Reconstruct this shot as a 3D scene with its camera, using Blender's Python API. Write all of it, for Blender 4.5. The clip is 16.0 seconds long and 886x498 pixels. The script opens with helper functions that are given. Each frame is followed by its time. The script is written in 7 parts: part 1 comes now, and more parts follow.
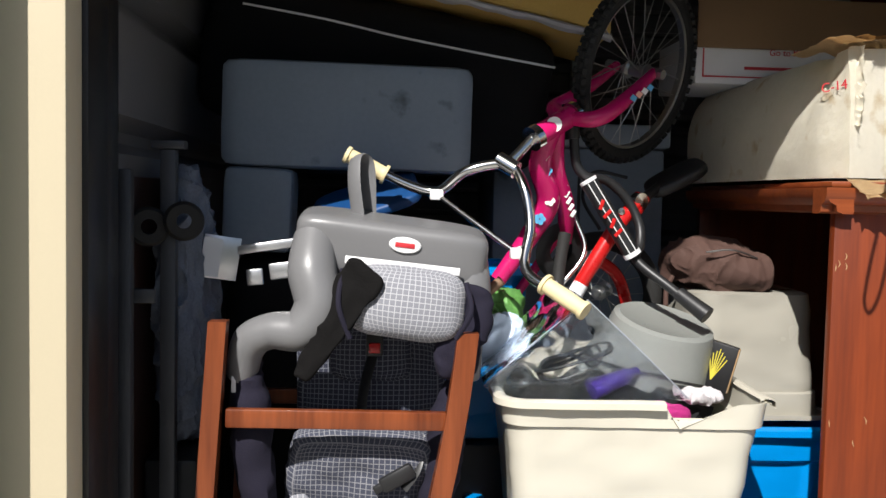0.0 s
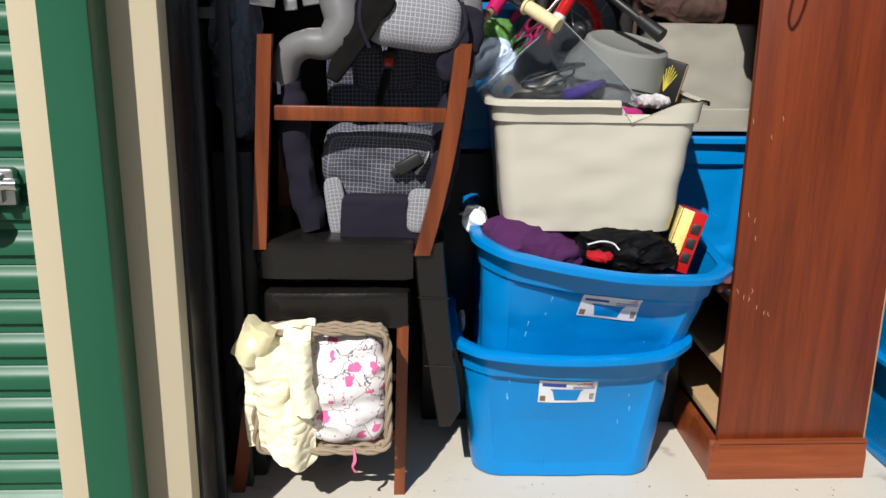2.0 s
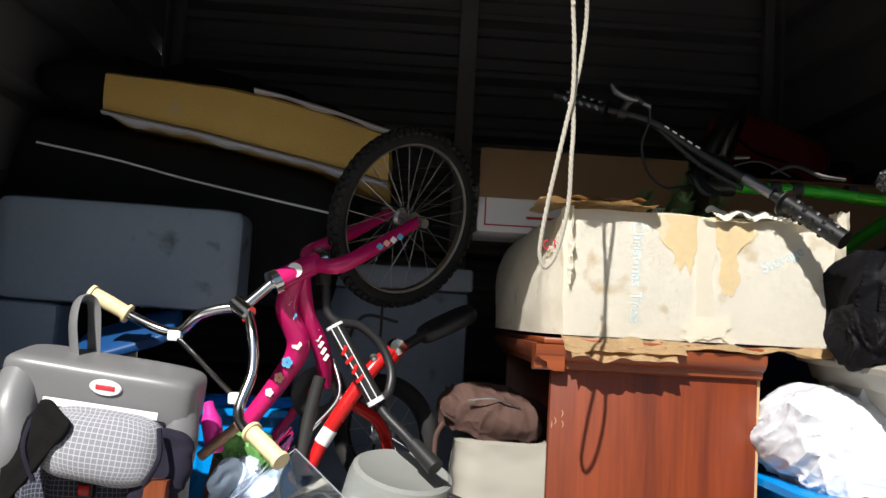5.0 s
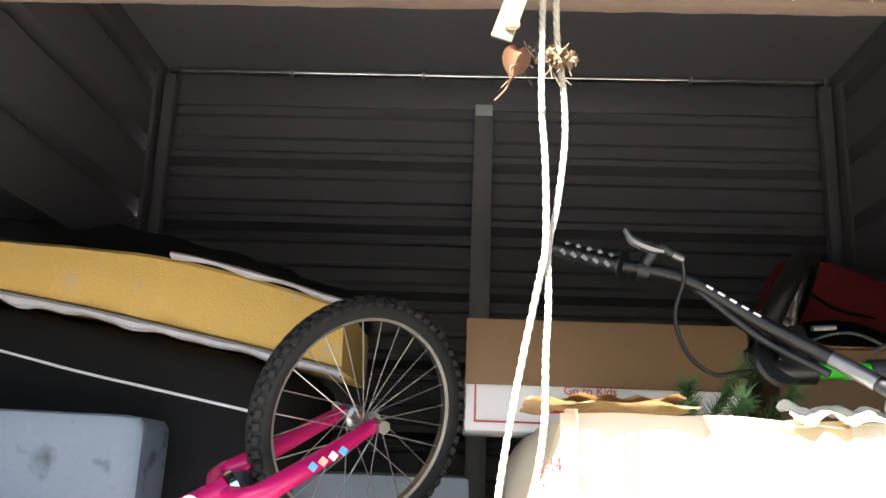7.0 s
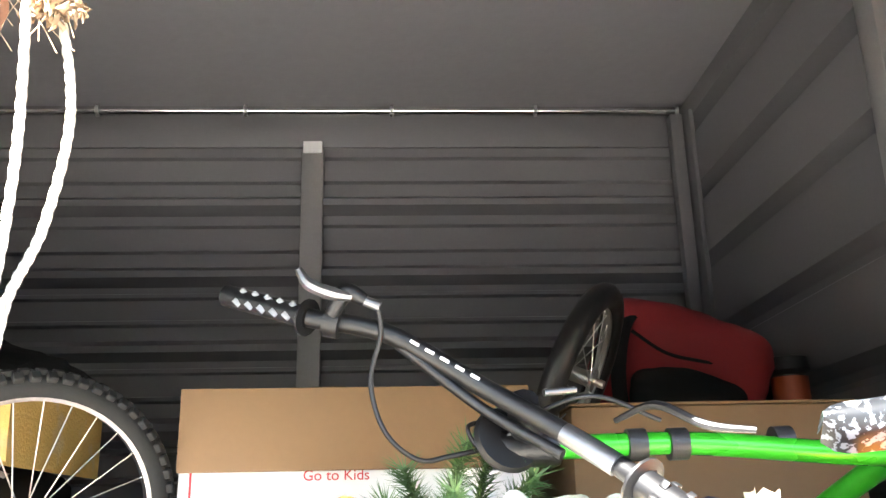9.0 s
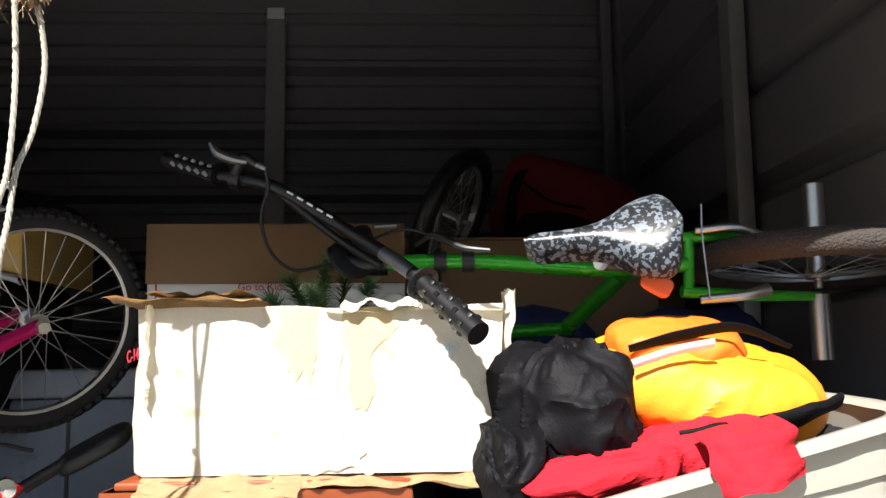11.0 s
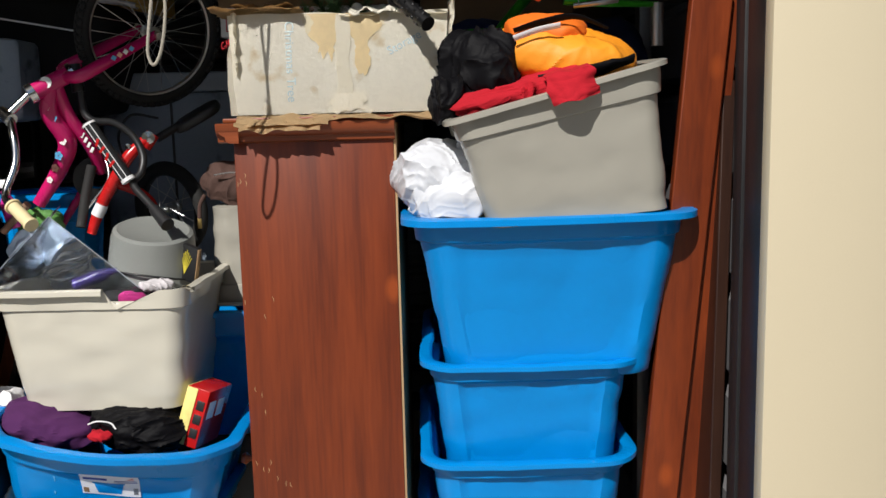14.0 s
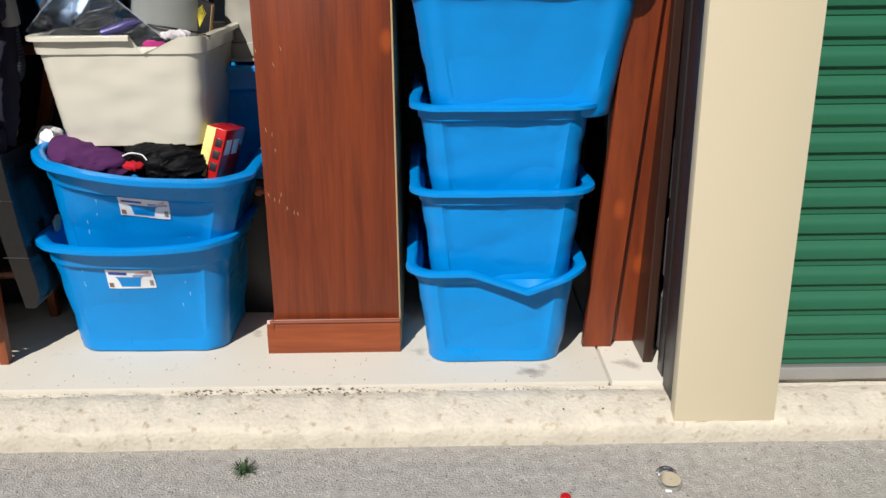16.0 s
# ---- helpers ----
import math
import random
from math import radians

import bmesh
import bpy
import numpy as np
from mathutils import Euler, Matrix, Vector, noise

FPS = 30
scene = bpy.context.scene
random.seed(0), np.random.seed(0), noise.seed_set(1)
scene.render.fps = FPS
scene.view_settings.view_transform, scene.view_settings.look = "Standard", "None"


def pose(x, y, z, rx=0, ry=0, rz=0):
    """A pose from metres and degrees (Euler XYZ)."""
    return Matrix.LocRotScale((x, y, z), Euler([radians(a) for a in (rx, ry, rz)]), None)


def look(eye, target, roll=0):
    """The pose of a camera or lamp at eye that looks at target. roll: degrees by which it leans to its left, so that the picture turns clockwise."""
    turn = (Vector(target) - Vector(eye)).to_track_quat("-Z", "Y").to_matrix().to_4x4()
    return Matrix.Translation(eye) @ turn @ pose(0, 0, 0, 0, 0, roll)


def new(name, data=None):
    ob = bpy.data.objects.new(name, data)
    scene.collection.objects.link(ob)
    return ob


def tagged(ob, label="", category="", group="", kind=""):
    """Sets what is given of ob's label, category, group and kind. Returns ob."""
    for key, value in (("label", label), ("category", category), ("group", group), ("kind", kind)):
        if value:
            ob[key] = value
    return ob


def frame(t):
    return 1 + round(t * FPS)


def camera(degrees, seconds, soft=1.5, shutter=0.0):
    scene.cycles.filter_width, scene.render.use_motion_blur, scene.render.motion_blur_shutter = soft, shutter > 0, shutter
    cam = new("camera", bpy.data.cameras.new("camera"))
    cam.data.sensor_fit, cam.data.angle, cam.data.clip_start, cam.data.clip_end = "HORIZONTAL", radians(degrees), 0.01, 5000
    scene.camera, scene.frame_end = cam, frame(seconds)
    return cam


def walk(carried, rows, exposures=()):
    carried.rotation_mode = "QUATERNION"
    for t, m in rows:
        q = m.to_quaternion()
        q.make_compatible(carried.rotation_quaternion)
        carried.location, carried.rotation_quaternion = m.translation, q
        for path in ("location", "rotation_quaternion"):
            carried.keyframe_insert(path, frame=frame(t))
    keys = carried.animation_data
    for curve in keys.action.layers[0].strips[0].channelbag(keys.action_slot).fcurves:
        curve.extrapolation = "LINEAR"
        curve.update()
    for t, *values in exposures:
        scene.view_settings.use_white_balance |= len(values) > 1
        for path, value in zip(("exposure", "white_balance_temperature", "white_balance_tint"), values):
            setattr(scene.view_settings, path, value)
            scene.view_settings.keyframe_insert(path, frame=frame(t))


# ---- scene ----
cam = camera(53.0, 16.0)
METRES, EYE, TILT, LEAN, TURN = 4.5, 1.39, -3.2, -1.2, -3.3
ROWS = [
    (0.0, 0.0, 0.0, 0.0, 0.0, 0.0, -0.0),
    (0.5, 0.0093, -0.0265, -0.0122, 0.08, -2.9, 0.15),
    (1.0, 0.0083, -0.0495, -0.0209, 0.38, -5.52, 0.68),
    (1.5, -0.0001, -0.0774, -0.032, 0.35, -9.91, 0.75),
    (2.0, 0.0062, -0.1023, -0.0372, 0.81, -12.56, 0.47),
    (2.5, 0.0331, -0.125, -0.0416, 1.77, -13.32, 0.12),
    (3.0, 0.0539, -0.1355, -0.0392, 0.96, -12.35, 0.51),
    (3.5, 0.0693, -0.1046, -0.0312, -0.1, -8.37, 0.61),
    (4.0, 0.0834, -0.0693, -0.0123, -0.84, -2.43, -0.58),
    (4.5, 0.1097, -0.0369, 0.0024, -0.17, 3.18, -1.49),
    (7.0, 0.1589, 0.1109, 0.0526, 4.79, 17.23, -1.02),
    (7.5, 0.1824, 0.1343, 0.06, 3.59, 19.15, -1.25),
    (8.0, 0.1964, 0.1677, 0.0704, 1.89, 20.81, 0.92),
    (8.5, 0.2113, 0.1863, 0.0737, 0.74, 20.95, 2.46),
    (11.0, 0.2742, 0.0835, 0.0479, 0.86, 10.36, 1.84),
    (11.5, 0.2867, 0.0475, 0.0377, 1.38, 7.21, 1.2),
    (12.0, 0.2899, 0.0159, 0.0302, 1.26, 4.85, 2.3),
    (12.5, 0.2888, -0.0226, 0.0201, 0.79, 2.34, 3.0),
    (13.0, 0.2967, -0.0572, 0.0153, 1.58, 0.19, 2.09),
    (13.5, 0.3101, -0.0862, 0.0042, 2.93, -2.31, 1.36),
    (14.0, 0.3071, -0.1159, -0.0058, 2.58, -4.98, 2.5),
    (14.5, 0.2976, -0.1435, -0.0173, 1.35, -8.09, 3.77),
    (15.0, 0.3048, -0.1689, -0.0249, 1.7, -10.45, 2.85),
    (15.5, 0.3133, -0.1888, -0.0371, 2.29, -13.51, 1.72),
    (16.0, 0.3181, -0.1996, -0.0436, 2.7, -16.01, 1.62),
]
EXPOSURES = [(0.0, 0.5), (1.0, 0.1), (2.0, 0.0), (3.5, 0.08), (4.5, 0.34), (5.6, 1.1), (7.0, 3.05), (7.5, 3.6), (8.0, 4.15), (8.5, 5.0), (9.8, 3.0), (11.0, 1.5), (11.5, 0.9), (12.0, 0.32), (12.5, -0.1), (13.0, -0.28), (13.5, -0.12), (14.0, -0.02), (16.0, 0.06)]
walk(cam, [(t, pose(0, 0, EYE, TILT, LEAN, TURN) @ pose(METRES * x, METRES * y, METRES * z, 90 + pitch, roll, yaw)) for t, x, y, z, yaw, pitch, roll in ROWS], EXPOSURES)

# ---- daylight ----
TO_SUN = Vector((-0.15, -0.36, 0.36)).normalized()
world = bpy.data.worlds.new("sky")
scene.world = world
world.use_nodes = True
sky = world.node_tree.nodes.new("ShaderNodeTexSky")
sky.sky_type, sky.sun_disc = "NISHITA", False
sky.sun_elevation, sky.sun_rotation = math.asin(TO_SUN.z), math.atan2(TO_SUN.x, TO_SUN.y) % (2 * math.pi)
world.node_tree.links.new(sky.outputs[0], world.node_tree.nodes["Background"].inputs[0])
world.node_tree.nodes["Background"].inputs[1].default_value = 0.055
sun = new("sun", bpy.data.lights.new("sun", "SUN"))
sun.data.energy, sun.data.angle, sun.data.color = 5.0, radians(0.53), (1.0, 0.965, 0.92)
sun.matrix_world = look(TO_SUN * 20, (0, 0, 0))


# ---- materials ----
def material(name, color, rough=0.6, metal=0.0, vary=0.12, scale=6.0, grain=60.0, bump=0.15, depth=0.002, dirt=None, dirt_amount=0.0, stretch=(1, 1, 1), spec=0.5, per_piece=0.0):
    m = bpy.data.materials.new(name)
    m.use_nodes = True
    t = m.node_tree
    n, link = t.nodes, t.links.new
    b = n["Principled BSDF"]
    b.inputs["Roughness"].default_value, b.inputs["Metallic"].default_value = rough, metal
    b.inputs["Specular IOR Level"].default_value = spec
    co = n.new("ShaderNodeTexCoord")
    mp = n.new("ShaderNodeMapping")
    mp.inputs["Scale"].default_value = stretch
    link(co.outputs["Object"], mp.inputs[0])
    big, small = n.new("ShaderNodeTexNoise"), n.new("ShaderNodeTexNoise")
    for node, s, d in ((big, scale, 4), (small, grain, 3)):
        node.inputs["Scale"].default_value, node.inputs["Detail"].default_value = s, d
        link(mp.outputs[0], node.inputs["Vector"])
    mix = n.new("ShaderNodeMix")
    mix.data_type, mix.blend_type = "RGBA", "MIX"
    lo, hi = [c * (1 - vary) for c in color], [min(1, c * (1 + vary)) for c in color]
    mix.inputs[6].default_value, mix.inputs[7].default_value = (*lo, 1), (*hi, 1)
    add = n.new("ShaderNodeMath")
    add.operation = "MULTIPLY_ADD"
    add.inputs[1].default_value = 0.45
    link(small.outputs[0], add.inputs[0])
    half = n.new("ShaderNodeMath")
    half.operation, half.inputs[1].default_value = "MULTIPLY", 0.6
    link(big.outputs[0], half.inputs[0])
    link(half.outputs[0], add.inputs[2])
    link(add.outputs[0], mix.inputs[0])
    out = mix.outputs[2]
    if dirt:
        ramp = n.new("ShaderNodeValToRGB")
        ramp.color_ramp.elements[0].position, ramp.color_ramp.elements[1].position = 0.62 - dirt_amount * 0.3, 0.75 - dirt_amount * 0.25
        spots = n.new("ShaderNodeTexNoise")
        spots.inputs["Scale"].default_value, spots.inputs["Detail"].default_value = scale * 2.3, 8
        link(mp.outputs[0], spots.inputs["Vector"])
        link(spots.outputs[0], ramp.inputs[0])
        stain = n.new("ShaderNodeMix")
        stain.data_type = "RGBA"
        stain.inputs[7].default_value = (*dirt, 1)
        link(ramp.outputs[0], stain.inputs[0])
        link(out, stain.inputs[6])
        out = stain.outputs[2]
    if per_piece:
        info, hsv, rng = n.new("ShaderNodeObjectInfo"), n.new("ShaderNodeHueSaturation"), n.new("ShaderNodeMapRange")
        rng.inputs[3].default_value, rng.inputs[4].default_value = 1 - per_piece, 1 + per_piece
        link(info.outputs["Random"], rng.inputs[0])
        link(rng.outputs[0], hsv.inputs["Value"])
        link(out, hsv.inputs["Color"])
        out = hsv.outputs[0]
    link(out, b.inputs["Base Color"])
    rr = n.new("ShaderNodeMapRange")
    rr.inputs[3].default_value, rr.inputs[4].default_value = max(0.03, rough - 0.1), min(1, rough + 0.1)
    link(big.outputs[0], rr.inputs[0])
    link(rr.outputs[0], b.inputs["Roughness"])
    if bump:
        bp = n.new("ShaderNodeBump")
        bp.inputs["Strength"].default_value, bp.inputs["Distance"].default_value = bump, depth
        link(small.outputs[0], bp.inputs["Height"])
        link(bp.outputs[0], b.inputs["Normal"])
    return m


def wood(name, dark, light, rough=0.38, axis=2, knots=True):
    """Stained timber with grain along one axis."""
    m = bpy.data.materials.new(name)
    m.use_nodes = True
    n, link = m.node_tree.nodes, m.node_tree.links.new
    b = n["Principled BSDF"]
    b.inputs["Roughness"].default_value = rough
    co, mp = n.new("ShaderNodeTexCoord"), n.new("ShaderNodeMapping")
    s = [9.0, 9.0, 9.0]
    s[axis] = 0.55
    mp.inputs["Scale"].default_value = s
    link(co.outputs["Object"], mp.inputs[0])
    a, c = n.new("ShaderNodeTexNoise"), n.new("ShaderNodeTexNoise")
    a.inputs["Scale"].default_value, a.inputs["Detail"].default_value, a.inputs["Distortion"].default_value = 2.2, 5, 0.6
    c.inputs["Scale"].default_value, c.inputs["Detail"].default_value = 14, 6
    link(mp.outputs[0], a.inputs["Vector"])
    link(mp.outputs[0], c.inputs["Vector"])
    add = n.new("ShaderNodeMath")
    add.operation, add.inputs[1].default_value = "MULTIPLY_ADD", 0.35
    link(c.outputs[0], add.inputs[0])
    half = n.new("ShaderNodeMath")
    half.operation, half.inputs[1].default_value = "MULTIPLY", 0.7
    link(a.outputs[0], half.inputs[0])
    link(half.outputs[0], add.inputs[2])
    ramp = n.new("ShaderNodeValToRGB")
    e = ramp.color_ramp.elements
    e[0].position, e[0].color = 0.30, (*dark, 1)
    e[1].position, e[1].color = 0.74, (*light, 1)
    link(add.outputs[0], ramp.inputs[0])
    out = ramp.outputs[0]
    if knots:
        km, v = n.new("ShaderNodeMapping"), n.new("ShaderNodeTexVoronoi")
        ks = [6.5, 6.5, 6.5]
        ks[axis] = 3.6
        km.inputs["Scale"].default_value = ks
        link(co.outputs["Object"], km.inputs[0])
        link(km.outputs[0], v.inputs["Vector"])
        v.inputs["Scale"].default_value = 1.0
        kr = n.new("ShaderNodeValToRGB")
        kr.color_ramp.elements[0].position, kr.color_ramp.elements[0].color = 0.07, (0.75, 0.75, 0.75, 1)
        kr.color_ramp.elements[1].position, kr.color_ramp.elements[1].color = 0.16, (0, 0, 0, 1)
        link(v.outputs["Distance"], kr.inputs[0])
        km2 = n.new("ShaderNodeMix")
        km2.data_type = "RGBA"
        km2.inputs[7].default_value = (min(1, light[0] * 1.5), light[1] * 1.6, light[2] * 1.3, 1)
        link(kr.outputs[0], km2.inputs[0])
        link(out, km2.inputs[6])
        out = km2.outputs[2]
    link(out, b.inputs["Base Color"])
    bp = n.new("ShaderNodeBump")
    bp.inputs["Strength"].default_value, bp.inputs["Distance"].default_value = 0.12, 0.001
    link(c.outputs[0], bp.inputs["Height"])
    link(bp.outputs[0], b.inputs["Normal"])
    return m


def plaid(name, ground, line, size=0.016):
    """Woven cloth with a thin grid of lighter threads."""
    m = material(name, ground, 0.9, vary=0.2, scale=8, grain=400, bump=0.4, depth=0.001, spec=0.2)
    n, link = m.node_tree.nodes, m.node_tree.links.new
    b = n["Principled BSDF"]
    old = b.inputs["Base Color"].links[0].from_socket
    co, sep = n.new("ShaderNodeTexCoord"), n.new("ShaderNodeSeparateXYZ")
    link(co.outputs["UV"], sep.inputs[0])
    best = None
    for k in (0, 1):
        d = n.new("ShaderNodeMath")
        d.operation, d.inputs[1].default_value = "DIVIDE", size
        link(sep.outputs[k], d.inputs[0])
        f = n.new("ShaderNodeMath")
        f.operation = "FRACT"
        link(d.outputs[0], f.inputs[0])
        g = n.new("ShaderNodeMath")
        g.operation, g.inputs[1].default_value = "LESS_THAN", 0.16
        link(f.outputs[0], g.inputs[0])
        if best:
            mx = n.new("ShaderNodeMath")
            mx.operation = "MAXIMUM"
            link(best, mx.inputs[0])
            link(g.outputs[0], mx.inputs[1])
            best = mx.outputs[0]
        else:
            best = g.outputs[0]
    mix = n.new("ShaderNodeMix")
    mix.data_type = "RGBA"
    mix.inputs[7].default_value = (*line, 1)
    link(best, mix.inputs[0])
    link(old, mix.inputs[6])
    link(mix.outputs[2], b.inputs["Base Color"])
    return m


BEIGE = material("beige_painted_metal", (0.58, 0.505, 0.355), 0.5, vary=0.04, scale=2, grain=200, bump=0.05)
GREEN = material("green_painted_metal", (0.012, 0.105, 0.052), 0.45, vary=0.08, scale=3, grain=150, bump=0.05)
GALV = material("galvanised_steel", (0.205, 0.200, 0.206), 0.55, 0.35, vary=0.12, scale=3, grain=90, bump=0.08)
GALVD = material("dull_steel_post", (0.42, 0.41, 0.40), 0.45, 0.7, vary=0.15, scale=5, grain=120, bump=0.08)
CEIL = material("ceiling_foil", (0.32, 0.312, 0.322), 0.6, 0.2, vary=0.12, scale=2, grain=25, bump=0.15, depth=0.01)
CONCRETE = material("concrete_slab", (0.56, 0.52, 0.445), 0.85, vary=0.10, scale=3, grain=160, bump=0.25, dirt=(0.26, 0.23, 0.19), dirt_amount=0.0)
KERB = material("weathered_kerb_concrete", (0.54, 0.49, 0.40), 0.92, vary=0.28, scale=14, grain=70, bump=0.6, depth=0.006, dirt=(0.36, 0.29, 0.20), dirt_amount=0.12)
ASPHALT = material("grey_gravel_asphalt", (0.36, 0.34, 0.31), 0.95, vary=0.75, scale=30, grain=170, bump=1.0, depth=0.008)
COBWEB = material("dusty_cobweb", (0.55, 0.53, 0.50), 0.9, vary=0.1)
RUST = material("rusty_steel", (0.16, 0.115, 0.085), 0.8, 0.2, vary=0.4, scale=9, grain=70, bump=0.5, dirt=(0.17, 0.12, 0.085), dirt_amount=0.3)
BLUE = material("blue_tote_plastic", (0.0, 0.218, 0.59), 0.30, vary=0.08, scale=5, grain=45, bump=0.10, depth=0.004, spec=0.34)
TAUPE = material("taupe_tote_plastic", (0.585, 0.552, 0.460), 0.22, vary=0.06, scale=5, grain=14, bump=0.07, depth=0.004)
TAUPE_DARK = material("grey_and_shaded_taupe_plastic", (0.345, 0.328, 0.280), 0.24, vary=0.06, scale=5, grain=14, bump=0.08, depth=0.004)
CHERRY = wood("cherry_stained_wood", (0.085, 0.0135, 0.0035), (0.215, 0.038, 0.0075), 0.40)
CHERRY_H = wood("cherry_wood_rail", (0.12, 0.022, 0.006), (0.28, 0.066, 0.018), axis=0, knots=False)
CHAIRWOOD = wood("chair_wood", (0.070, 0.014, 0.005), (0.27, 0.070, 0.022), 0.3, knots=False)
CHIPWOOD = material("bare_chipboard", (0.42, 0.27, 0.14), 0.9, vary=0.2, scale=20, grain=150)
LEATHER = material("black_leatherette", (0.010, 0.009, 0.0085), 0.27, vary=0.2, scale=8, grain=130, bump=0.35, depth=0.002)
CARD = material("brown_cardboard", (0.21, 0.127, 0.066), 0.9, vary=0.08, scale=5, grain=90, bump=0.15)
OLDCARD = material("aged_white_cardboard", (0.92, 0.87, 0.74), 0.85, vary=0.08, scale=7, grain=60, bump=0.3, depth=0.004, dirt=(0.70, 0.57, 0.36), dirt_amount=0.05)
WHITECARD = material("white_printed_card", (0.72, 0.70, 0.70), 0.6, vary=0.05, scale=6, grain=100, bump=0.05)
RUBBER = material("black_tyre_rubber", (0.0121, 0.0116, 0.0110), 0.8, vary=0.3, scale=20, grain=120, bump=0.3)
CHROME = material("chrome", (0.75, 0.74, 0.72), 0.14, 1.0, vary=0.08, scale=9, grain=80, bump=0.03)
DULLCHROME = material("worn_alloy", (0.50, 0.50, 0.50), 0.35, 1.0, vary=0.15, scale=12, grain=90, bump=0.1)
PINK = material("hot_pink_paint", (0.52, 0.010, 0.12), 0.25, vary=0.08, scale=8, grain=90, bump=0.03)
RED = material("red_paint", (0.47, 0.011, 0.011), 0.25, vary=0.08, scale=8, grain=90, bump=0.03)
LIME = material("bright_green_paint", (0.035, 0.40, 0.02), 0.28, 0.3, vary=0.1, scale=8, grain=90, bump=0.03)
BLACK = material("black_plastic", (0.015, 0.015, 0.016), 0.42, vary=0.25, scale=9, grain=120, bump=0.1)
IVORY = material("ivory_rubber_grip", (0.72, 0.60, 0.34), 0.6, vary=0.1, scale=20, grain=140, bump=0.2)
SLATE = material("slate_blue_plastic", (0.21, 0.252, 0.305), 0.5, vary=0.18, scale=5, grain=90, bump=0.12, dirt=(0.05, 0.06, 0.07), dirt_amount=0.02)
SHELL = material("grey_moulded_plastic", (0.163, 0.163, 0.167), 0.38, vary=0.06, scale=6, grain=160, bump=0.08)
FOAM = material("yellow_foam", (0.62, 0.40, 0.115), 0.95, vary=0.1, scale=7, grain=180, bump=0.5, depth=0.004, dirt=(0.55, 0.40, 0.20), dirt_amount=0.1)
BLACKCLOTH = material("black_cloth", (0.012, 0.012, 0.013), 0.9, vary=0.3, scale=10, grain=300, bump=0.3, spec=0.2)
NAVY = material("dark_navy_fabric", (0.014, 0.0125, 0.024), 0.9, vary=0.2, scale=10, grain=300, bump=0.3, spec=0.25)
WHITE = material("white_paint", (0.78, 0.78, 0.78), 0.5, vary=0.03, scale=8, grain=120, bump=0.05)
PLAID_LIGHT = plaid("grey_plaid_cloth", (0.21, 0.215, 0.24), (0.42, 0.42, 0.44), 0.0105)
PLAID_DARK = plaid("navy_plaid_cloth", (0.035, 0.038, 0.058), (0.16, 0.17, 0.20), 0.011)


# ---- mesh helpers ----
def thing(name, label="", category="", group="", kind="", m=None):
    ob = tagged(new(name), label, category, group, kind)
    ob.empty_display_size = 0.05
    if m is not None:
        ob.matrix_basis = m
    return ob


def finish(bm, name, mat, smooth=True, weighted=True):
    bmesh.ops.recalc_face_normals(bm, faces=bm.faces)
    me = bpy.data.meshes.new(name)
    bm.to_mesh(me)
    bm.free()
    for mt in (mat if isinstance(mat, (list, tuple)) else [mat]):
        me.materials.append(mt)
    if smooth:
        me.shade_smooth()
        me.set_sharp_from_angle(angle=radians(38))
    return me


def part(name, bm, mat, parent=None, label="", smooth=True):
    ob = new(name, finish(bm, name, mat, smooth))
    ob.parent = parent
    return tagged(ob, label)


def solo(name, bm, mat, label, category, group="", kind="", smooth=True, m=None):
    ob = tagged(new(name, finish(bm, name, mat, smooth)), label, category, group, kind)
    if m is not None:
        ob.matrix_basis = m
    return ob


def block(x0, x1, y0, y1, z0, z1, bevel=0.003, seg=2, bm=None):
    bm = bm or bmesh.new()
    g = bmesh.ops.create_cube(bm, size=1)["verts"]
    bmesh.ops.scale(bm, vec=(x1 - x0, y1 - y0, z1 - z0), verts=g)
    bmesh.ops.translate(bm, vec=((x0 + x1) / 2, (y0 + y1) / 2, (z0 + z1) / 2), verts=g)
    if bevel:
        es = {e for v in g for e in v.link_edges}
        bmesh.ops.bevel(bm, geom=list(es), offset=bevel, segments=seg, affect="EDGES", profile=0.5)
    return bm


def spline(points, n=8):
    """Catmull-Rom through the points."""
    p = [Vector(q) for q in points]
    p = [p[0] * 2 - p[1]] + p + [p[-1] * 2 - p[-2]]
    out = []
    for i in range(1, len(p) - 2):
        for k in range(n):
            t = k / n
            a, b, c, d = p[i - 1], p[i], p[i + 1], p[i + 2]
            out.append(0.5 * (2 * b + (c - a) * t + (2 * a - 5 * b + 4 * c - d) * t * t + (3 * b - a - 3 * c + d) * t ** 3))
    return out + [p[-2]]


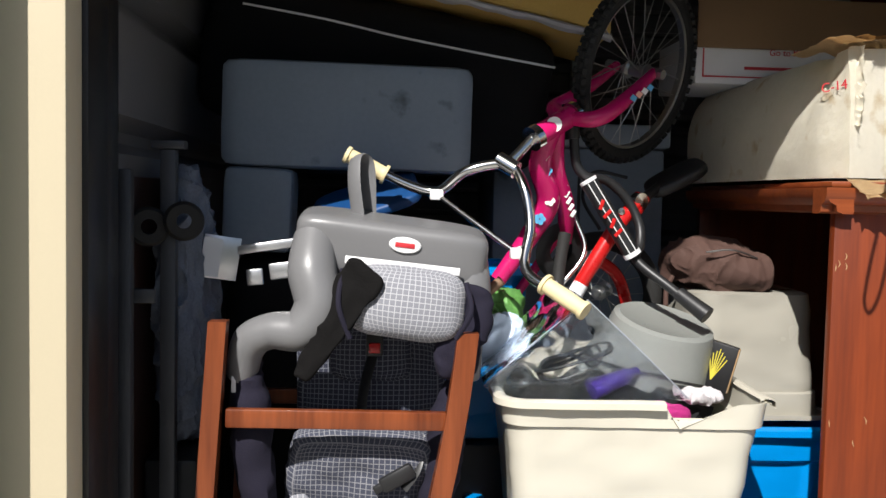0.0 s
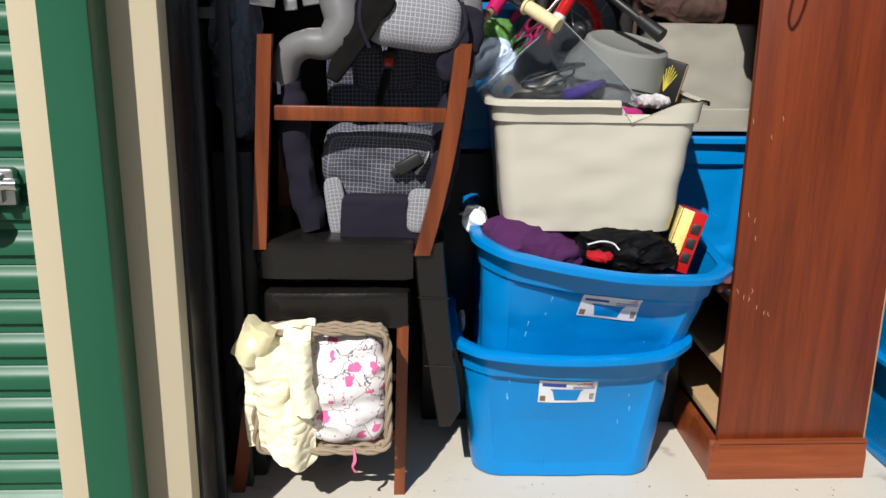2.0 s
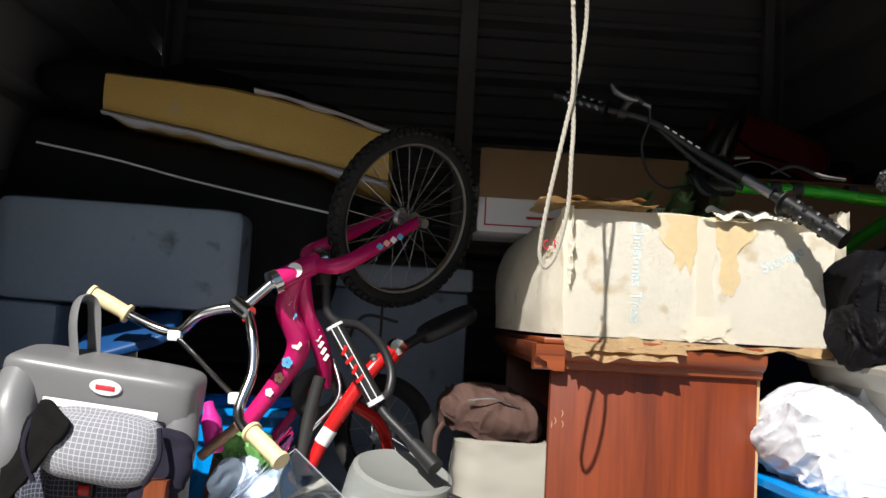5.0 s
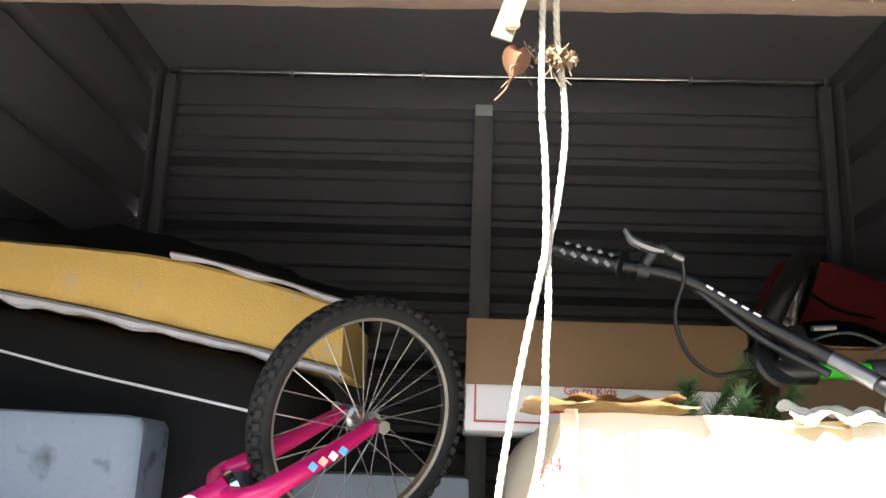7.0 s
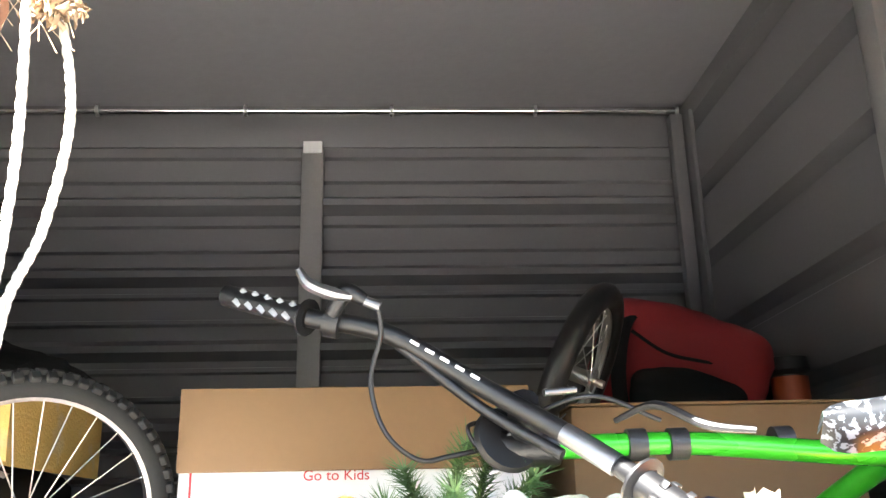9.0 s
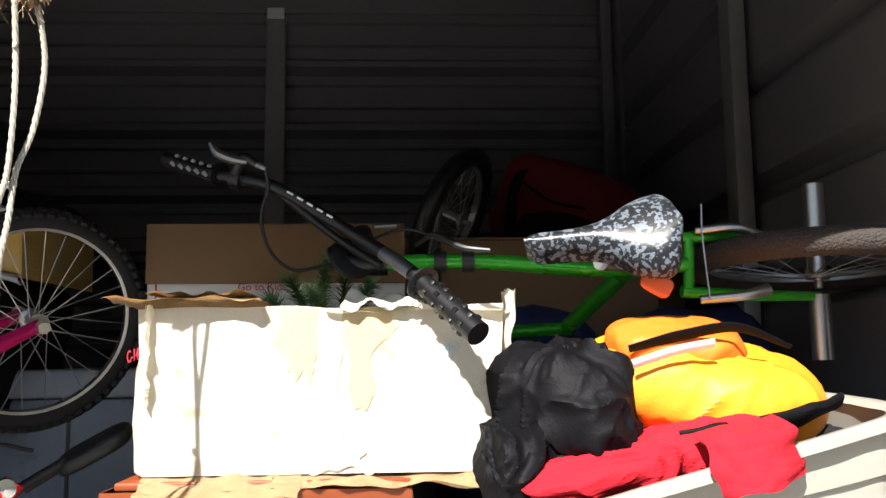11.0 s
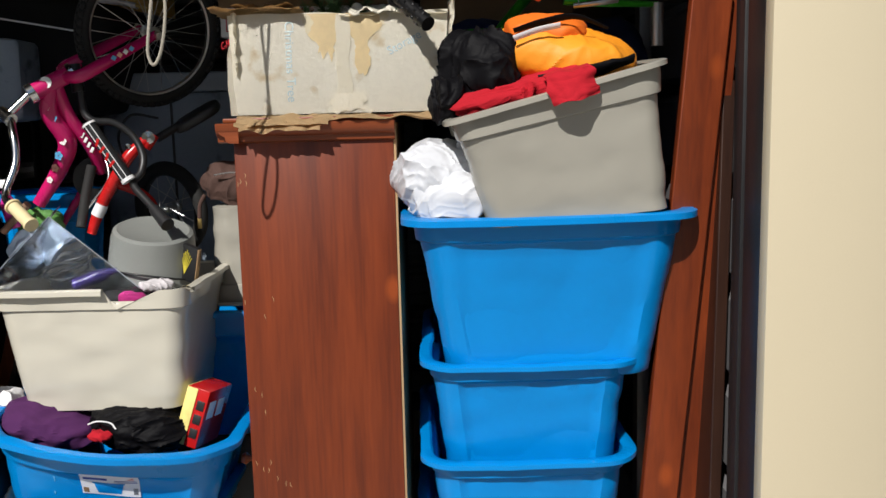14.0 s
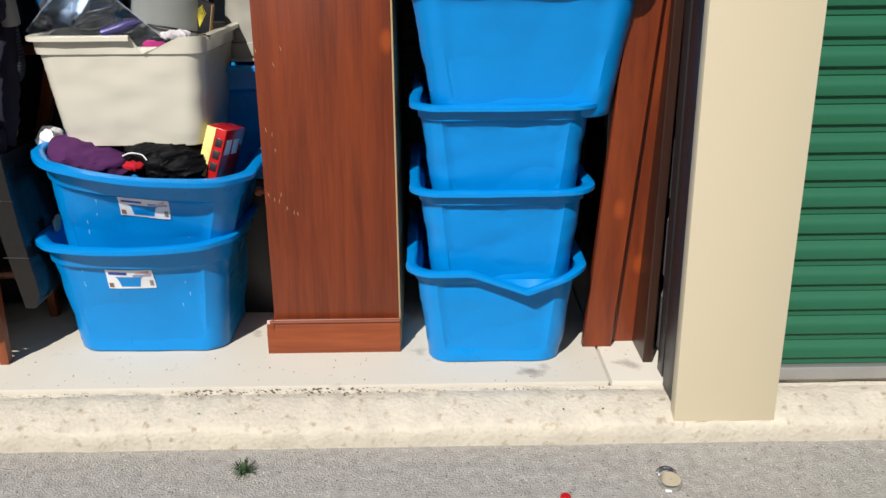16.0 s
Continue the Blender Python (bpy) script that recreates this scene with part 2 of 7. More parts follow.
def tube(points, r, sides=10, bm=None, n=8, smooth=True, flat=1.0, caps=True):
    """A rod along points; r is one radius, or one for each end and between."""
    bm = bm or bmesh.new()
    path = spline(points, n) if smooth and len(points) > 2 else [Vector(q) for q in points]
    rs = r if isinstance(r, (list, tuple)) else [r, r]
    up = None
    rings = []
    for i, p in enumerate(path):
        d = (path[min(i + 1, len(path) - 1)] - path[max(i - 1, 0)]).normalized()
        if up is None:
            up = d.orthogonal().normalized()
        up = (up - d * up.dot(d)).normalized()
        side = d.cross(up)
        f = i / max(1, len(path) - 1) * (len(rs) - 1)
        k = min(int(f), len(rs) - 2)
        rad = rs[k] + (rs[k + 1] - rs[k]) * (f - k)
        rings.append([bm.verts.new(p + (up * math.cos(a) * flat + side * math.sin(a)) * rad) for a in (2 * math.pi * j / sides for j in range(sides))])
    for a, b in zip(rings, rings[1:]):
        for j in range(sides):
            bm.faces.new((a[j], a[(j + 1) % sides], b[(j + 1) % sides], b[j]))
    if caps:
        bm.faces.new(rings[0][::-1])
        bm.faces.new(rings[-1])
    return bm


def lathe(profile, sides=32, bm=None, axis="z"):
    """Turns (radius, height) pairs about an axis."""
    bm = bm or bmesh.new()
    rings = []
    for r, h in profile:
        ring = []
        for j in range(sides):
            a = 2 * math.pi * j / sides
            v = (r * math.cos(a), r * math.sin(a), h) if axis == "z" else (h, r * math.cos(a), r * math.sin(a)) if axis == "x" else (r * math.cos(a), h, r * math.sin(a))
            ring.append(bm.verts.new(v))
        rings.append(ring)
    for a, b in zip(rings, rings[1:]):
        for j in range(sides):
            bm.faces.new((a[j], a[(j + 1) % sides], b[(j + 1) % sides], b[j]))
    return bm, rings


def moved(bm, m):
    bmesh.ops.transform(bm, matrix=m, verts=bm.verts)
    return bm


def extrude_profile(profile, x0, x1, bm=None, steps=1, closed=False):
    """Sweeps (y, z) pairs along x."""
    bm = bm or bmesh.new()
    rows = [[bm.verts.new((x0 + (x1 - x0) * k / steps, y, z)) for y, z in profile] for k in range(steps + 1)]
    for a, b in zip(rows, rows[1:]):
        for j in range(len(profile) - (0 if closed else 1)):
            q = (j + 1) % len(profile)
            bm.faces.new((a[j], a[q], b[q], b[j]))
    if closed:
        bm.faces.new(rows[0])
        bm.faces.new(rows[-1][::-1])
    return bm


def cushion(w, d, h, puff=0.3, n=14, wrinkle=0.0, seed=0, power=4.0):
    """A stuffed pad, centred, with soft edges."""
    bm = bmesh.new()
    bmesh.ops.create_cube(bm, size=2)
    bmesh.ops.subdivide_edges(bm, edges=bm.edges, cuts=n, use_grid_fill=True)
    uv = bm.loops.layers.uv.new()
    for f in bm.faces:
        for l in f.loops:
            c = l.vert.co
            ax = max(range(3), key=lambda k: abs(f.normal[k])) if f.normal.length else 1
            q = (c.x * w / 2, c.z * h / 2) if ax == 1 else (c.y * d / 2, c.z * h / 2) if ax == 0 else (c.x * w / 2, c.y * d / 2)
            l[uv].uv = q
    for v in bm.verts:
        c = v.co.copy()
        nrm = (abs(c.x) ** power + abs(c.y) ** power + abs(c.z) ** power) ** (1 / power)
        c = c / nrm
        bulge = (1 - c.x ** 2) * (1 - c.z ** 2)
        c.y *= 1 - puff + puff * max(0, bulge) ** 0.6
        p = Vector((c.x * w / 2, c.y * d / 2, c.z * h / 2))
        if wrinkle:
            k = noise.noise(p * 14 + Vector((seed, 0, 0))) + 0.5 * noise.noise(p * 33 + Vector((0, seed, 0)))
            p += c.normalized() * wrinkle * k
        v.co = p
    return bm


def crumple(bm, amp, freq, seed=0.0):
    """Pushes a mesh in and out along its normals in soft creases."""
    bm.normal_update()
    off = Vector((seed, seed * 0.7, seed * 1.9))
    for v in bm.verts:
        q = v.co * freq + off
        k = noise.noise(q) + 0.8 * (1 - 2.5 * abs(noise.noise(Vector((q.x * 0.6, q.y, q.z * 1.7)) + off)))
        v.co += v.normal * amp * k
    return bm


def heap(w, d, h, fold=0.02, freq=9.0, seed=0, level=5, drop=0.0, sharp=1.0, flatten=0.35):
    """A crumpled heap of cloth: a squashed ball with long sharp creases."""
    bm = bmesh.new()
    bmesh.ops.create_icosphere(bm, subdivisions=level, radius=1)
    off = Vector((seed * 3.1, seed * 1.7, seed * 0.9))
    turn = Euler((seed * 1.3, seed * 0.7, seed * 2.1)).to_matrix()
    for v in bm.verts:
        c = v.co.copy()
        e = 2.5
        c /= (abs(c.x) ** e + abs(c.y) ** e + abs(c.z) ** e) ** (1 / e)
        p = Vector((c.x * w / 2, c.y * d / 2, c.z * h / 2))
        q = turn @ (p + 0.05 * noise.noise_vector(p * 8 + off))
        q = Vector((q.x * 1.25, q.y * 0.45, q.z * 1.1))
        k = 0.0
        for o, amp in ((1.0, 1.0), (2.1, 0.42), (4.4, 0.12)):
            n = noise.noise(q * freq * o + off * o)
            k += amp * ((1 - min(1.0, abs(n) * 3.2)) ** (1.2 + 0.4 * sharp) - 0.35)
        big = noise.noise(p * 7 - off)
        p += v.co.normalized() * fold * (k + 1.5 * big)
        if p.z < 0:
            p.z *= flatten if drop == 0 else 1 + drop
        v.co = p
    return bm


def lettering(text, size, mat, m, parent, name="lettering", depth=0.0004, label=""):
    """Flat letters of the built-in font as a mesh."""
    cu = bpy.data.curves.new(name, "FONT")
    cu.body, cu.size, cu.extrude, cu.align_x, cu.align_y = text, size, depth, "CENTER", "CENTER"
    tmp = bpy.data.objects.new(name, cu)
    me = bpy.data.meshes.new_from_object(tmp)
    bpy.data.objects.remove(tmp)
    me.materials.clear()
    me.materials.append(mat)
    ob = new(name, me)
    ob.parent, ob.matrix_basis = parent, m
    return tagged(ob, label)


def ribbed(z0, z1, period, rib, depth, shares=()):
    """Profile of a sheet with trapezoid ribs, as (offset, z) pairs."""
    out, z = [(0, z0)], z0
    while z + period < z1:
        for share in shares:
            mid = z + period * share
            out += [(0, mid - 0.012), (-depth * 0.36, mid - 0.005), (-depth * 0.36, mid + 0.007), (0, mid + 0.012)]
        out += [(0, z + period - rib * 1.5), (-depth, z + period - rib), (-depth, z + period - rib * 0.55), (0, z + period - 0.004)]
        z += period
    for share in shares:
        mid = z + period * share
        if mid + 0.03 < z1:
            out += [(0, mid - 0.012), (-depth * 0.36, mid - 0.005), (-depth * 0.36, mid + 0.007), (0, mid + 0.012)]
    return out + [(0, z1)]


# ---- ground and building ----
FLOOR_FRONT, BACK, LEFT, RIGHT, TOP = 1.42, 3.70, -0.49, 2.09, 3.12
bm = bmesh.new()
bmesh.ops.create_grid(bm, x_segments=8, y_segments=8, size=150)
solo("ground", bm, ASPHALT, "grey gravelly asphalt driveway in front of the unit", "asphalt", kind="structure", m=pose(0, 0, -0.11))

JOINT = 1.905
floor = thing("floor", "pale concrete slab with scattered dirt and a joint", "floor", kind="structure")
for a, b in ((LEFT - 3, JOINT - 0.004), (JOINT + 0.004, RIGHT + 3)):
    part("slab", block(a, b, FLOOR_FRONT, BACK + 0.2, -0.14, 0.0, 0.004), CONCRETE, floor)

KERB_SEED = Vector((3.7, 1.1, 0.4))
prof = [(1.416, -0.13), (1.416, -0.012), (1.40, -0.016), (1.385, -0.008), (1.345, -0.012), (1.30, -0.024), (1.262, -0.038), (1.246, -0.046), (1.240, -0.058), (1.242, -0.085), (1.246, -0.13)]
bm = extrude_profile(prof, -4, 6, steps=700)
for v in bm.verts:
    chip = max(0.0, noise.noise(v.co * 17 + KERB_SEED) - 0.18)
    k = noise.noise(v.co * 6) * 0.004 + noise.noise(v.co * 26) * 0.002 - 0.016 * chip
    if -0.12 < v.co.z < -0.006:
        v.co.z += k
        v.co.y += noise.noise(v.co * 9 + Vector((5, 0, 0))) * 0.007 * (1 if v.co.y < 1.36 else 0.3)
solo("kerb", bm, KERB, "weathered chipped concrete kerb lip with dirt", "kerb", kind="structure")


def corrugated(name, x0, x1, z0, z1, m, mat, label, shares=()):
    bm = extrude_profile(ribbed(z0, z1, 0.2515, 0.05, 0.045, shares), x0, x1)
    return solo(name, bm, mat, label, "wall", kind="structure", m=m)


corrugated("wall_north", LEFT, RIGHT, -0.225, 2.975, pose(0, BACK, 0), GALV, "ribbed grey metal back wall of the storage unit", (0.21, 0.57))
solo("wall_north_beam", block(LEFT, RIGHT, BACK - 0.012, BACK + 0.03, 2.972, TOP - 0.002, 0.002), GALV, "flat steel beam along the top of the back wall", "beam", kind="structure")
corrugated("wall_west", -BACK, -1.45, -0.225, TOP, pose(LEFT, 0, 0, 0, 0, 90) @ pose(0, 0, 0, 0, 0, 180), GALV, "ribbed grey metal side wall")
corrugated("wall_east", 1.45, BACK, -0.225, TOP, pose(RIGHT, 0, 0, 0, 0, 90) @ pose(0, 0, 0, 0, 0, 0), GALV, "ribbed grey metal side wall")
solo("ceiling", block(LEFT - 0.05, RIGHT + 0.05, 1.286, BACK + 0.05, TOP, TOP + 0.04, 0), CEIL, "dull silver insulated ceiling", "ceiling", kind="structure")
solo("wall_outer", block(LEFT - 3, RIGHT + 3, BACK + 0.06, BACK + 0.1, 0, TOP, 0), GALV, "plain metal outer wall behind the unit", "wall", kind="structure")
post = thing("wall_post", "grey steel channel post on the back wall", "post", kind="structure")
part("channel", block(0.728, 0.802, BACK - 0.055, BACK - 0.018, 0, 2.95, 0.004), GALVD, post)
part("clip", block(0.732, 0.798, BACK - 0.06, BACK - 0.05, 2.93, 2.975, 0.003), WHITE, post, "bare bright metal clip")
for x, s in ((LEFT + 0.045, 1), (RIGHT - 0.045, -1)):
    cp = thing("corner_post", "dark steel corner post of the unit", "post", group="corner posts", kind="structure")
    part("upright", block(x - 0.022, x + 0.022, BACK - 0.10, BACK - 0.055, 0, TOP - 0.06, 0.004), GALV, cp)
    part("flange", block(x - 0.04 * s - 0.008, x - 0.04 * s + 0.008, BACK - 0.14, BACK - 0.02, 0, TOP - 0.06, 0.002), GALV, cp)
conduit = thing("conduit", "shiny galvanised conduit pipe under the ceiling", "pipe", kind="structure")
part("pipe", tube([(LEFT + 0.03, BACK - 0.06, 3.09), (RIGHT - 0.03, BACK - 0.06, 3.09)], 0.016, 12, smooth=False), CHROME, conduit)
for k in range(5):
    x = 0.02 + k * 0.51
    part("coupling", tube([(x - 0.006, BACK - 0.06, 3.09), (x + 0.006, BACK - 0.06, 3.09)], 0.021, 12, smooth=False), GALVD, conduit)

# front: piers, header, rolled door, neighbouring doors
pier = thing("pier_west", "beige metal pier with a green downspout box", "pier", kind="structure")
part("cladding", block(-0.735, -0.456, 1.278, 1.345, -0.03, 3.4, 0.004), BEIGE, pier)
part("downspout", block(-0.640, -0.549, 1.172, 1.2775, -0.06, 3.4, 0.006), GREEN, pier, "dark green square downspout")
part("screw", lathe([(0, -0.004), (0.007, -0.003), (0.007, 0.002), (0, 0.003)], 10, axis="x")[0], CHROME, pier).matrix_basis = pose(-0.546, 1.21, 0.10)
part("seal", block(-0.470, -0.448, 1.346, 1.44, 0.0, 2.2, 0.002), BLACK, pier, "black rubber door seal")
part("guide", block(-0.51, -0.450, 1.441, 1.50, 0.0, 2.2, 0.003), BLACK, pier, "dark door guide track")
pier = thing("pier_east", "plain beige sheet-metal corner pier", "pier", kind="structure")
part("cladding", block(2.057, 2.347, 1.25, 1.297, -0.045, 3.4, 0.004), BEIGE, pier)
part("seal", block(2.058, 2.10, 1.298, 1.40, -0.005, 2.2, 0.002), BLACK, pier, "black rubber door seal")
part("guide", block(2.065, 2.10, 1.441, 1.50, 0.0, 2.2, 0.003), BLACK, pier, "dark door guide track")
header = thing("door_header", "green sheet-metal fascia over the doorway", "door header", kind="structure")
part("fascia", block(-0.4555, 2.0565, 1.272, 1.285, 2.092, 3.4, 0.002), GREEN, header)
rolled = thing("rolled_door", "rolled-up door with a rusty bottom rail under the ceiling", "roller door", kind="structure")
bm = extrude_profile([(1.505, 2.246), (1.500, 2.242), (1.499, 2.214), (1.502, 2.208), (1.510, 2.205), (1.536, 2.206), (1.542, 2.210), (1.544, 2.246)], LEFT + 0.003, RIGHT - 0.003, steps=160, closed=True)
for v in bm.verts:
    v.co.z += 0.002 * noise.noise(v.co * 25)
part("bottom_rail", bm, RUST, rolled, "rusty weathered steel bottom rail")
part("curtain", extrude_profile(ribbed(2.248, 2.75, 0.12, 0.03, 0.012, (0.4,)), LEFT + 0.003, RIGHT - 0.003), GALV, rolled, "grey corrugated door curtain").matrix_basis = pose(0, 1.525, 0)
part("drum", tube([(LEFT + 0.003, 1.62, 2.80), (RIGHT - 0.003, 1.62, 2.80)], 0.12, 28, smooth=False), GALV, rolled, "rolled steel curtain")
for k in range(34):
    x = random.uniform(-0.40, 2.02)
    pts = [(x + random.uniform(-0.02, 0.02), 1.497 - random.uniform(0, 0.006), 2.212 + random.uniform(-0.012, 0.020)) for j in range(5)]
    part("cobweb", tube(pts, 0.0007, 4, n=4), COBWEB, rolled, "dusty cobweb scrap")


def slat_mesh(w):
    prof = [(0.0, 0.0), (-0.004, 0.004), (-0.004, 0.020), (-0.016, 0.028), (-0.019, 0.050), (-0.014, 0.066), (-0.003, 0.074), (0.0, 0.0785)]
    bm = extrude_profile(prof, 0, w)
    return finish(bm, "slat", GREEN)


for name, x0, w in (("door_east", 2.350, 2.4), ("door_west", -3.12, 2.4)):
    d = thing(name, "closed green ribbed roll-up door with grey bottom bar", "roller door", kind="structure")
    me = slat_mesh(w)
    for k in range(28):
        s = new("slat", me)
        s.parent, s.location = d, (x0, 1.42, 0.05 + k * 0.0785)
    part("bottom_bar", block(x0, x0 + w, 1.395, 1.425, 0.008, 0.05, 0.004), GALVD, d, "grey aluminium bottom bar")
    part("fascia", block(x0, x0 + w, 1.38, 1.44, 2.24, 3.4, 0.003), BEIGE, d)
# unseen building, added behind the camera to block low sky and darken the interior
opposite = thing("opposite_units", "unseen facing block added to keep low sky light out of the unit", "building", kind="structure")
part("facade", block(-14, 16, -9.3, -9.0, -0.11, 3.6, 0.0), BEIGE, opposite)
part("roof_edge", block(-14, 16, -9.4, -8.9, 3.6, 3.85, 0.01), GREEN, opposite)
latch = thing("door_latch", "chrome slide latch on the neighbouring green door", "latch", m=pose(-0.86, 1.385, 0.86))
part("plate", block(-0.075, 0.06, -0.008, 0.02, -0.04, 0.04, 0.008), DULLCHROME, latch)
part("bolt", tube([(-0.10, -0.018, 0.008), (0.07, -0.018, 0.008)], 0.013, 12, smooth=False), CHROME, latch)
part("keeper", block(0.02, 0.04, -0.028, 0.0, -0.03, 0.03, 0.004), DULLCHROME, latch)
part("padlock", lathe([(0, -0.02), (0.028, -0.018), (0.03, 0.0), (0.028, 0.018), (0, 0.02)], 20, axis="y")[0], DULLCHROME, latch).matrix_basis = pose(-0.02, -0.03, -0.045)


# ---- storage totes ----
def ring_points(w, d, r, side=26, corner=7):
    """Points of a rounded rectangle, anticlockwise, with outward normals."""
    out = []
    for cx, cy, a0 in ((1, -1, -90), (1, 1, 0), (-1, 1, 90), (-1, -1, 180)):
        x, y = cx * (w / 2 - r), cy * (d / 2 - r)
        for k in range(corner + 1):
            a = radians(a0 + 90 * k / corner)
            out.append((x + r * math.cos(a), y + r * math.sin(a), math.cos(a), math.sin(a)))
        nx, ny = math.cos(radians(a0 + 90)), math.sin(radians(a0 + 90))
        length = (d - 2 * r) if cx * cy > 0 and cx > 0 or cx < 0 and cy < 0 else (w - 2 * r)
        if (cx, cy) in ((1, -1), (-1, 1)):
            length = d - 2 * r
        else:
            length = w - 2 * r
        ex, ey = -ny, nx
        x1, y1 = out[-1][0], out[-1][1]
        for k in range(1, side):
            out.append((x1 + ex * length * k / side, y1 + ey * length * k / side, nx, ny))
    return out


def shell_mesh(w0, d0, w1, d1, h, mat, r=0.05, bulge=0.0, panel=0.010, waist=0.80, dent=0.005, seed=0, rim=0.024, warp=None, cut=None):
    """Body and rim of an open bin with recessed faces, a step below the lip and a wall thickness."""
    zs = [0.0, 0.004, 0.015, 0.06, 0.10, 0.14, 0.18, 0.24, 0.3, 0.36, 0.42, 0.48, 0.54, 0.6, 0.65, 0.7, 0.74, waist - 0.03, waist - 0.012, waist, waist + 0.05, 0.92, 0.985]
    body = bmesh.new()

    def ring(bm, f, grow, z, rr):
        w, d = w0 + (w1 - w0) * f + 2 * grow, d0 + (d1 - d0) * f + 2 * grow
        vs = []
        for x, y, nx, ny in ring_points(w, d, rr):
            k = bulge * f * f * max(0.0, 1 - (2 * x / w) ** 2) * abs(ny) ** 2
            u = x if abs(ny) > 0.9 else y
            half = (w if abs(ny) > 0.9 else d) / 2
            flat = abs(nx) > 0.98 or abs(ny) > 0.98
            s = 0.0
            if flat and 0.10 < f < waist:
                e = min(1.0, max(0.0, (0.76 * half - abs(u)) / 0.012)) * min(1.0, (f - 0.10) / 0.08) * min(1.0, (waist - f) / 0.03)
                s = -panel * e
            q = Vector((x * 7 + seed, y * 7, f * 5))
            s += dent * (noise.noise(q) + 0.5 * noise.noise(q * 2.6))
            p = Vector((x + nx * (s), y + ny * (s + k), z))
            if warp:
                p = warp(p, f)
            vs.append(bm.verts.new(p))
        return vs

    def skin(bm, rings, flip=False):
        n = len(rings[0])
        for a, b in zip(rings, rings[1:]):
            for j in range(n):
                bm.faces.new((a[j], a[(j + 1) % n], b[(j + 1) % n], b[j]))

    outer = [ring(body, 0, -0.012, 0.0, r * 0.8), ring(body, 0, -0.003, 0.004, r * 0.9)]
    outer += [ring(body, f, (0.007 if f >= waist else 0.0), f * h, r) for f in zs[2:]]
    inner = [ring(body, f, (0.007 if f >= waist else 0.0) - 0.004, max(0.006, f * h), r) for f in (0.985, 0.9, waist, waist - 0.02, 0.5, 0.02)]
    skin(body, outer)
    skin(body, [outer[-1]] + inner)
    body.faces.new(outer[0])
    body.faces.new(inner[-1])
    lip = bmesh.new()
    loops = [ring(lip, 1, 0.004, h * 0.978, r), ring(lip, 1, rim, h * 0.975, r + 0.01), ring(lip, 1, rim + 0.003, h * 0.955, r + 0.012), ring(lip, 1, rim + 0.006, h * 0.955, r + 0.012),
             ring(lip, 1, rim + 0.006, h * 0.99, r + 0.012), ring(lip, 1, rim - 0.002, h * 1.0, r + 0.01), ring(lip, 1, 0.004, h * 1.0, r), ring(lip, 1, -0.002, h * 0.985, r)]
    skin(lip, loops + [loops[0]])
    if cut:
        bmesh.ops.delete(lip, geom=[f for f in lip.faces if cut(f.calc_center_median())], context="FACES")
    return body, lip


LABEL_WHITE = material("printed_label", (0.74, 0.75, 0.78), 0.4, vary=0.03, scale=20, grain=200, bump=0.02)
SCUFF = material("scuffed_blue_plastic", (0.16, 0.48, 0.78), 0.45, vary=0.2, scale=60)
INK_BLUE = material("label_blue_ink", (0.02, 0.05, 0.28), 0.5, vary=0.1)
INK_RED = material("red_marker", (0.55, 0.03, 0.04), 0.6, vary=0.2, scale=60)
INK_TEAL = material("teal_marker", (0.50, 0.61, 0.63), 0.6, vary=0.25, scale=80)


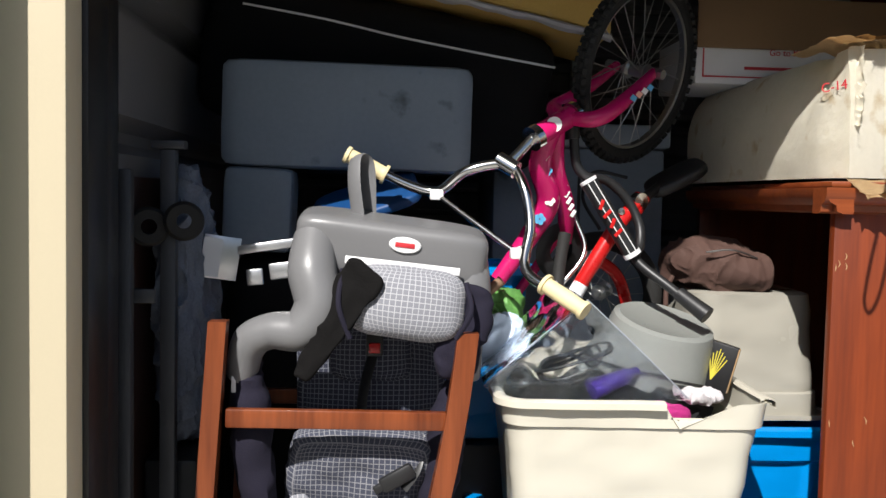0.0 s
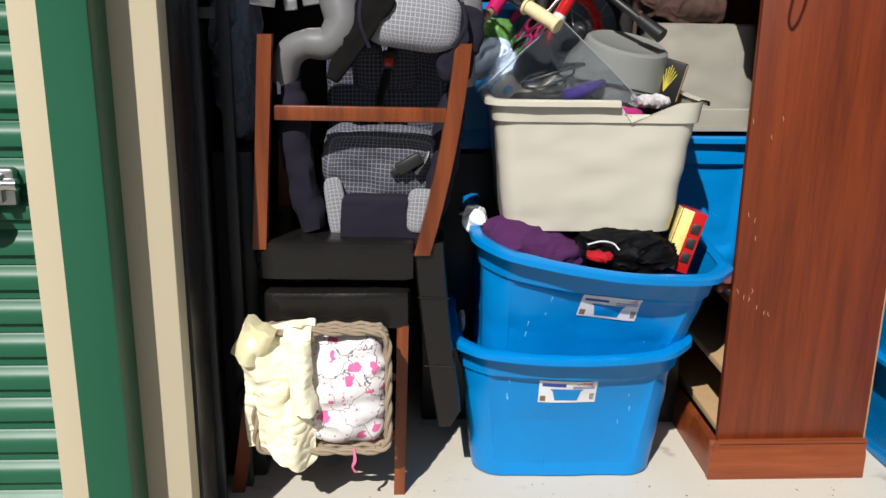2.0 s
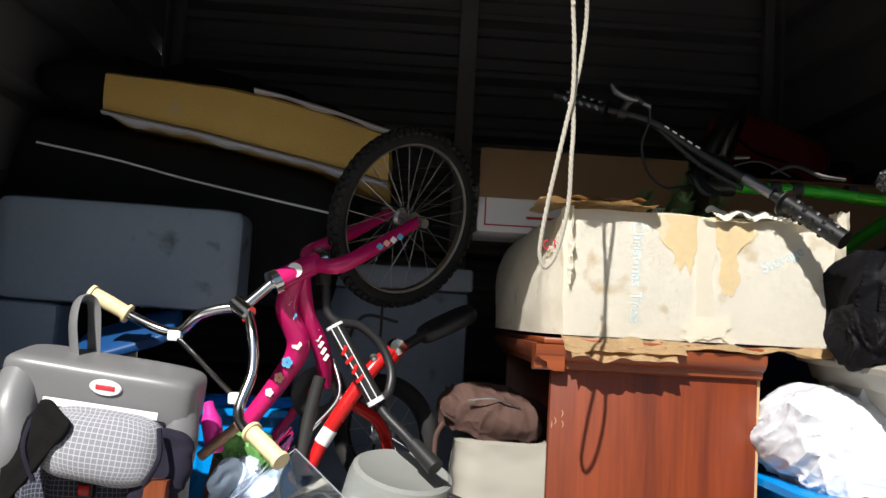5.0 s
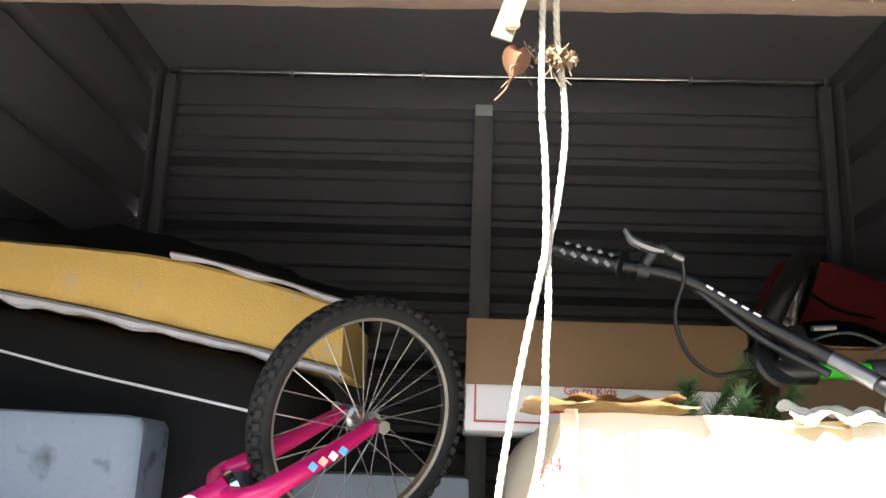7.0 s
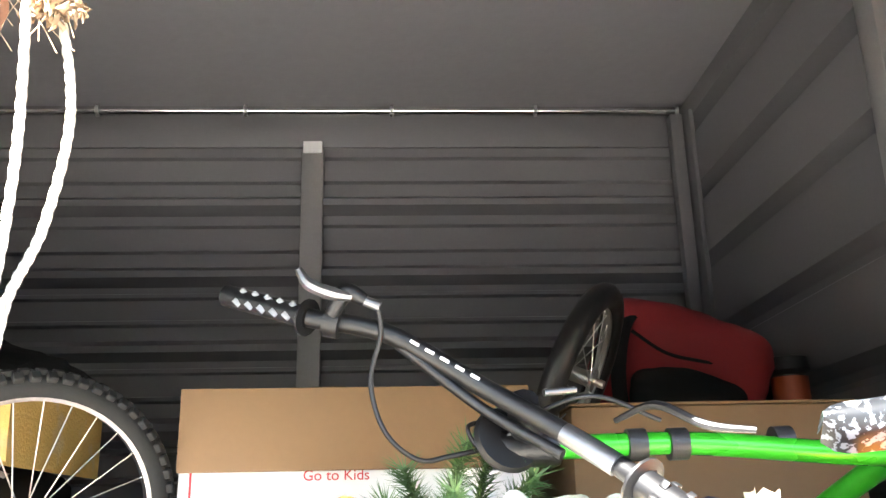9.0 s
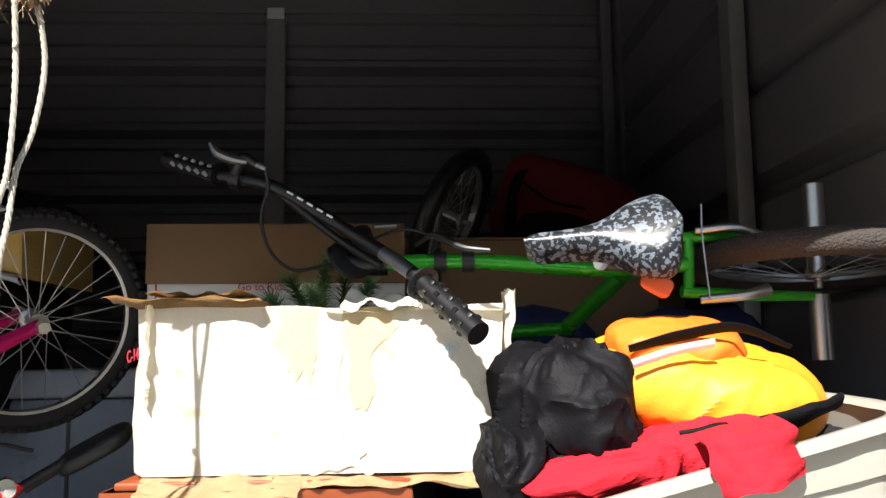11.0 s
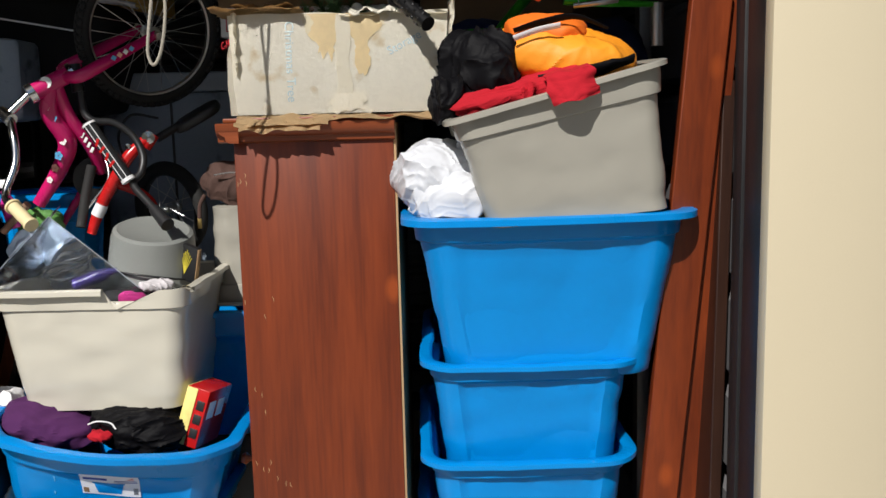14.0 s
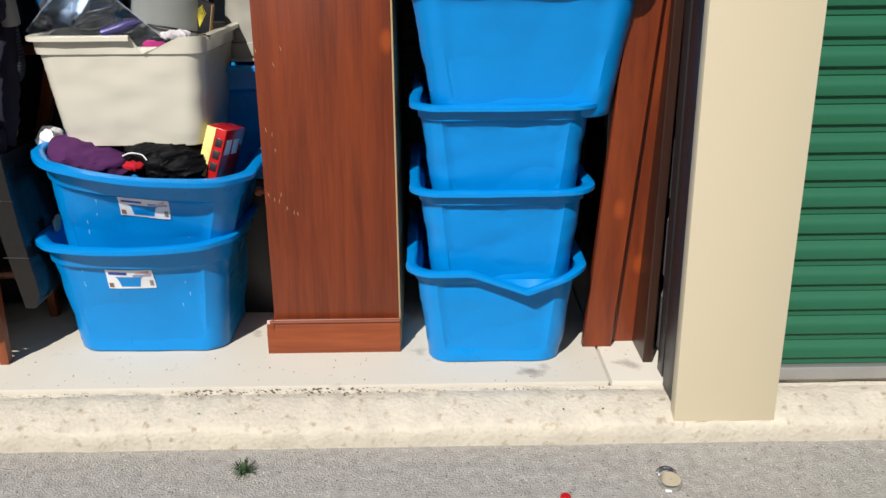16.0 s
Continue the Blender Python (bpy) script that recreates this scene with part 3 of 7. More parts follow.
def tote(name, m, size, mat, label, group="", sticker=None, **kw):
    t = thing(name, label, "storage tote", group, m=m)
    body, lip = shell_mesh(*size, mat, **kw)
    part("body", body, mat, t)
    part("rim", lip, mat, t)
    if sticker:
        w0, d0, w1, d1, h = size
        waist, bulge, dent, seed = kw["waist"] if "waist" in kw else 0.80, kw["bulge"], kw["dent"] if "dent" in kw else 0.005, kw["seed"]
        cx, cz = sticker

        def front(x, z):
            """Depth of the bowed front face at a height."""
            f = z / h
            w, d = w0 + (w1 - w0) * f, d0 + (d1 - d0) * f
            q = Vector((x * 7 + seed, -d * 3.5, f * 5))
            s = dent * (noise.noise(q) + 0.5 * noise.noise(q * 2.6)) - 0.010 * min(1.0, (f - 0.10) / 0.08) * min(1.0, (waist - f) / 0.03)
            return -d / 2 - s - bulge * f * f * max(0.0, 1 - (2 * x / w) ** 2)

        def patch(x0, x1, z0, z1, lift, slant=0.0):
            """A thin curved piece of film on the face; slant narrows its lower edge."""
            bm = bmesh.new()
            bmesh.ops.create_grid(bm, x_segments=8, y_segments=5, size=1)
            for v in bm.verts:
                u, q = v.co.x, (v.co.y + 1) / 2
                x = cx + (x0 + x1) / 2 + u * ((x1 - x0) / 2 - slant * (1 - q))
                z = cz + z0 + (z1 - z0) * q
                v.co = (x, front(x, z) - lift, z)
            bmesh.ops.solidify(bm, geom=bm.faces[:], thickness=0.0004)
            return bm

        st = part("label_sticker", patch(-0.074, 0.074, -0.035, 0.035, 0.0026), LABEL_WHITE, t, "white printed product sticker")
        part("print", patch(-0.040, 0.034, -0.028, 0.004, 0.0034, 0.008), BLUE, st, "printed blue tote picture")
        part("print", patch(-0.044, 0.038, 0.004, 0.008, 0.0036), BLUE, st)
        part("print", patch(-0.066, -0.006, 0.016, 0.026, 0.0034), INK_BLUE, st, "dark blue brand bar")
        part("print", patch(-0.070, -0.056, -0.030, -0.014, 0.0034), CARD, st, "small brown printed picture")
        for k in range(2):
            part("print", patch(0.012, 0.068, 0.011 + k * 0.005, 0.0125 + k * 0.005, 0.0034), INK_BLUE, st)
        for k in range(4):
            part("print", patch(0.058 + k * 0.003, 0.0595 + k * 0.003, -0.026, -0.006, 0.0034), BLACK, st)
        for k in range(6):
            x, z = random.choice((-1, 1)) * random.uniform(0.12, 0.20), random.uniform(-0.19, 0.03)
            part("scuff", patch(x - 0.002, x + 0.002, z, z + random.uniform(0.008, 0.03), 0.0012, 0.0015), SCUFF, t, "pale stress mark")
        z = cz + 0.0255
        slope = math.degrees(math.atan((front(cx, z - 0.01) - front(cx, z + 0.01)) / 0.02))
        lettering("LARGE", 0.014, INK_RED, pose(cx + 0.042, front(cx + 0.042, z) - 0.0034, z, 90 + slope, 0, 0), st, "lettering", 0.0002)
    return t


LEFT_STACK, RIGHT_STACK = "stacked totes beside the bookcase", "tall stack of blue totes"
tote("storage_tote", pose(0.443, 1.85, 0, 0, 0, -1), (0.49, 0.36, 0.580, 0.45, 0.41), BLUE, "large bright blue plastic tote with sticker, on the floor", LEFT_STACK, (-0.012, 0.282), bulge=0.085, seed=1, r=0.08)
tote("storage_tote", pose(0.455, 1.835, 0.258, 3.5, 7.0, 0), (0.49, 0.36, 0.605, 0.45, 0.41), BLUE, "tilted blue plastic tote full of clothes, nested in another", LEFT_STACK, (0.023, 0.286), bulge=0.10, seed=2, r=0.08)


def chipped(p, f):
    """A V-shaped notch broken out of the front wall."""
    if f > 0.9 and p.y < -0.18 and 0.05 < p.x < 0.19:
        k = (p.x - 0.05) / 0.025 if p.x < 0.075 else 1 - (p.x - 0.075) / 0.115
        p.z -= 0.050 * max(0.0, min(1.0, k)) * (1 if f > 0.95 else 0.25)
    return p


tote("storage_tote", pose(0.475, 1.83, 0.688, 0, 0, -2), (0.425, 0.34, 0.495, 0.42, 0.335), TAUPE, "taupe plastic tote with a broken rim, full of odds and ends", LEFT_STACK, warp=chipped, cut=lambda c: c.y < -0.19 and c.x > 0.05, waist=0.84, seed=3, rim=0.016, panel=0.0, dent=0.0042)


def torn(p, f):
    """The lip has split and sags in a V."""
    if f > 0.9 and p.y < -0.2:
        k = max(0.0, 1 - abs(p.x - 0.09) / 0.17)
        p.z -= 0.055 * k
        p.y -= 0.014 * k
    return p


for k in range(3):
    tote("storage_tote", pose(1.565 + 0.012 * k, 1.86, 0.249 * k, 0, 0, (0, 0.8, -0.6)[k]), (0.425, 0.60, 0.495, 0.67, 0.332), BLUE,
         ("bottom blue tote of the stack, its rim split and sagging", "blue plastic tote nested in the stack", "blue plastic tote nested in the stack")[k], RIGHT_STACK, warp=torn if k == 0 else None, seed=5 + k, waist=0.86, bulge=0.012, r=0.075)
tote("storage_tote", pose(1.632, 1.735, 0.782, 0, -0.3, 1), (0.512, 0.42, 0.652, 0.50, 0.415), BLUE, "large blue plastic tote on top of the stack", RIGHT_STACK, seed=9, bulge=0.03, waist=0.86, rim=0.03, r=0.08)
def sheared(p, f):
    """The wall has warped: the rim rises towards one end."""
    p.z += 0.175 * f * p.x
    p.x -= 0.036 * f
    return p


tote("storage_tote", pose(1.690, 1.605, 1.190, 2, -4.5, 1), (0.430, 0.33, 0.466, 0.41, 0.306), TAUPE_DARK, "grey-taupe tote full of jackets, tilted on the stack", RIGHT_STACK, warp=sheared, seed=12, rim=0.018, waist=0.80, panel=0.0, dent=0.0042)
tote("storage_tote", pose(0.815, 2.12, 0.502, 0, 0, 0), (0.36, 0.30, 0.42, 0.36, 0.39), BLUE, "blue tote standing behind the others beside the bookcase", seed=14)
# taupe tote coloured with the darker plastic to stand in for the shade on it
tote("storage_tote", pose(0.845, 2.12, 1.19, 180, 0, 0), (0.29, 0.26, 0.31, 0.28, 0.29), TAUPE_DARK, "taupe tote upside down on a blue one by the bookcase", seed=15, panel=0.0, r=0.06)
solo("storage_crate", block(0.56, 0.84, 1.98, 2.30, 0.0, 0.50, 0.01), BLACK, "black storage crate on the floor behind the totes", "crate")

# ---- bookcase ----
case = thing("bookcase", "cherry-stained pine bookcase, scuffed, its side to the door", "bookcase")
X0, X1, Y0, Y1, ZT = 0.853, 1.257, 1.665, 2.44, 1.40
part("side_panel", block(X0, X1, Y0, Y0 + 0.022, 0.10, ZT, 0.003), CHERRY, case)
part("side_panel", block(X0, X1, Y1 - 0.022, Y1, 0.0, ZT, 0.003), CHERRY, case)
part("back_panel", block(X1 - 0.008, X1 + 0.006, Y0 + 0.004, Y1, 0.02, ZT + 0.02, 0.001), CHIPWOOD, case, "thin unfinished back board")
for z in (0.13, 0.30, 0.50):
    part("shelf", block(X0 + 0.012, X1 - 0.009, Y0 + 0.0225, Y1 - 0.0225, z - 0.02, z, 0.003), CHIPWOOD if z < 0.5 else CHERRY_H, case)
crown = [(0.0, 0.0), (-0.012, 0.004), (-0.014, 0.016), (-0.026, 0.022), (-0.034, 0.034), (-0.034, 0.050), (0.02, 0.050), (0.02, 0.0)]
part("crown_moulding", extrude_profile([(Y0 + y, ZT - 0.022 + z) for y, z in crown], X0 - 0.036, X1 + 0.004, closed=True), CHERRY_H, case)
part("crown_moulding", moved(extrude_profile([(y, ZT - 0.022 + z) for y, z in crown], -Y1, -Y0 + 0.030, closed=True), Matrix.Translation((X0, 0, 0)) @ pose(0, 0, 0, 0, 0, -90)), CHERRY_H, case)
part("top", block(X0 - 0.02, X1 + 0.004, Y0 - 0.02, Y1, ZT + 0.0285, ZT + 0.040, 0.003), CHERRY_H, case)
skirt = [(0.0, 0.0), (-0.020, 0.0), (-0.020, 0.070), (-0.014, 0.086), (-0.014, 0.098), (-0.010, 0.104), (-0.004, 0.112), (0.0, 0.112)]
part("skirting", extrude_profile([(Y0 + y, z) for y, z in skirt], X0 - 0.023, X1 + 0.003, closed=True), CHERRY_H, case)
part("skirting", moved(extrude_profile(skirt, -Y1, -Y0 + 0.017, closed=True), Matrix.Translation((X0, 0, 0)) @ pose(0, 0, 0, 0, 0, -90)), CHERRY_H, case)
part("bead", tube([(X0 - 0.012, Y0 - 0.013, 0.108), (X1 + 0.003, Y0 - 0.013, 0.108)], 0.006, 8, smooth=False), CHERRY_H, case)
part("knob", lathe([(0, -0.03), (0.012, -0.028), (0.016, -0.018), (0.008, -0.006), (0.008, 0.02)], 14, axis="x")[0], CHERRY_H, case).matrix_basis = pose(X0 - 0.004, Y0 + 0.03, 0.535)
for z, n in ((0.50, 7), (0.70, 3), (1.25, 4), (0.95, 3)):
    for k in range(n):
        x = X0 + 0.004 + (random.random() ** 2) * 0.10
        zz = z + random.uniform(-0.05, 0.05)
        part("scuff", tube([(x + random.uniform(-0.003, 0.003), Y0 - 0.0002, zz + 0.007 * j) for j in range(3)], [0.0004, 0.0011, 0.0003], 5, n=3), CHIPWOOD, case, "pale bare scuff")

# ---- big cartons ----
tree_box = thing("carton", "battered white carton, hand-lettered, torn and taped, on the bookcase", "cardboard box")
BX0, BX1, BY0, BY1, BZ0, BZ1 = 0.872, 1.385, 1.655, 2.42, 1.447, 1.692
SIDE = [(0.0, 0.872), (0.07, 0.836), (0.2, 0.822), (0.45, 0.806), (0.7, 0.800), (1.0, 0.806)]
bm = bmesh.new()
n = 26
grid = {}
for face in range(5):
    for i in range(n + 1):
        for j in range(n + 1):
            u, v = i / n, j / n
            x, y, z = ((u, 0, v), (u, 1, v), (0, u, v), (1, u, v), (u, v, 0))[face]
            key = (round(x * n), round(y * n), round(z * n))
            if key not in grid:
                p = Vector((BX0 + (BX1 - BX0) * x, BY0 + (BY1 - BY0) * y, BZ0 + (BZ1 - BZ0) * z))
                k = noise.noise(p * 7) * 0.006 + noise.noise(p * 21) * 0.0025
                bulge = 4 * z * (1 - z)
                if x == 0:
                    side = next(a + (b - a) * (y - u0) / (u1 - u0) for (u0, a), (u1, b) in zip(SIDE, SIDE[1:]) if y <= u1)
                    p.x = side + k * 1.3 + (0.010 * (1 - z) ** 3 + 0.060 * z ** 4) * min(1.0, y * 8) - 0.012 * z * (1 - min(1.0, y * 8))
                if x == 1:
                    p.x += k + 0.012 * z
                if y == 0:
                    p.y += k * 0.4 - 0.006 * bulge
                if y == 1:
                    p.y += k
                p.z += 0.006 * noise.noise(Vector((p.x * 9, p.y * 9, 0))) * z
                grid[key] = bm.verts.new(p)
    for i in range(n):
        for j in range(n):
            quad = []
            for a, b in ((i, j), (i + 1, j), (i + 1, j + 1), (i, j + 1)):
                u, v = a / n, b / n
                x, y, z = ((u, 0, v), (u, 1, v), (0, u, v), (1, u, v), (u, v, 0))[face]
                quad.append(grid[(round(x * n), round(y * n), round(z * n))])
            bm.faces.new(quad)
bmesh.ops.solidify(bm, geom=bm.faces[:], thickness=0.004)
part("body", bm, OLDCARD, tree_box)


def torn_flap(x0, x1, y0, y1, z, lift, seed, thick=0.005):
    bm = bmesh.new()
    nx, ny = 26, 8
    vs = {}
    for i in range(nx + 1):
        for j in range(ny + 1):
            u, v = i / nx, j / ny
            rag = noise.noise(Vector((u * 11, seed, 0))) * 0.012 + noise.noise(Vector((u * 29, seed, 3))) * 0.008
            y = y0 + (y1 - y0) * v + rag * (1 - v)
            vs[i, j] = bm.verts.new((x0 + (x1 - x0) * u + noise.noise(Vector((v * 9, seed, 7))) * 0.008, y, z + lift * (1 - v) + 0.012 * noise.noise(Vector((u * 5, v * 3, seed)))))
    for i in range(nx):
        for j in range(ny):
            bm.faces.new((vs[i, j], vs[i + 1, j], vs[i + 1, j + 1], vs[i, j + 1]))
    bmesh.ops.solidify(bm, geom=bm.faces[:], thickness=thick)
    return bm


TAPE = material("yellowed_tape", (0.85, 0.70, 0.42), 0.45, vary=0.15, scale=30, grain=90, bump=0.1)
PALETAPE = material("faint_yellow_tape", (0.86, 0.78, 0.58), 0.4, vary=0.12, scale=24, grain=70, bump=0.15)
CLEAR = material("clear_packing_tape", (0.86, 0.81, 0.68), 0.15, vary=0.05, scale=20, grain=60, bump=0.2)
TORNCARD = material("torn_corrugated_card", (0.52, 0.36, 0.19), 0.92, vary=0.25, scale=22, grain=110, bump=0.5, depth=0.004)
part("flap", torn_flap(0.812, 1.04, 1.618, 1.80, 1.700, 0.004, 3, 0.008), TORNCARD, tree_box, "torn brown corrugated flap")
part("flap", torn_flap(0.870, 1.02, 1.640, 1.78, 1.711, 0.002, 5, 0.006), TORNCARD, tree_box, "second torn layer of the flap")
part("flap", torn_flap(1.135, 1.398, 1.640, 1.78, 1.697, -0.012, 8, 0.006), OLDCARD, tree_box, "torn crumpled flap")
part("flap", crumple(torn_flap(1.16, 1.30, 1.632, 1.72, 1.712, -0.020, 9, 0.003), 0.004, 30, 1.0), CLEAR, tree_box, "curled tape on the flap")
part("flap", torn_flap(0.868, 1.10, 1.606, 1.66, 1.446, -0.026, 12, 0.004), TORNCARD, tree_box, "frayed bottom flap")
part("flap", torn_flap(0.880, 1.08, 1.600, 1.655, 1.440, -0.034, 13, 0.003), TORNCARD, tree_box, "frayed bottom flap")
part("flap", torn_flap(1.06, 1.392, 1.622, 1.665, 1.445, -0.012, 15, 0.004), TORNCARD, tree_box, "frayed bottom flap")
part("torn_edge", moved(torn_flap(-0.01, 0.24, -0.012, 0.045, 0, 0.014, 20, 0.004), pose(1.402, 1.645, 1.705, 0, 90, 0)), OLDCARD, tree_box, "curling torn paper edge")
part("torn_edge", moved(torn_flap(0.0, 0.15, -0.01, 0.03, 0, 0.010, 23, 0.003), pose(0.868, 1.640, 1.695, 0, 90, 0)), OLDCARD, tree_box, "curling torn paper edge")
def carton_face(x, z):
    """Depth of the carton's bowed front."""
    q = Vector((x, BY0, z))
    h = (z - BZ0) / (BZ1 - BZ0)
    return BY0 + 0.4 * (noise.noise(q * 7) * 0.006 + noise.noise(q * 21) * 0.0025) - 0.006 * 4 * h * (1 - h)


def strip(x0, x1, z0, z1, lift, seed, taper=0.0, rag=0.004):
    """A torn patch lying on the carton's front."""
    bm = bmesh.new()
    nz, nx = 26, 8
    rows = []
    for k in range(nz + 1):
        v = k / nz
        w, c = 1 - taper * (1 - v), (x0 + x1) / 2
        a, b = [c + (e - c) * w + rag * noise.noise(Vector((v * 3.1, seed, o))) + 0.3 * rag * noise.noise(Vector((v * 11, seed, o + 1))) for e, o in ((x0, 0), (x1, 5))]
        row = []
        for m in range(nx + 1):
            u = m / nx
            x = a + (b - a) * u
            z = z0 + (z1 - z0) * v - 1.2 * rag * (1 - v) * noise.noise(Vector((u * 3.5, seed, 9)))
            row.append(bm.verts.new((x, carton_face(x, min(BZ1, max(BZ0, z))) - lift, z)))
        rows.append(row)
    for a, b in zip(rows, rows[1:]):
        for m in range(nx):
            bm.faces.new((a[m], a[m + 1], b[m + 1], b[m]))
    bmesh.ops.solidify(bm, geom=bm.faces[:], thickness=0.0004)
    return bm


def written(text, size, m):
    """Marker writing laid onto the carton's front."""
    ob = lettering(text, size, INK_TEAL, m, tree_box)
    inv = m.inverted()
    for v in ob.data.vertices:
        p = m @ v.co
        v.co = inv @ Vector((p.x, carton_face(p.x, p.z) - 0.0010 - v.co.z, p.z))
    return ob


part("tape", strip(1.040, 1.250, 1.640, 1.689, 0.0016, 7, 0.1, 0.020), PALETAPE, tree_box, "faintly yellowed tape band")
part("tape", strip(1.056, 1.132, 1.590, 1.690, 0.0022, 1, 0.55, 0.024), TAPE, tree_box, "yellowed peeling tape")
part("tape", strip(1.148, 1.228, 1.540, 1.690, 0.0022, 2, 0.75, 0.026), TAPE, tree_box, "yellowed peeling tape")
part("tape", strip(1.124, 1.158, 1.470, 1.688, 0.0026, 3, 0.0, 0.006), CLEAR, tree_box, "clear glossy tape")
part("torn_paper", strip(1.112, 1.192, 1.452, 1.496, 0.0030, 4, -0.15, 0.022), OLDCARD, tree_box, "glossy torn white paper")
written("Christmas Tree", 0.031, pose(1.008, BY0, 1.575, 90, 90, 0))
written("Storage", 0.030, pose(1.292, BY0, 1.615, 90, -28, 0))
lettering("C-14", 0.026, INK_RED, pose(0.8450, 1.6762, 1.622, 90, -6, -55), tree_box)
part("flap", torn_flap(0.87, 1.36, 1.96, 2.41, 1.6795, 0.0, 51, 0.005), CARD, tree_box, "closed rear top flap")
kids = thing("carton", "white printed book carton with a raised brown flap", "cardboard box", m=pose(0.99, 2.29, 1.685, 0, 0, 1))
part("body", block(-0.262, 0.262, -0.145, 0.14, 0.0, 0.125, 0.004), WHITECARD, kids)
part("flap", torn_flap(-0.262, 0.262, 0.0, 0.01, 0.0, 0.0, 31, 0.004), CARD, kids).matrix_basis = pose(0, -0.146, 0.205, 0, 0, 0)
part("panel", block(-0.263, 0.263, -0.156, -0.149, 0.085, 0.208, 0.002), CARD, kids, "raised brown cardboard flap")
part("panel", block(0.256, 0.263, -0.149, 0.12, 0.085, 0.20, 0.002), CARD, kids, "raised brown cardboard flap")
for x0, x1, z0, z1 in ((-0.245, 0.245, 0.016, 0.019), (-0.245, -0.242, 0.016, 0.085), (-0.14, 0.0, 0.036, 0.043)):
    part("print", block(x0, x1, -0.1475, -0.1445, z0, z1, 0), INK_RED, kids, "red printed line", smooth=False)
lettering("Go to Kids", 0.022, INK_RED, pose(-0.03, -0.1475, 0.078, 90, 0, 0), kids)


def tall_carton(x0, x1, y0, y1, h, label):
    c = thing("carton", label, "cardboard box")
    part("body", block(x0, x1, y0, y1, 0.0, h - 0.006, 0.006), CARD, c)
    mid = (y0 + y1) / 2
    for a, b in ((y0, mid - 0.002), (mid + 0.002, y1)):
        part("flap", block(x0 + 0.001, x1 - 0.001, a, b, h - 0.0055, h - 0.001, 0.001), CARD, c, "closed top flap")
    part("tape", block(x0 + 0.002, x1 - 0.002, mid - 0.024, mid + 0.024, h - 0.0009, h, 0), CLEAR, c, "clear packing tape")


tall_carton(1.33, 1.80, 2.20, 2.66, 1.872, "tall brown cardboard carton standing on the floor")
tall_carton(1.36, 2.02, 2.70, 3.30, 1.87, "tall brown cardboard carton against the back wall")

# ---- leaning planks ----
def plank(x_bot, x_top, w, y_bot, y_top, h, d, label, mat):
    bm = bmesh.new()
    vs = []
    for z, xc, yc in ((0, x_bot, y_bot), (h, x_top, y_top)):
        vs.append([bm.verts.new((xc + a * w, yc + b * d, z)) for a, b in ((0, 0), (1, 0), (1, 1), (0, 1))])
    for j in range(4):
        bm.faces.new((vs[0][j], vs[0][(j + 1) % 4], vs[1][(j + 1) % 4], vs[1][j]))
    bm.faces.new(vs[0][::-1])
    bm.faces.new(vs[1])
    bmesh.ops.bevel(bm, geom=bm.edges[:], offset=0.003, segments=1, affect="EDGES")
    return solo("bed_rail", bm, mat, label, "wooden board", "leaning boards")


plank(1.857, 1.965, 0.095, 1.66, 1.50, 1.715, 0.03, "cherry-stained bed rail leaning in the doorway", CHERRY)
plank(1.957, 2.012, 0.076, 1.70, 1.535, 1.72, 0.03, "cherry-stained bed rail behind another, leaning", CHERRY)
DARKWOOD = wood("dark_stained_board", (0.02, 0.008, 0.005), (0.045, 0.018, 0.010), knots=False)
plank(2.03, 2.058, 0.03, 1.54, 1.56, 1.5, 0.16, "dark narrow board leaning on the door jamb", DARKWOOD)


# ---- bicycles ----
def bar(points, r, mat, parent, name, label="", n=8, sides=10, smooth=True):
    return part(name, tube(points, r, sides, n=n, smooth=smooth), mat, parent, label)


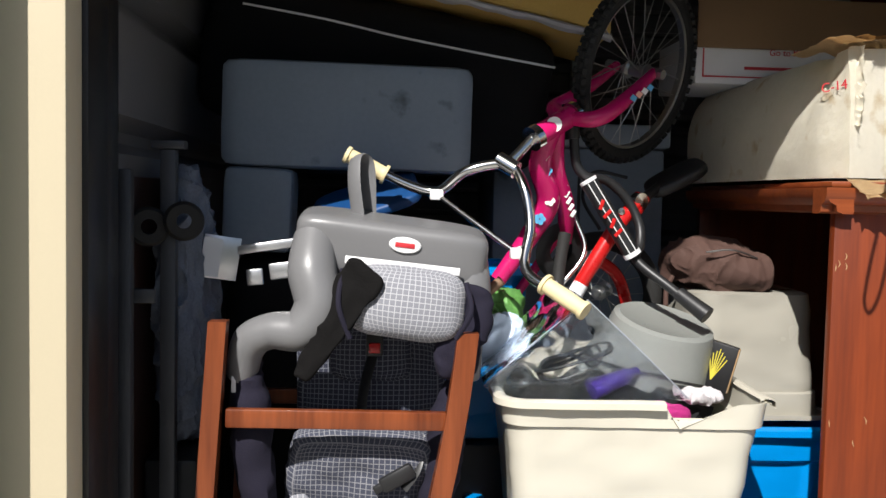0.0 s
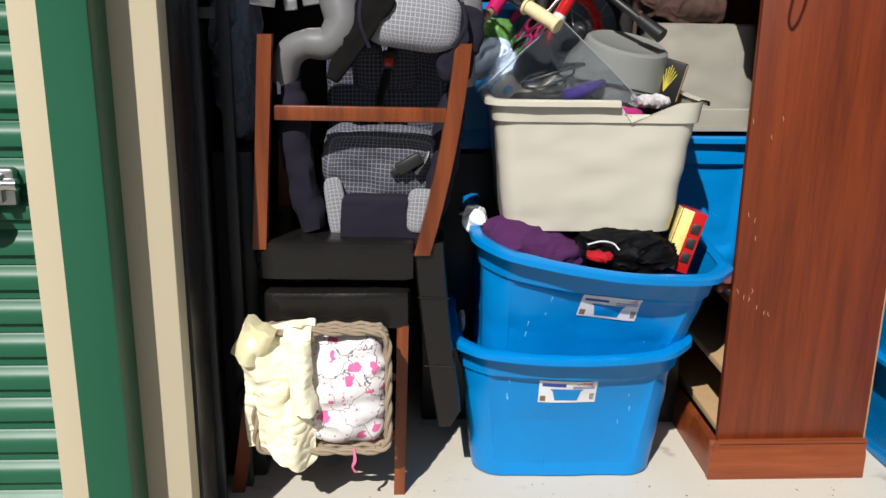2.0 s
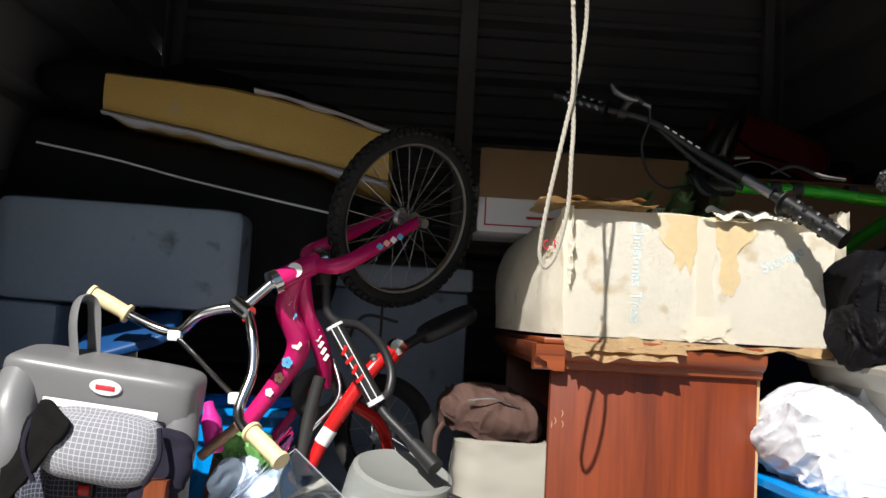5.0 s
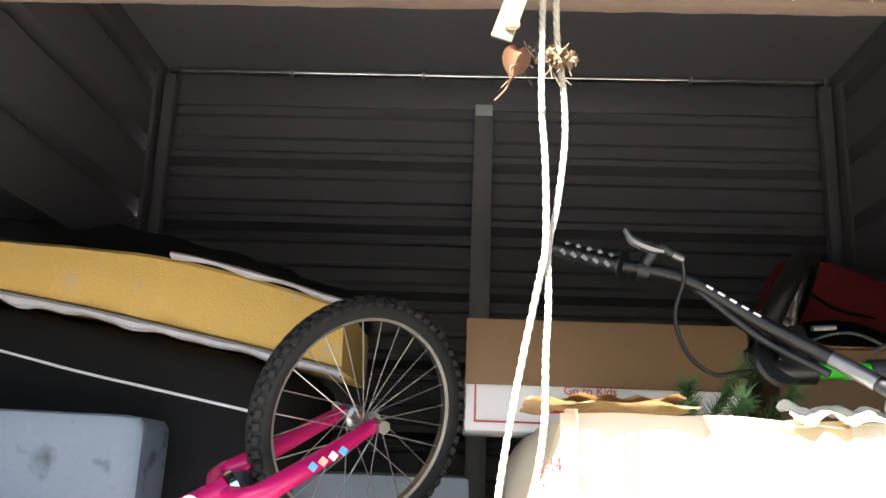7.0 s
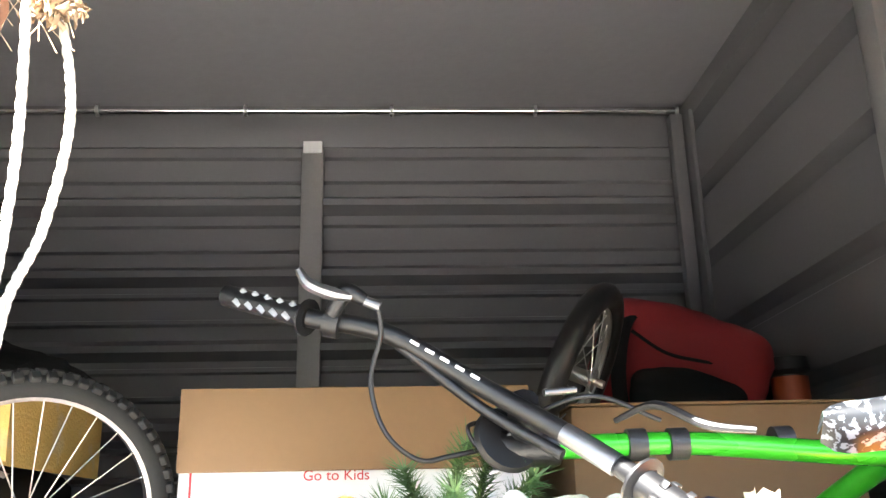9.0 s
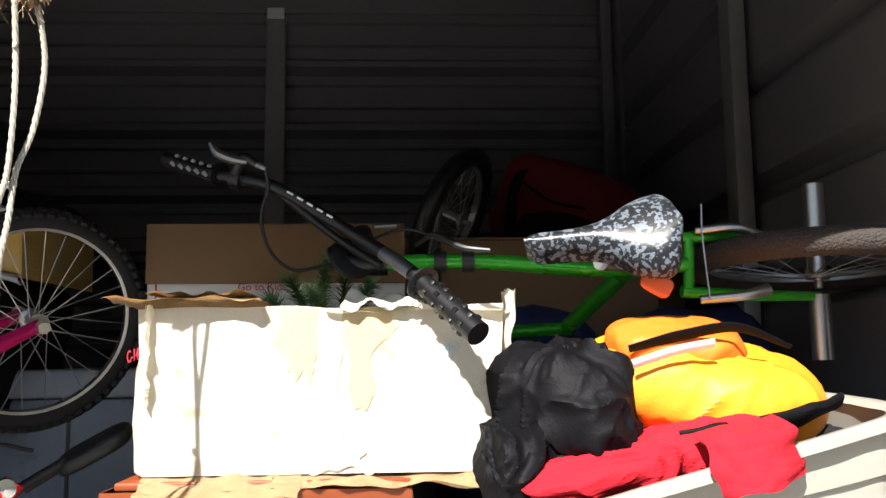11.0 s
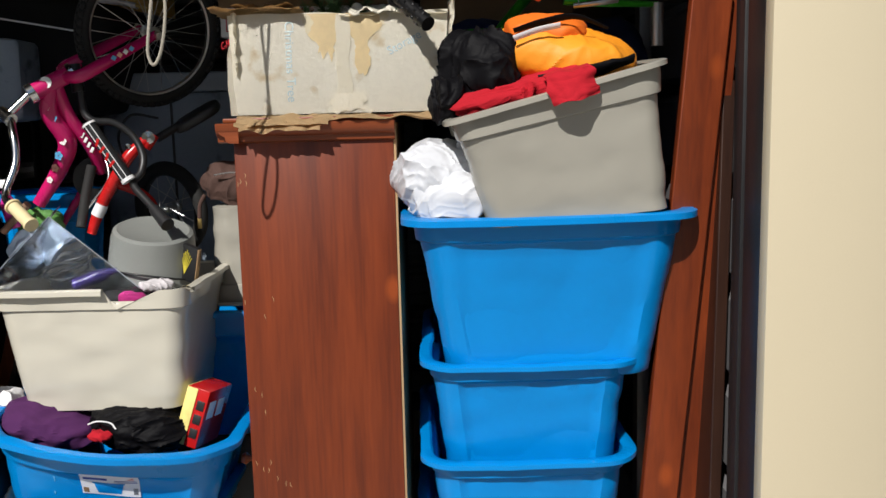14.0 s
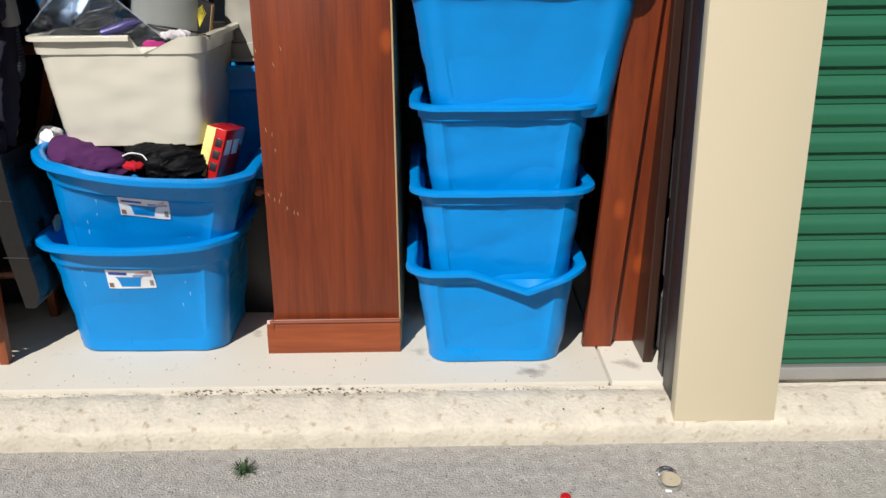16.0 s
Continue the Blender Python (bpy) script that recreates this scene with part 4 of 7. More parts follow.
def wheel(parent, centre, axis, radius, fat, knobs=True, rim_mat=DULLCHROME, spokes=28, tyre_mat=RUBBER):
    """Tyre, rim, hub and spokes; the axle lies along axis."""
    m = Matrix.Translation(centre) @ Vector(axis).normalized().to_track_quat("Z", "Y").to_matrix().to_4x4()
    bm = bmesh.new()
    prof = [(radius - fat + fat * math.cos(a), fat * 0.95 * math.sin(a)) for a in (2 * math.pi * k / 12 for k in range(13))]
    lathe(prof, 56, bm)
    bmesh.ops.remove_doubles(bm, verts=bm.verts, dist=1e-5)
    w = part("wheel", bm, tyre_mat, parent, "black rubber tyre")
    w.matrix_basis = m
    if knobs:
        stud = None
        for k in range(60):
            for s in (-1, 0, 1):
                q = pose(0, 0, 0, 0, 0, 6 * (k + 0.5 * (s == 0))) @ pose(radius - fat + fat * math.cos(s * 0.75), 0, fat * math.sin(s * 0.75), 0, -43 * s, 0)
                if stud is None:
                    ob = part("tread_knob", block(-0.006, 0.006, -0.007, 0.007, -0.0065, 0.0065, 0.0015, 1), tyre_mat, w)
                    stud = ob.data
                else:
                    ob = new("tread_knob", stud)
                    ob.parent = w
                ob.matrix_basis = q
    rr = radius - fat * 1.75
    prof = [(rr + 0.011, -0.011), (rr + 0.004, -0.012), (rr - 0.006, -0.007), (rr - 0.006, 0.007), (rr + 0.004, 0.012), (rr + 0.011, 0.011)]
    part("rim", lathe(prof, 56)[0], rim_mat, w, "scratched alloy rim")
    part("hub", lathe([(0, -0.045), (0.007, -0.045), (0.007, -0.03), (0.02, -0.028), (0.02, -0.022), (0.013, -0.018), (0.013, 0.018), (0.02, 0.022), (0.02, 0.028), (0.007, 0.03), (0.007, 0.045), (0, 0.045)], 16)[0], DULLCHROME, w)
    me = None
    for k in range(spokes):
        a = 2 * math.pi * k / spokes
        s = -1 if k % 2 else 1
        q = pose(0, 0, 0, 0, 0, math.degrees(a))
        if k < 2:
            ob = part("spoke", tube([(0.019 * math.cos(0.9 * s), 0.019 * math.sin(0.9 * s), 0.025 * s), (rr - 0.004, 0, 0)], 0.0011, 5, smooth=False), DULLCHROME, w)
            me = [ob.data] if k == 0 else me + [ob.data]
        else:
            ob = new("spoke", me[k % 2])
            ob.parent = w
        ob.matrix_basis = q
    return w


girl = thing("bicycle", "child's hot pink bicycle, upside down, with flower decals and ivory grips", "bicycle")
hub = Vector((0.550, 2.025, 1.696))
steer = Vector((0.77, 0.42, 0.47)).normalized()
across = Vector((0.64, -0.72, -0.23))
across = (across - steer * across.dot(steer) * 0.3).normalized()
wheel(girl, hub + Vector((0.006, 0.0, -0.004)), across, 0.2095, 0.0175)
crown = Vector((0.375, 1.865, 1.572))
for s in (-1, 1):
    end = hub + across * 0.052 * s
    sh = crown + across * 0.058 * s
    bar([crown + across * 0.015 * s - steer * 0.01, sh + steer * 0.012, sh + steer * 0.08, end], [0.016, 0.018, 0.017, 0.012], PINK, girl, "fork_blade")
    part("axle_nut", tube([hub + across * 0.05 * s, hub + across * 0.078 * s], 0.012, 6, smooth=False), DULLCHROME, girl)
bar([crown - steer * 0.002, crown - steer * 0.10], 0.023, PINK, girl, "head_tube", smooth=False, sides=16)
bar([crown - steer * 0.100, crown - steer * 0.118], 0.027, CHROME, girl, "headset", smooth=False, sides=16)
bar([crown + steer * 0.000, crown + steer * 0.012], 0.027, CHROME, girl, "headset", smooth=False, sides=16)
part("badge", tube([crown - steer * 0.05 - Vector((0.006, 0.0235, 0.0)), crown - steer * 0.05 - Vector((0.006, 0.026, 0.0))], 0.016, 14, smooth=False), WHITE, girl, "white and blue head badge")
stem = Vector((0.232, 1.79, 1.462))
bar([crown - steer * 0.118, stem], 0.011, CHROME, girl, "stem", smooth=False)
part("clamp", tube([stem + Vector((-0.017, 0.010, 0.011)), stem + Vector((0.017, -0.010, -0.011))], 0.018, 14, smooth=False), CHROME, girl)
bar([(-0.092, 1.847, 1.476), (-0.03, 1.845, 1.445), (0.085, 1.835, 1.405), (0.150, 1.80, 1.448), stem, (0.262, 1.755, 1.415), (0.272, 1.73, 1.34), (0.258, 1.69, 1.262), (0.300, 1.645, 1.225), (0.352, 1.603, 1.195)], 0.0105, CHROME, girl, "handlebar", sides=12)
bar([(0.088, 1.83, 1.402), (0.250, 1.715, 1.285)], 0.006, CHROME, girl, "crossbar", smooth=False)
for q in ((0.092, 1.827, 1.399), (0.246, 1.718, 1.288)):
    part("collar", block(q[0] - 0.014, q[0] + 0.014, q[1] - 0.012, q[1] + 0.012, q[2] - 0.011, q[2] + 0.011, 0.004), WHITE, girl, "white plastic collar")
for a, b in (((-0.096, 1.849, 1.479), (-0.012, 1.845, 1.437)), ((0.358, 1.600, 1.190), (0.290, 1.655, 1.235))):
    a, b = Vector(a), Vector(b)
    bar([a, a + (b - a) * 0.08, a + (b - a) * 0.12, a + (b - a) * 0.5, a + (b - a) * 0.9, a + (b - a) * 0.93, b], [0.018, 0.019, 0.0155, 0.0165, 0.0155, 0.021, 0.021], IVORY, girl, "grip", sides=16, n=4)
head = crown - steer * 0.055
bar([head, (0.312, 1.87, 1.47), (0.338, 1.91, 1.39), (0.300, 1.93, 1.31), (0.235, 1.93, 1.215)], [0.021, 0.024, 0.026, 0.022, 0.018], PINK, girl, "down_tube", sides=14)
bar([head + Vector((0.01, 0.01, 0.0)), (0.352, 1.90, 1.46), (0.385, 1.95, 1.38), (0.395, 2.0, 1.30)], [0.017, 0.019, 0.02, 0.017], PINK, girl, "top_tube", sides=12)
bar([(0.385, 1.98, 1.33), (0.33, 2.0, 1.24), (0.26, 2.0, 1.14)], 0.011, PINK, girl, "stay")
bar([(0.41, 1.98, 1.36), (0.43, 1.95, 1.28), (0.37, 1.93, 1.20)], 0.006, CHROME, girl, "pedal_crank")
part("chainring", lathe([(0.03, -0.002), (0.062, -0.002), (0.066, 0.0), (0.062, 0.003), (0.03, 0.003)], 28, axis="y")[0], BLACK, girl).matrix_basis = pose(0.385, 1.985, 1.28, 10, 0, 20)
PETALS = [material("decal_" + n, c, 0.35, vary=0.05) for n, c in (("white", (0.8, 0.76, 0.74)), ("blue", (0.10, 0.35, 0.6)), ("peach", (0.85, 0.40, 0.30)))]
for k, (x, y, z, s) in enumerate(((0.315, 1.845, 1.485, 0.012), (0.325, 1.86, 1.455, 0.012), (0.330, 1.878, 1.42, 0.014), (0.337, 1.882, 1.392, 0.012), (0.318, 1.892, 1.352, 0.013), (0.302, 1.90, 1.318, 0.012), (0.282, 1.905, 1.285, 0.010))):
    bm = bmesh.new()
    for j in range(5):
        a = 2 * math.pi * j / 5
        g = bmesh.ops.create_circle(bm, cap_ends=True, segments=8, radius=s * 0.45)["verts"]
        bmesh.ops.translate(bm, vec=(s * 0.55 * math.cos(a), s * 0.55 * math.sin(a), 0.0), verts=g)
    part("flower_decal", bm, PETALS[k % 3], girl, smooth=False).matrix_basis = pose(x, y, z, 90, 0, -12)
for k in range(4):
    q = crown + across * 0.057 + steer * (0.12 + 0.018 * k) + Vector((0.0, -0.018, -0.004))
    part("flower_decal", block(-0.006, 0.006, -0.001, 0.001, -0.006, 0.006, 0.001), PETALS[(k + 1) % 3], girl).matrix_basis = Matrix.Translation(q) @ pose(0, 0, 0, 0, 35, 0)
for k in range(6):
    part("lettering", block(-0.004, 0.004, -0.0015, 0.0015, -0.008, 0.008, 0.001), WHITE, girl, "pale lettering bar").matrix_basis = pose(0.368 + 0.006 * k, 1.905 + 0.005 * k, 1.435 - 0.014 * k, 0, 30, 0)

red = thing("bicycle", "child's red bicycle with a black padded handlebar, jammed among boxes", "bicycle")
bar([(0.377, 1.90, 1.60), (0.385, 1.90, 1.525)], 0.017, BLACK, red, "grip", "black rubber grip", smooth=False, sides=14)
bar([(0.388, 1.90, 1.53), (0.396, 1.90, 1.47), (0.420, 1.90, 1.445), (0.468, 1.92, 1.438), (0.515, 1.93, 1.40), (0.542, 1.92, 1.345), (0.540, 1.90, 1.30), (0.526, 1.87, 1.268), (0.585, 1.82, 1.215), (0.635, 1.77, 1.172)], 0.0105, BLACK, red, "handlebar", "glossy black handlebar", sides=12)
bar([(0.598, 1.805, 1.205), (0.645, 1.762, 1.165)], [0.015, 0.0155, 0.019], BLACK, red, "grip", "black rubber grip", smooth=False, sides=14)
pa, pb = Vector((0.418, 1.872, 1.433)), Vector((0.512, 1.865, 1.285))
bar([pa, pb], 0.0185, BLACK, red, "pad", "black handlebar pad with red and white print", smooth=False, sides=16)
for q, d in ((pa, -1), (pb, 1)):
    u = (pb - pa).normalized()
    part("pad_end", tube([q + u * 0.002 * d - u * 0.004, q + u * 0.004 * d + u * 0.004], 0.0195, 16, smooth=False), WHITE, red, "white pad end")
for k in range(4):
    q = pa.lerp(pb, 0.30 + 0.13 * k) + Vector((-0.004, -0.0185, -0.003))
    part("lettering", block(-0.004, 0.004, -0.001, 0.001, -0.011, 0.011, 0.001), RED, red, "red lettering bar").matrix_basis = Matrix.Translation(q) @ pose(0, 0, 0, 0, 32 + (10 if k % 2 else -15), 0)
for s in (-1, 1):
    part("piping", tube([pa + Vector((0.006 * s, -0.018, 0.004 * s)), pb + Vector((0.006 * s, -0.018, 0.004 * s))], 0.0012, 5, smooth=False), WHITE, red)
bar([(0.555, 1.96, 1.40), (0.500, 1.93, 1.345), (0.448, 1.92, 1.265), (0.408, 1.92, 1.195), (0.38, 1.92, 1.13)], [0.015, 0.017, 0.017, 0.016, 0.014], RED, red, "down_tube", sides=14)
bar([(0.418, 1.920, 1.212), (0.400, 1.920, 1.180)], 0.0172, WHITE, red, "decal", "white decal band", smooth=False, sides=14)
bar([(0.56, 1.965, 1.405), (0.535, 1.955, 1.368)], 0.020, RED, red, "head_tube", smooth=False, sides=14)
part("headset", lathe([(0, -0.016), (0.018, -0.014), (0.020, -0.004), (0.020, 0.006), (0.012, 0.012), (0, 0.014)], 16, axis="y")[0], CHROME, red).matrix_basis = pose(0.549, 1.955, 1.395, 0, 0, 20)
part("bolt", lathe([(0, -0.008), (0.008, -0.007), (0.008, 0.006), (0, 0.008)], 10, axis="y")[0], CHROME, red).matrix_basis = pose(0.502, 1.925, 1.372)
bar([(0.45, 1.95, 1.27), (0.52, 2.0, 1.22), (0.56, 2.03, 1.12)], 0.014, RED, red, "top_tube")
saddle = cushion(0.15, 0.09, 0.035, 0.2, 8)
part("saddle", saddle, BLACK, red, "black child's saddle").matrix_basis = pose(0.665, 2.06, 1.452, 20, -28, 0)
bar([(0.56, 2.0, 1.39), (0.62, 2.04, 1.43)], 0.012, BLACK, red, "seat_post", smooth=False)
bar([(0.47, 1.98, 1.33), (0.44, 2.03, 1.40), (0.47, 2.06, 1.46), (0.55, 2.06, 1.45)], 0.004, BLACK, red, "cable")
wheel(red, (0.53, 2.19, 1.17), (0.5, 0.86, 0.1), 0.15, 0.022, rim_mat=BLACK, spokes=16, knobs=False)
bar([(0.36, 1.90, 1.15), (0.37, 1.93, 1.24), (0.385, 1.95, 1.32)], 0.014, RUBBER, red, "mudguard")

green = thing("bicycle", "bright green BMX bicycle lying on its side on the boxes", "bicycle")
AX = Vector((1.955, 1.79, 1.768))
wheel(green, AX, (0.02, 0.06, 1), 0.225, 0.024, knobs=False, spokes=32, tyre_mat=material("brown_dusty_tyre", (0.040, 0.032, 0.027), 0.85, vary=0.35, scale=30, grain=240, bump=0.9, depth=0.006))
for z0, z1 in ((0.045, 0.135), (-0.165, -0.055)):
    bar([AX + Vector((0, 0, z0)), AX + Vector((0, 0, z1))], 0.0175, DULLCHROME, green, "axle_peg", "silver axle peg", smooth=False, sides=16)
for z in (0.040, -0.058):
    bar([(1.70, 1.73, 1.768 + z * 0.9), (1.80, 1.74, 1.768 + z), AX + Vector((0, 0, z))], [0.010, 0.010, 0.008], LIME, green, "chainstay")
bar([(1.715, 1.73, 1.802), (1.712, 1.73, 1.72)], 0.009, LIME, green, "brake_bridge", smooth=False)
bar([(1.21, 1.74, 1.766), (1.37, 1.74, 1.768), (1.56, 1.72, 1.752), (1.71, 1.73, 1.76)], 0.0125, LIME, green, "top_tube", sides=14)
bar([(1.24, 1.88, 1.690), (1.36, 1.94, 1.660), (1.55, 1.95, 1.665)], 0.012, LIME, green, "down_tube", sides=14)
bar([(1.55, 1.95, 1.665), (1.62, 1.82, 1.745), (1.62, 1.70, 1.755)], 0.015, LIME, green, "seat_tube", sides=12)
for x in (1.30, 1.345, 1.46):
    part("decal", tube([(x, 1.7405, 1.7675), (x + 0.02, 1.7405, 1.768)], 0.0172, 14, smooth=False), BLACK, green, "black decal patch")
SADDLE = material("printed_saddle", (0.44, 0.45, 0.47), 0.3, vary=0.1, scale=10, grain=120, bump=0.05)
nt = SADDLE.node_tree
vor = nt.nodes.new("ShaderNodeTexNoise")
vor.inputs["Scale"].default_value, vor.inputs["Detail"].default_value = 150, 4
cr = nt.nodes.new("ShaderNodeValToRGB")
cr.color_ramp.interpolation = "CONSTANT"
cr.color_ramp.elements[0].color, cr.color_ramp.elements[1].color = (0.02, 0.022, 0.025, 1), (0.24, 0.28, 0.33, 1)
cr.color_ramp.elements[1].position = 0.53
cd = nt.nodes.new("ShaderNodeTexCoord")
nt.links.new(cd.outputs["Object"], vor.inputs["Vector"])
nt.links.new(vor.outputs[0], cr.inputs[0])
nt.links.new(cr.outputs[0], nt.nodes["Principled BSDF"].inputs["Base Color"])
bm = bmesh.new()
rows = []
for i in range(25):
    u = i / 24
    half = 0.019 + 0.052 * (1 / (1 + math.exp(-(u - 0.60) * 13)))
    half *= math.sqrt(max(0.02, 1 - max(0, (u - 0.86) / 0.14) ** 2)) * math.sqrt(max(0.05, 1 - max(0, (0.12 - u) / 0.12) ** 2))
    row = []
    for j in range(17):
        a = math.pi * (j / 16)
        c = math.cos(a)
        row.append(bm.verts.new((u * 0.215, half * c * (1 if abs(c) < 0.9 else 0.97), 0.030 * math.sin(a) ** 0.6 - 0.012 * (abs(c) ** 4) + 0.012 * (u - 0.5) ** 2)))
    rows.append(row)
for a, b in zip(rows, rows[1:]):
    for j in range(16):
        bm.faces.new((a[j], a[j + 1], b[j + 1], b[j]))
bmesh.ops.solidify(bm, geom=bm.faces[:], thickness=0.006)
sad = part("saddle", bm, SADDLE, green, "grey and black printed saddle")
sad.matrix_basis = Matrix.Translation((1.425, 1.555, 1.760)) @ pose(0, 0, 0, 62, -6, -12)
part("tail_patch", cushion(0.045, 0.012, 0.03, 0.2, 5), material("orange_vinyl", (0.75, 0.13, 0.03), 0.35, vary=0.1), green, "orange saddle tail").matrix_basis = pose(1.602, 1.530, 1.712, 0, 30, 0)
bar([(1.54, 1.60, 1.75), (1.60, 1.68, 1.755)], 0.012, DULLCHROME, green, "seat_post", smooth=False)
bar([(1.72, 1.71, 1.812), (1.78, 1.70, 1.815), (1.83, 1.71, 1.80)], [0.007, 0.008, 0.011], DULLCHROME, green, "brake_arm", "alloy brake arm")
bar([(1.72, 1.70, 1.70), (1.78, 1.69, 1.705), (1.83, 1.70, 1.715)], [0.007, 0.008, 0.011], DULLCHROME, green, "brake_arm", "alloy brake arm")
bar([(1.73, 1.705, 1.855), (1.728, 1.70, 1.80), (1.732, 1.69, 1.70)], 0.0016, DULLCHROME, green, "cable")
H0, H1, H2, H3, H4, H5 = [Vector(v) for v in ((0.857, 1.79, 1.950), (0.957, 1.735, 1.910), (1.044, 1.72, 1.888), (1.142, 1.712, 1.829), (1.250, 1.650, 1.753), (1.352, 1.522, 1.645))]
SATIN = material("satin_black_paint", (0.0035, 0.0035, 0.004), 0.45, vary=0.2, scale=20)
GREYALLOY = material("grey_alloy", (0.20, 0.20, 0.205), 0.4, 0.9, vary=0.2, scale=20)
bar([H1, H2, H3, H4, H4.lerp(H5, 0.35)], 0.0108, SATIN, green, "handlebar", "black handlebar", sides=12)
bar([H2 + Vector((0.012, 0.0, -0.012)), H3 + Vector((0.0, 0.004, -0.022)), H3.lerp(H4, 0.7) + Vector((0.0, 0.004, -0.022))], 0.0062, SATIN, green, "crossbar", "black handlebar crossbar", sides=10)
for k in range(5):
    a = H2.lerp(H3, 0.25 + 0.16 * k) + Vector((0, -0.0100, 0.0045))
    part("decal", tube([a, a + (H3 - H2) * 0.09], 0.0018, 6, smooth=False), WHITE, green, "white printed decal")
bar([H3.lerp(H4, 0.72), H4.lerp(H5, 0.12)], 0.0112, GREYALLOY, green, "bar_sleeve", "alloy clamp sleeve", smooth=False, sides=14)
g0 = H4.lerp(H5, 0.28)
bar([g0, g0.lerp(H5, 0.04), g0.lerp(H5, 0.06), H5], [0.027, 0.027, 0.0165, 0.0165, 0.0165, 0.017, 0.018], SATIN, green, "grip", "black diamond-patterned rubber grip", n=6, sides=16)
for k in range(5):
    for s in range(6):
        a = s * math.pi / 3 + k * 0.5
        d = (H5 - g0).normalized()
        u = d.orthogonal().normalized()
        q = g0.lerp(H5, 0.2 + 0.16 * k) + (u * math.cos(a) + d.cross(u) * math.sin(a)) * 0.0165
        part("grip_stud", block(-0.004, 0.004, -0.003, 0.003, -0.004, 0.004, 0.001), SATIN, green).matrix_basis = Matrix.Translation(q) @ d.to_track_quat("Z", "Y").to_matrix().to_4x4() @ pose(0, 0, 0, 0, 0, math.degrees(a))
bar([H1, H1.lerp(H0, 0.04), H1.lerp(H0, 0.07), H0], [0.021, 0.021, 0.0125, 0.0125, 0.0125, 0.013], SATIN, green, "grip", "black diamond-patterned rubber grip", n=6, sides=16)
WHITE_INK = material("silver_grip_print", (0.20, 0.21, 0.23), 0.4)
for k in range(5):
    for s in (-1, 1):
        q = H1.lerp(H0, 0.2 + 0.15 * k) + Vector((0.004 * s, -0.0122, 0.006 * s))
        part("grip_stud", block(-0.005, 0.005, -0.001, 0.001, -0.003, 0.003, 0.0005), WHITE_INK, green, "silver diamond print").matrix_basis = Matrix.Translation(q) @ pose(0, 0, 0, 0, 45, 0)
part("lever_clamp", tube([(0.977, 1.728, 1.905), (0.993, 1.726, 1.901)], 0.0175, 14, smooth=False), SATIN, green)
bar([(0.984, 1.712, 1.908), (1.0, 1.70, 1.929), (1.021, 1.70, 1.920)], [0.008, 0.011, 0.007], SATIN, green, "lever_body")
bar([(1.006, 1.695, 1.923), (0.985, 1.69, 1.926), (0.962, 1.685, 1.935), (0.951, 1.685, 1.951)], [0.005, 0.0075, 0.007, 0.004], GREYALLOY, green, "brake_lever", "silver brake lever", sides=8)
bar([(1.018, 1.70, 1.921), (1.036, 1.70, 1.913)], 0.006, GREYALLOY, green, "cable_adjuster", smooth=False)
bar([(1.27, 1.66, 1.785), (1.30, 1.62, 1.795), (1.335, 1.585, 1.772), (1.375, 1.57, 1.765)], [0.003, 0.0045, 0.0045, 0.003], SATIN, green, "brake_lever", "black brake lever", sides=8)
bar([(1.034, 1.70, 1.914), (1.037, 1.71, 1.885), (1.026, 1.72, 1.836), (1.041, 1.72, 1.784), (1.075, 1.72, 1.755), (1.11, 1.735, 1.759), (1.16, 1.75, 1.770)], 0.0028, SATIN, green, "cable")
bar([(1.16, 1.76, 1.80), (1.13, 1.75, 1.79), (1.15, 1.74, 1.765), (1.20, 1.72, 1.80), (1.26, 1.70, 1.815), (1.33, 1.71, 1.79)], 0.0026, SATIN, green, "cable")
bar([(1.205, 1.69, 1.818), (1.24, 1.70, 1.822)], 0.004, GREYALLOY, green, "cable_adjuster", smooth=False)
bar([(1.185, 1.70, 1.812), (1.19, 1.73, 1.79), (1.20, 1.76, 1.765)], [0.016, 0.02, 0.018], SATIN, green, "stem")
bar([(1.155, 1.745, 1.765), (1.225, 1.745, 1.768)], 0.021, SATIN, green, "head_tube", smooth=False, sides=16)
part("rotor", lathe([(0.01, -0.006), (0.035, -0.006), (0.038, 0.0), (0.035, 0.006), (0.01, 0.006)], 22)[0], SATIN, green).matrix_basis = pose(1.17, 1.735, 1.775, 70, 0, 20)
wheel(green, (1.360, 2.26, 1.925), (0.84, -0.34, -0.43), 0.165, 0.022, spokes=24, knobs=False, tyre_mat=SATIN)

# ---- chairs ----
CH = "stacked dining chairs"
upper = thing("dining_chair", "upturned dining chair, reddish wood legs, black leatherette seat and back", "chair", CH)


def post4(a, b, w, d, bow=0.0):
    bm = bmesh.new()
    rows = []
    a, b = Vector(a), Vector(b)
    for k in range(9):
        t = k / 8
        p = a.lerp(b, t) + Vector((-bow * 4 * t * (1 - t), 0, 0))
        rows.append([bm.verts.new(p + Vector((sx * w / 2, sy * d / 2, 0))) for sx, sy in ((-1, -1), (1, -1), (1, 1), (-1, 1))])
    for r0, r1 in zip(rows, rows[1:]):
        for j in range(4):
            bm.faces.new((r0[j], r0[(j + 1) % 4], r1[(j + 1) % 4], r1[j]))
    bm.faces.new(rows[0][::-1])
    bm.faces.new(rows[-1])
    bmesh.ops.bevel(bm, geom=[e for e in bm.edges if len(e.link_faces) == 2 and e.calc_face_angle() > 0.9], offset=0.003, segments=1, affect="EDGES")
    return bm


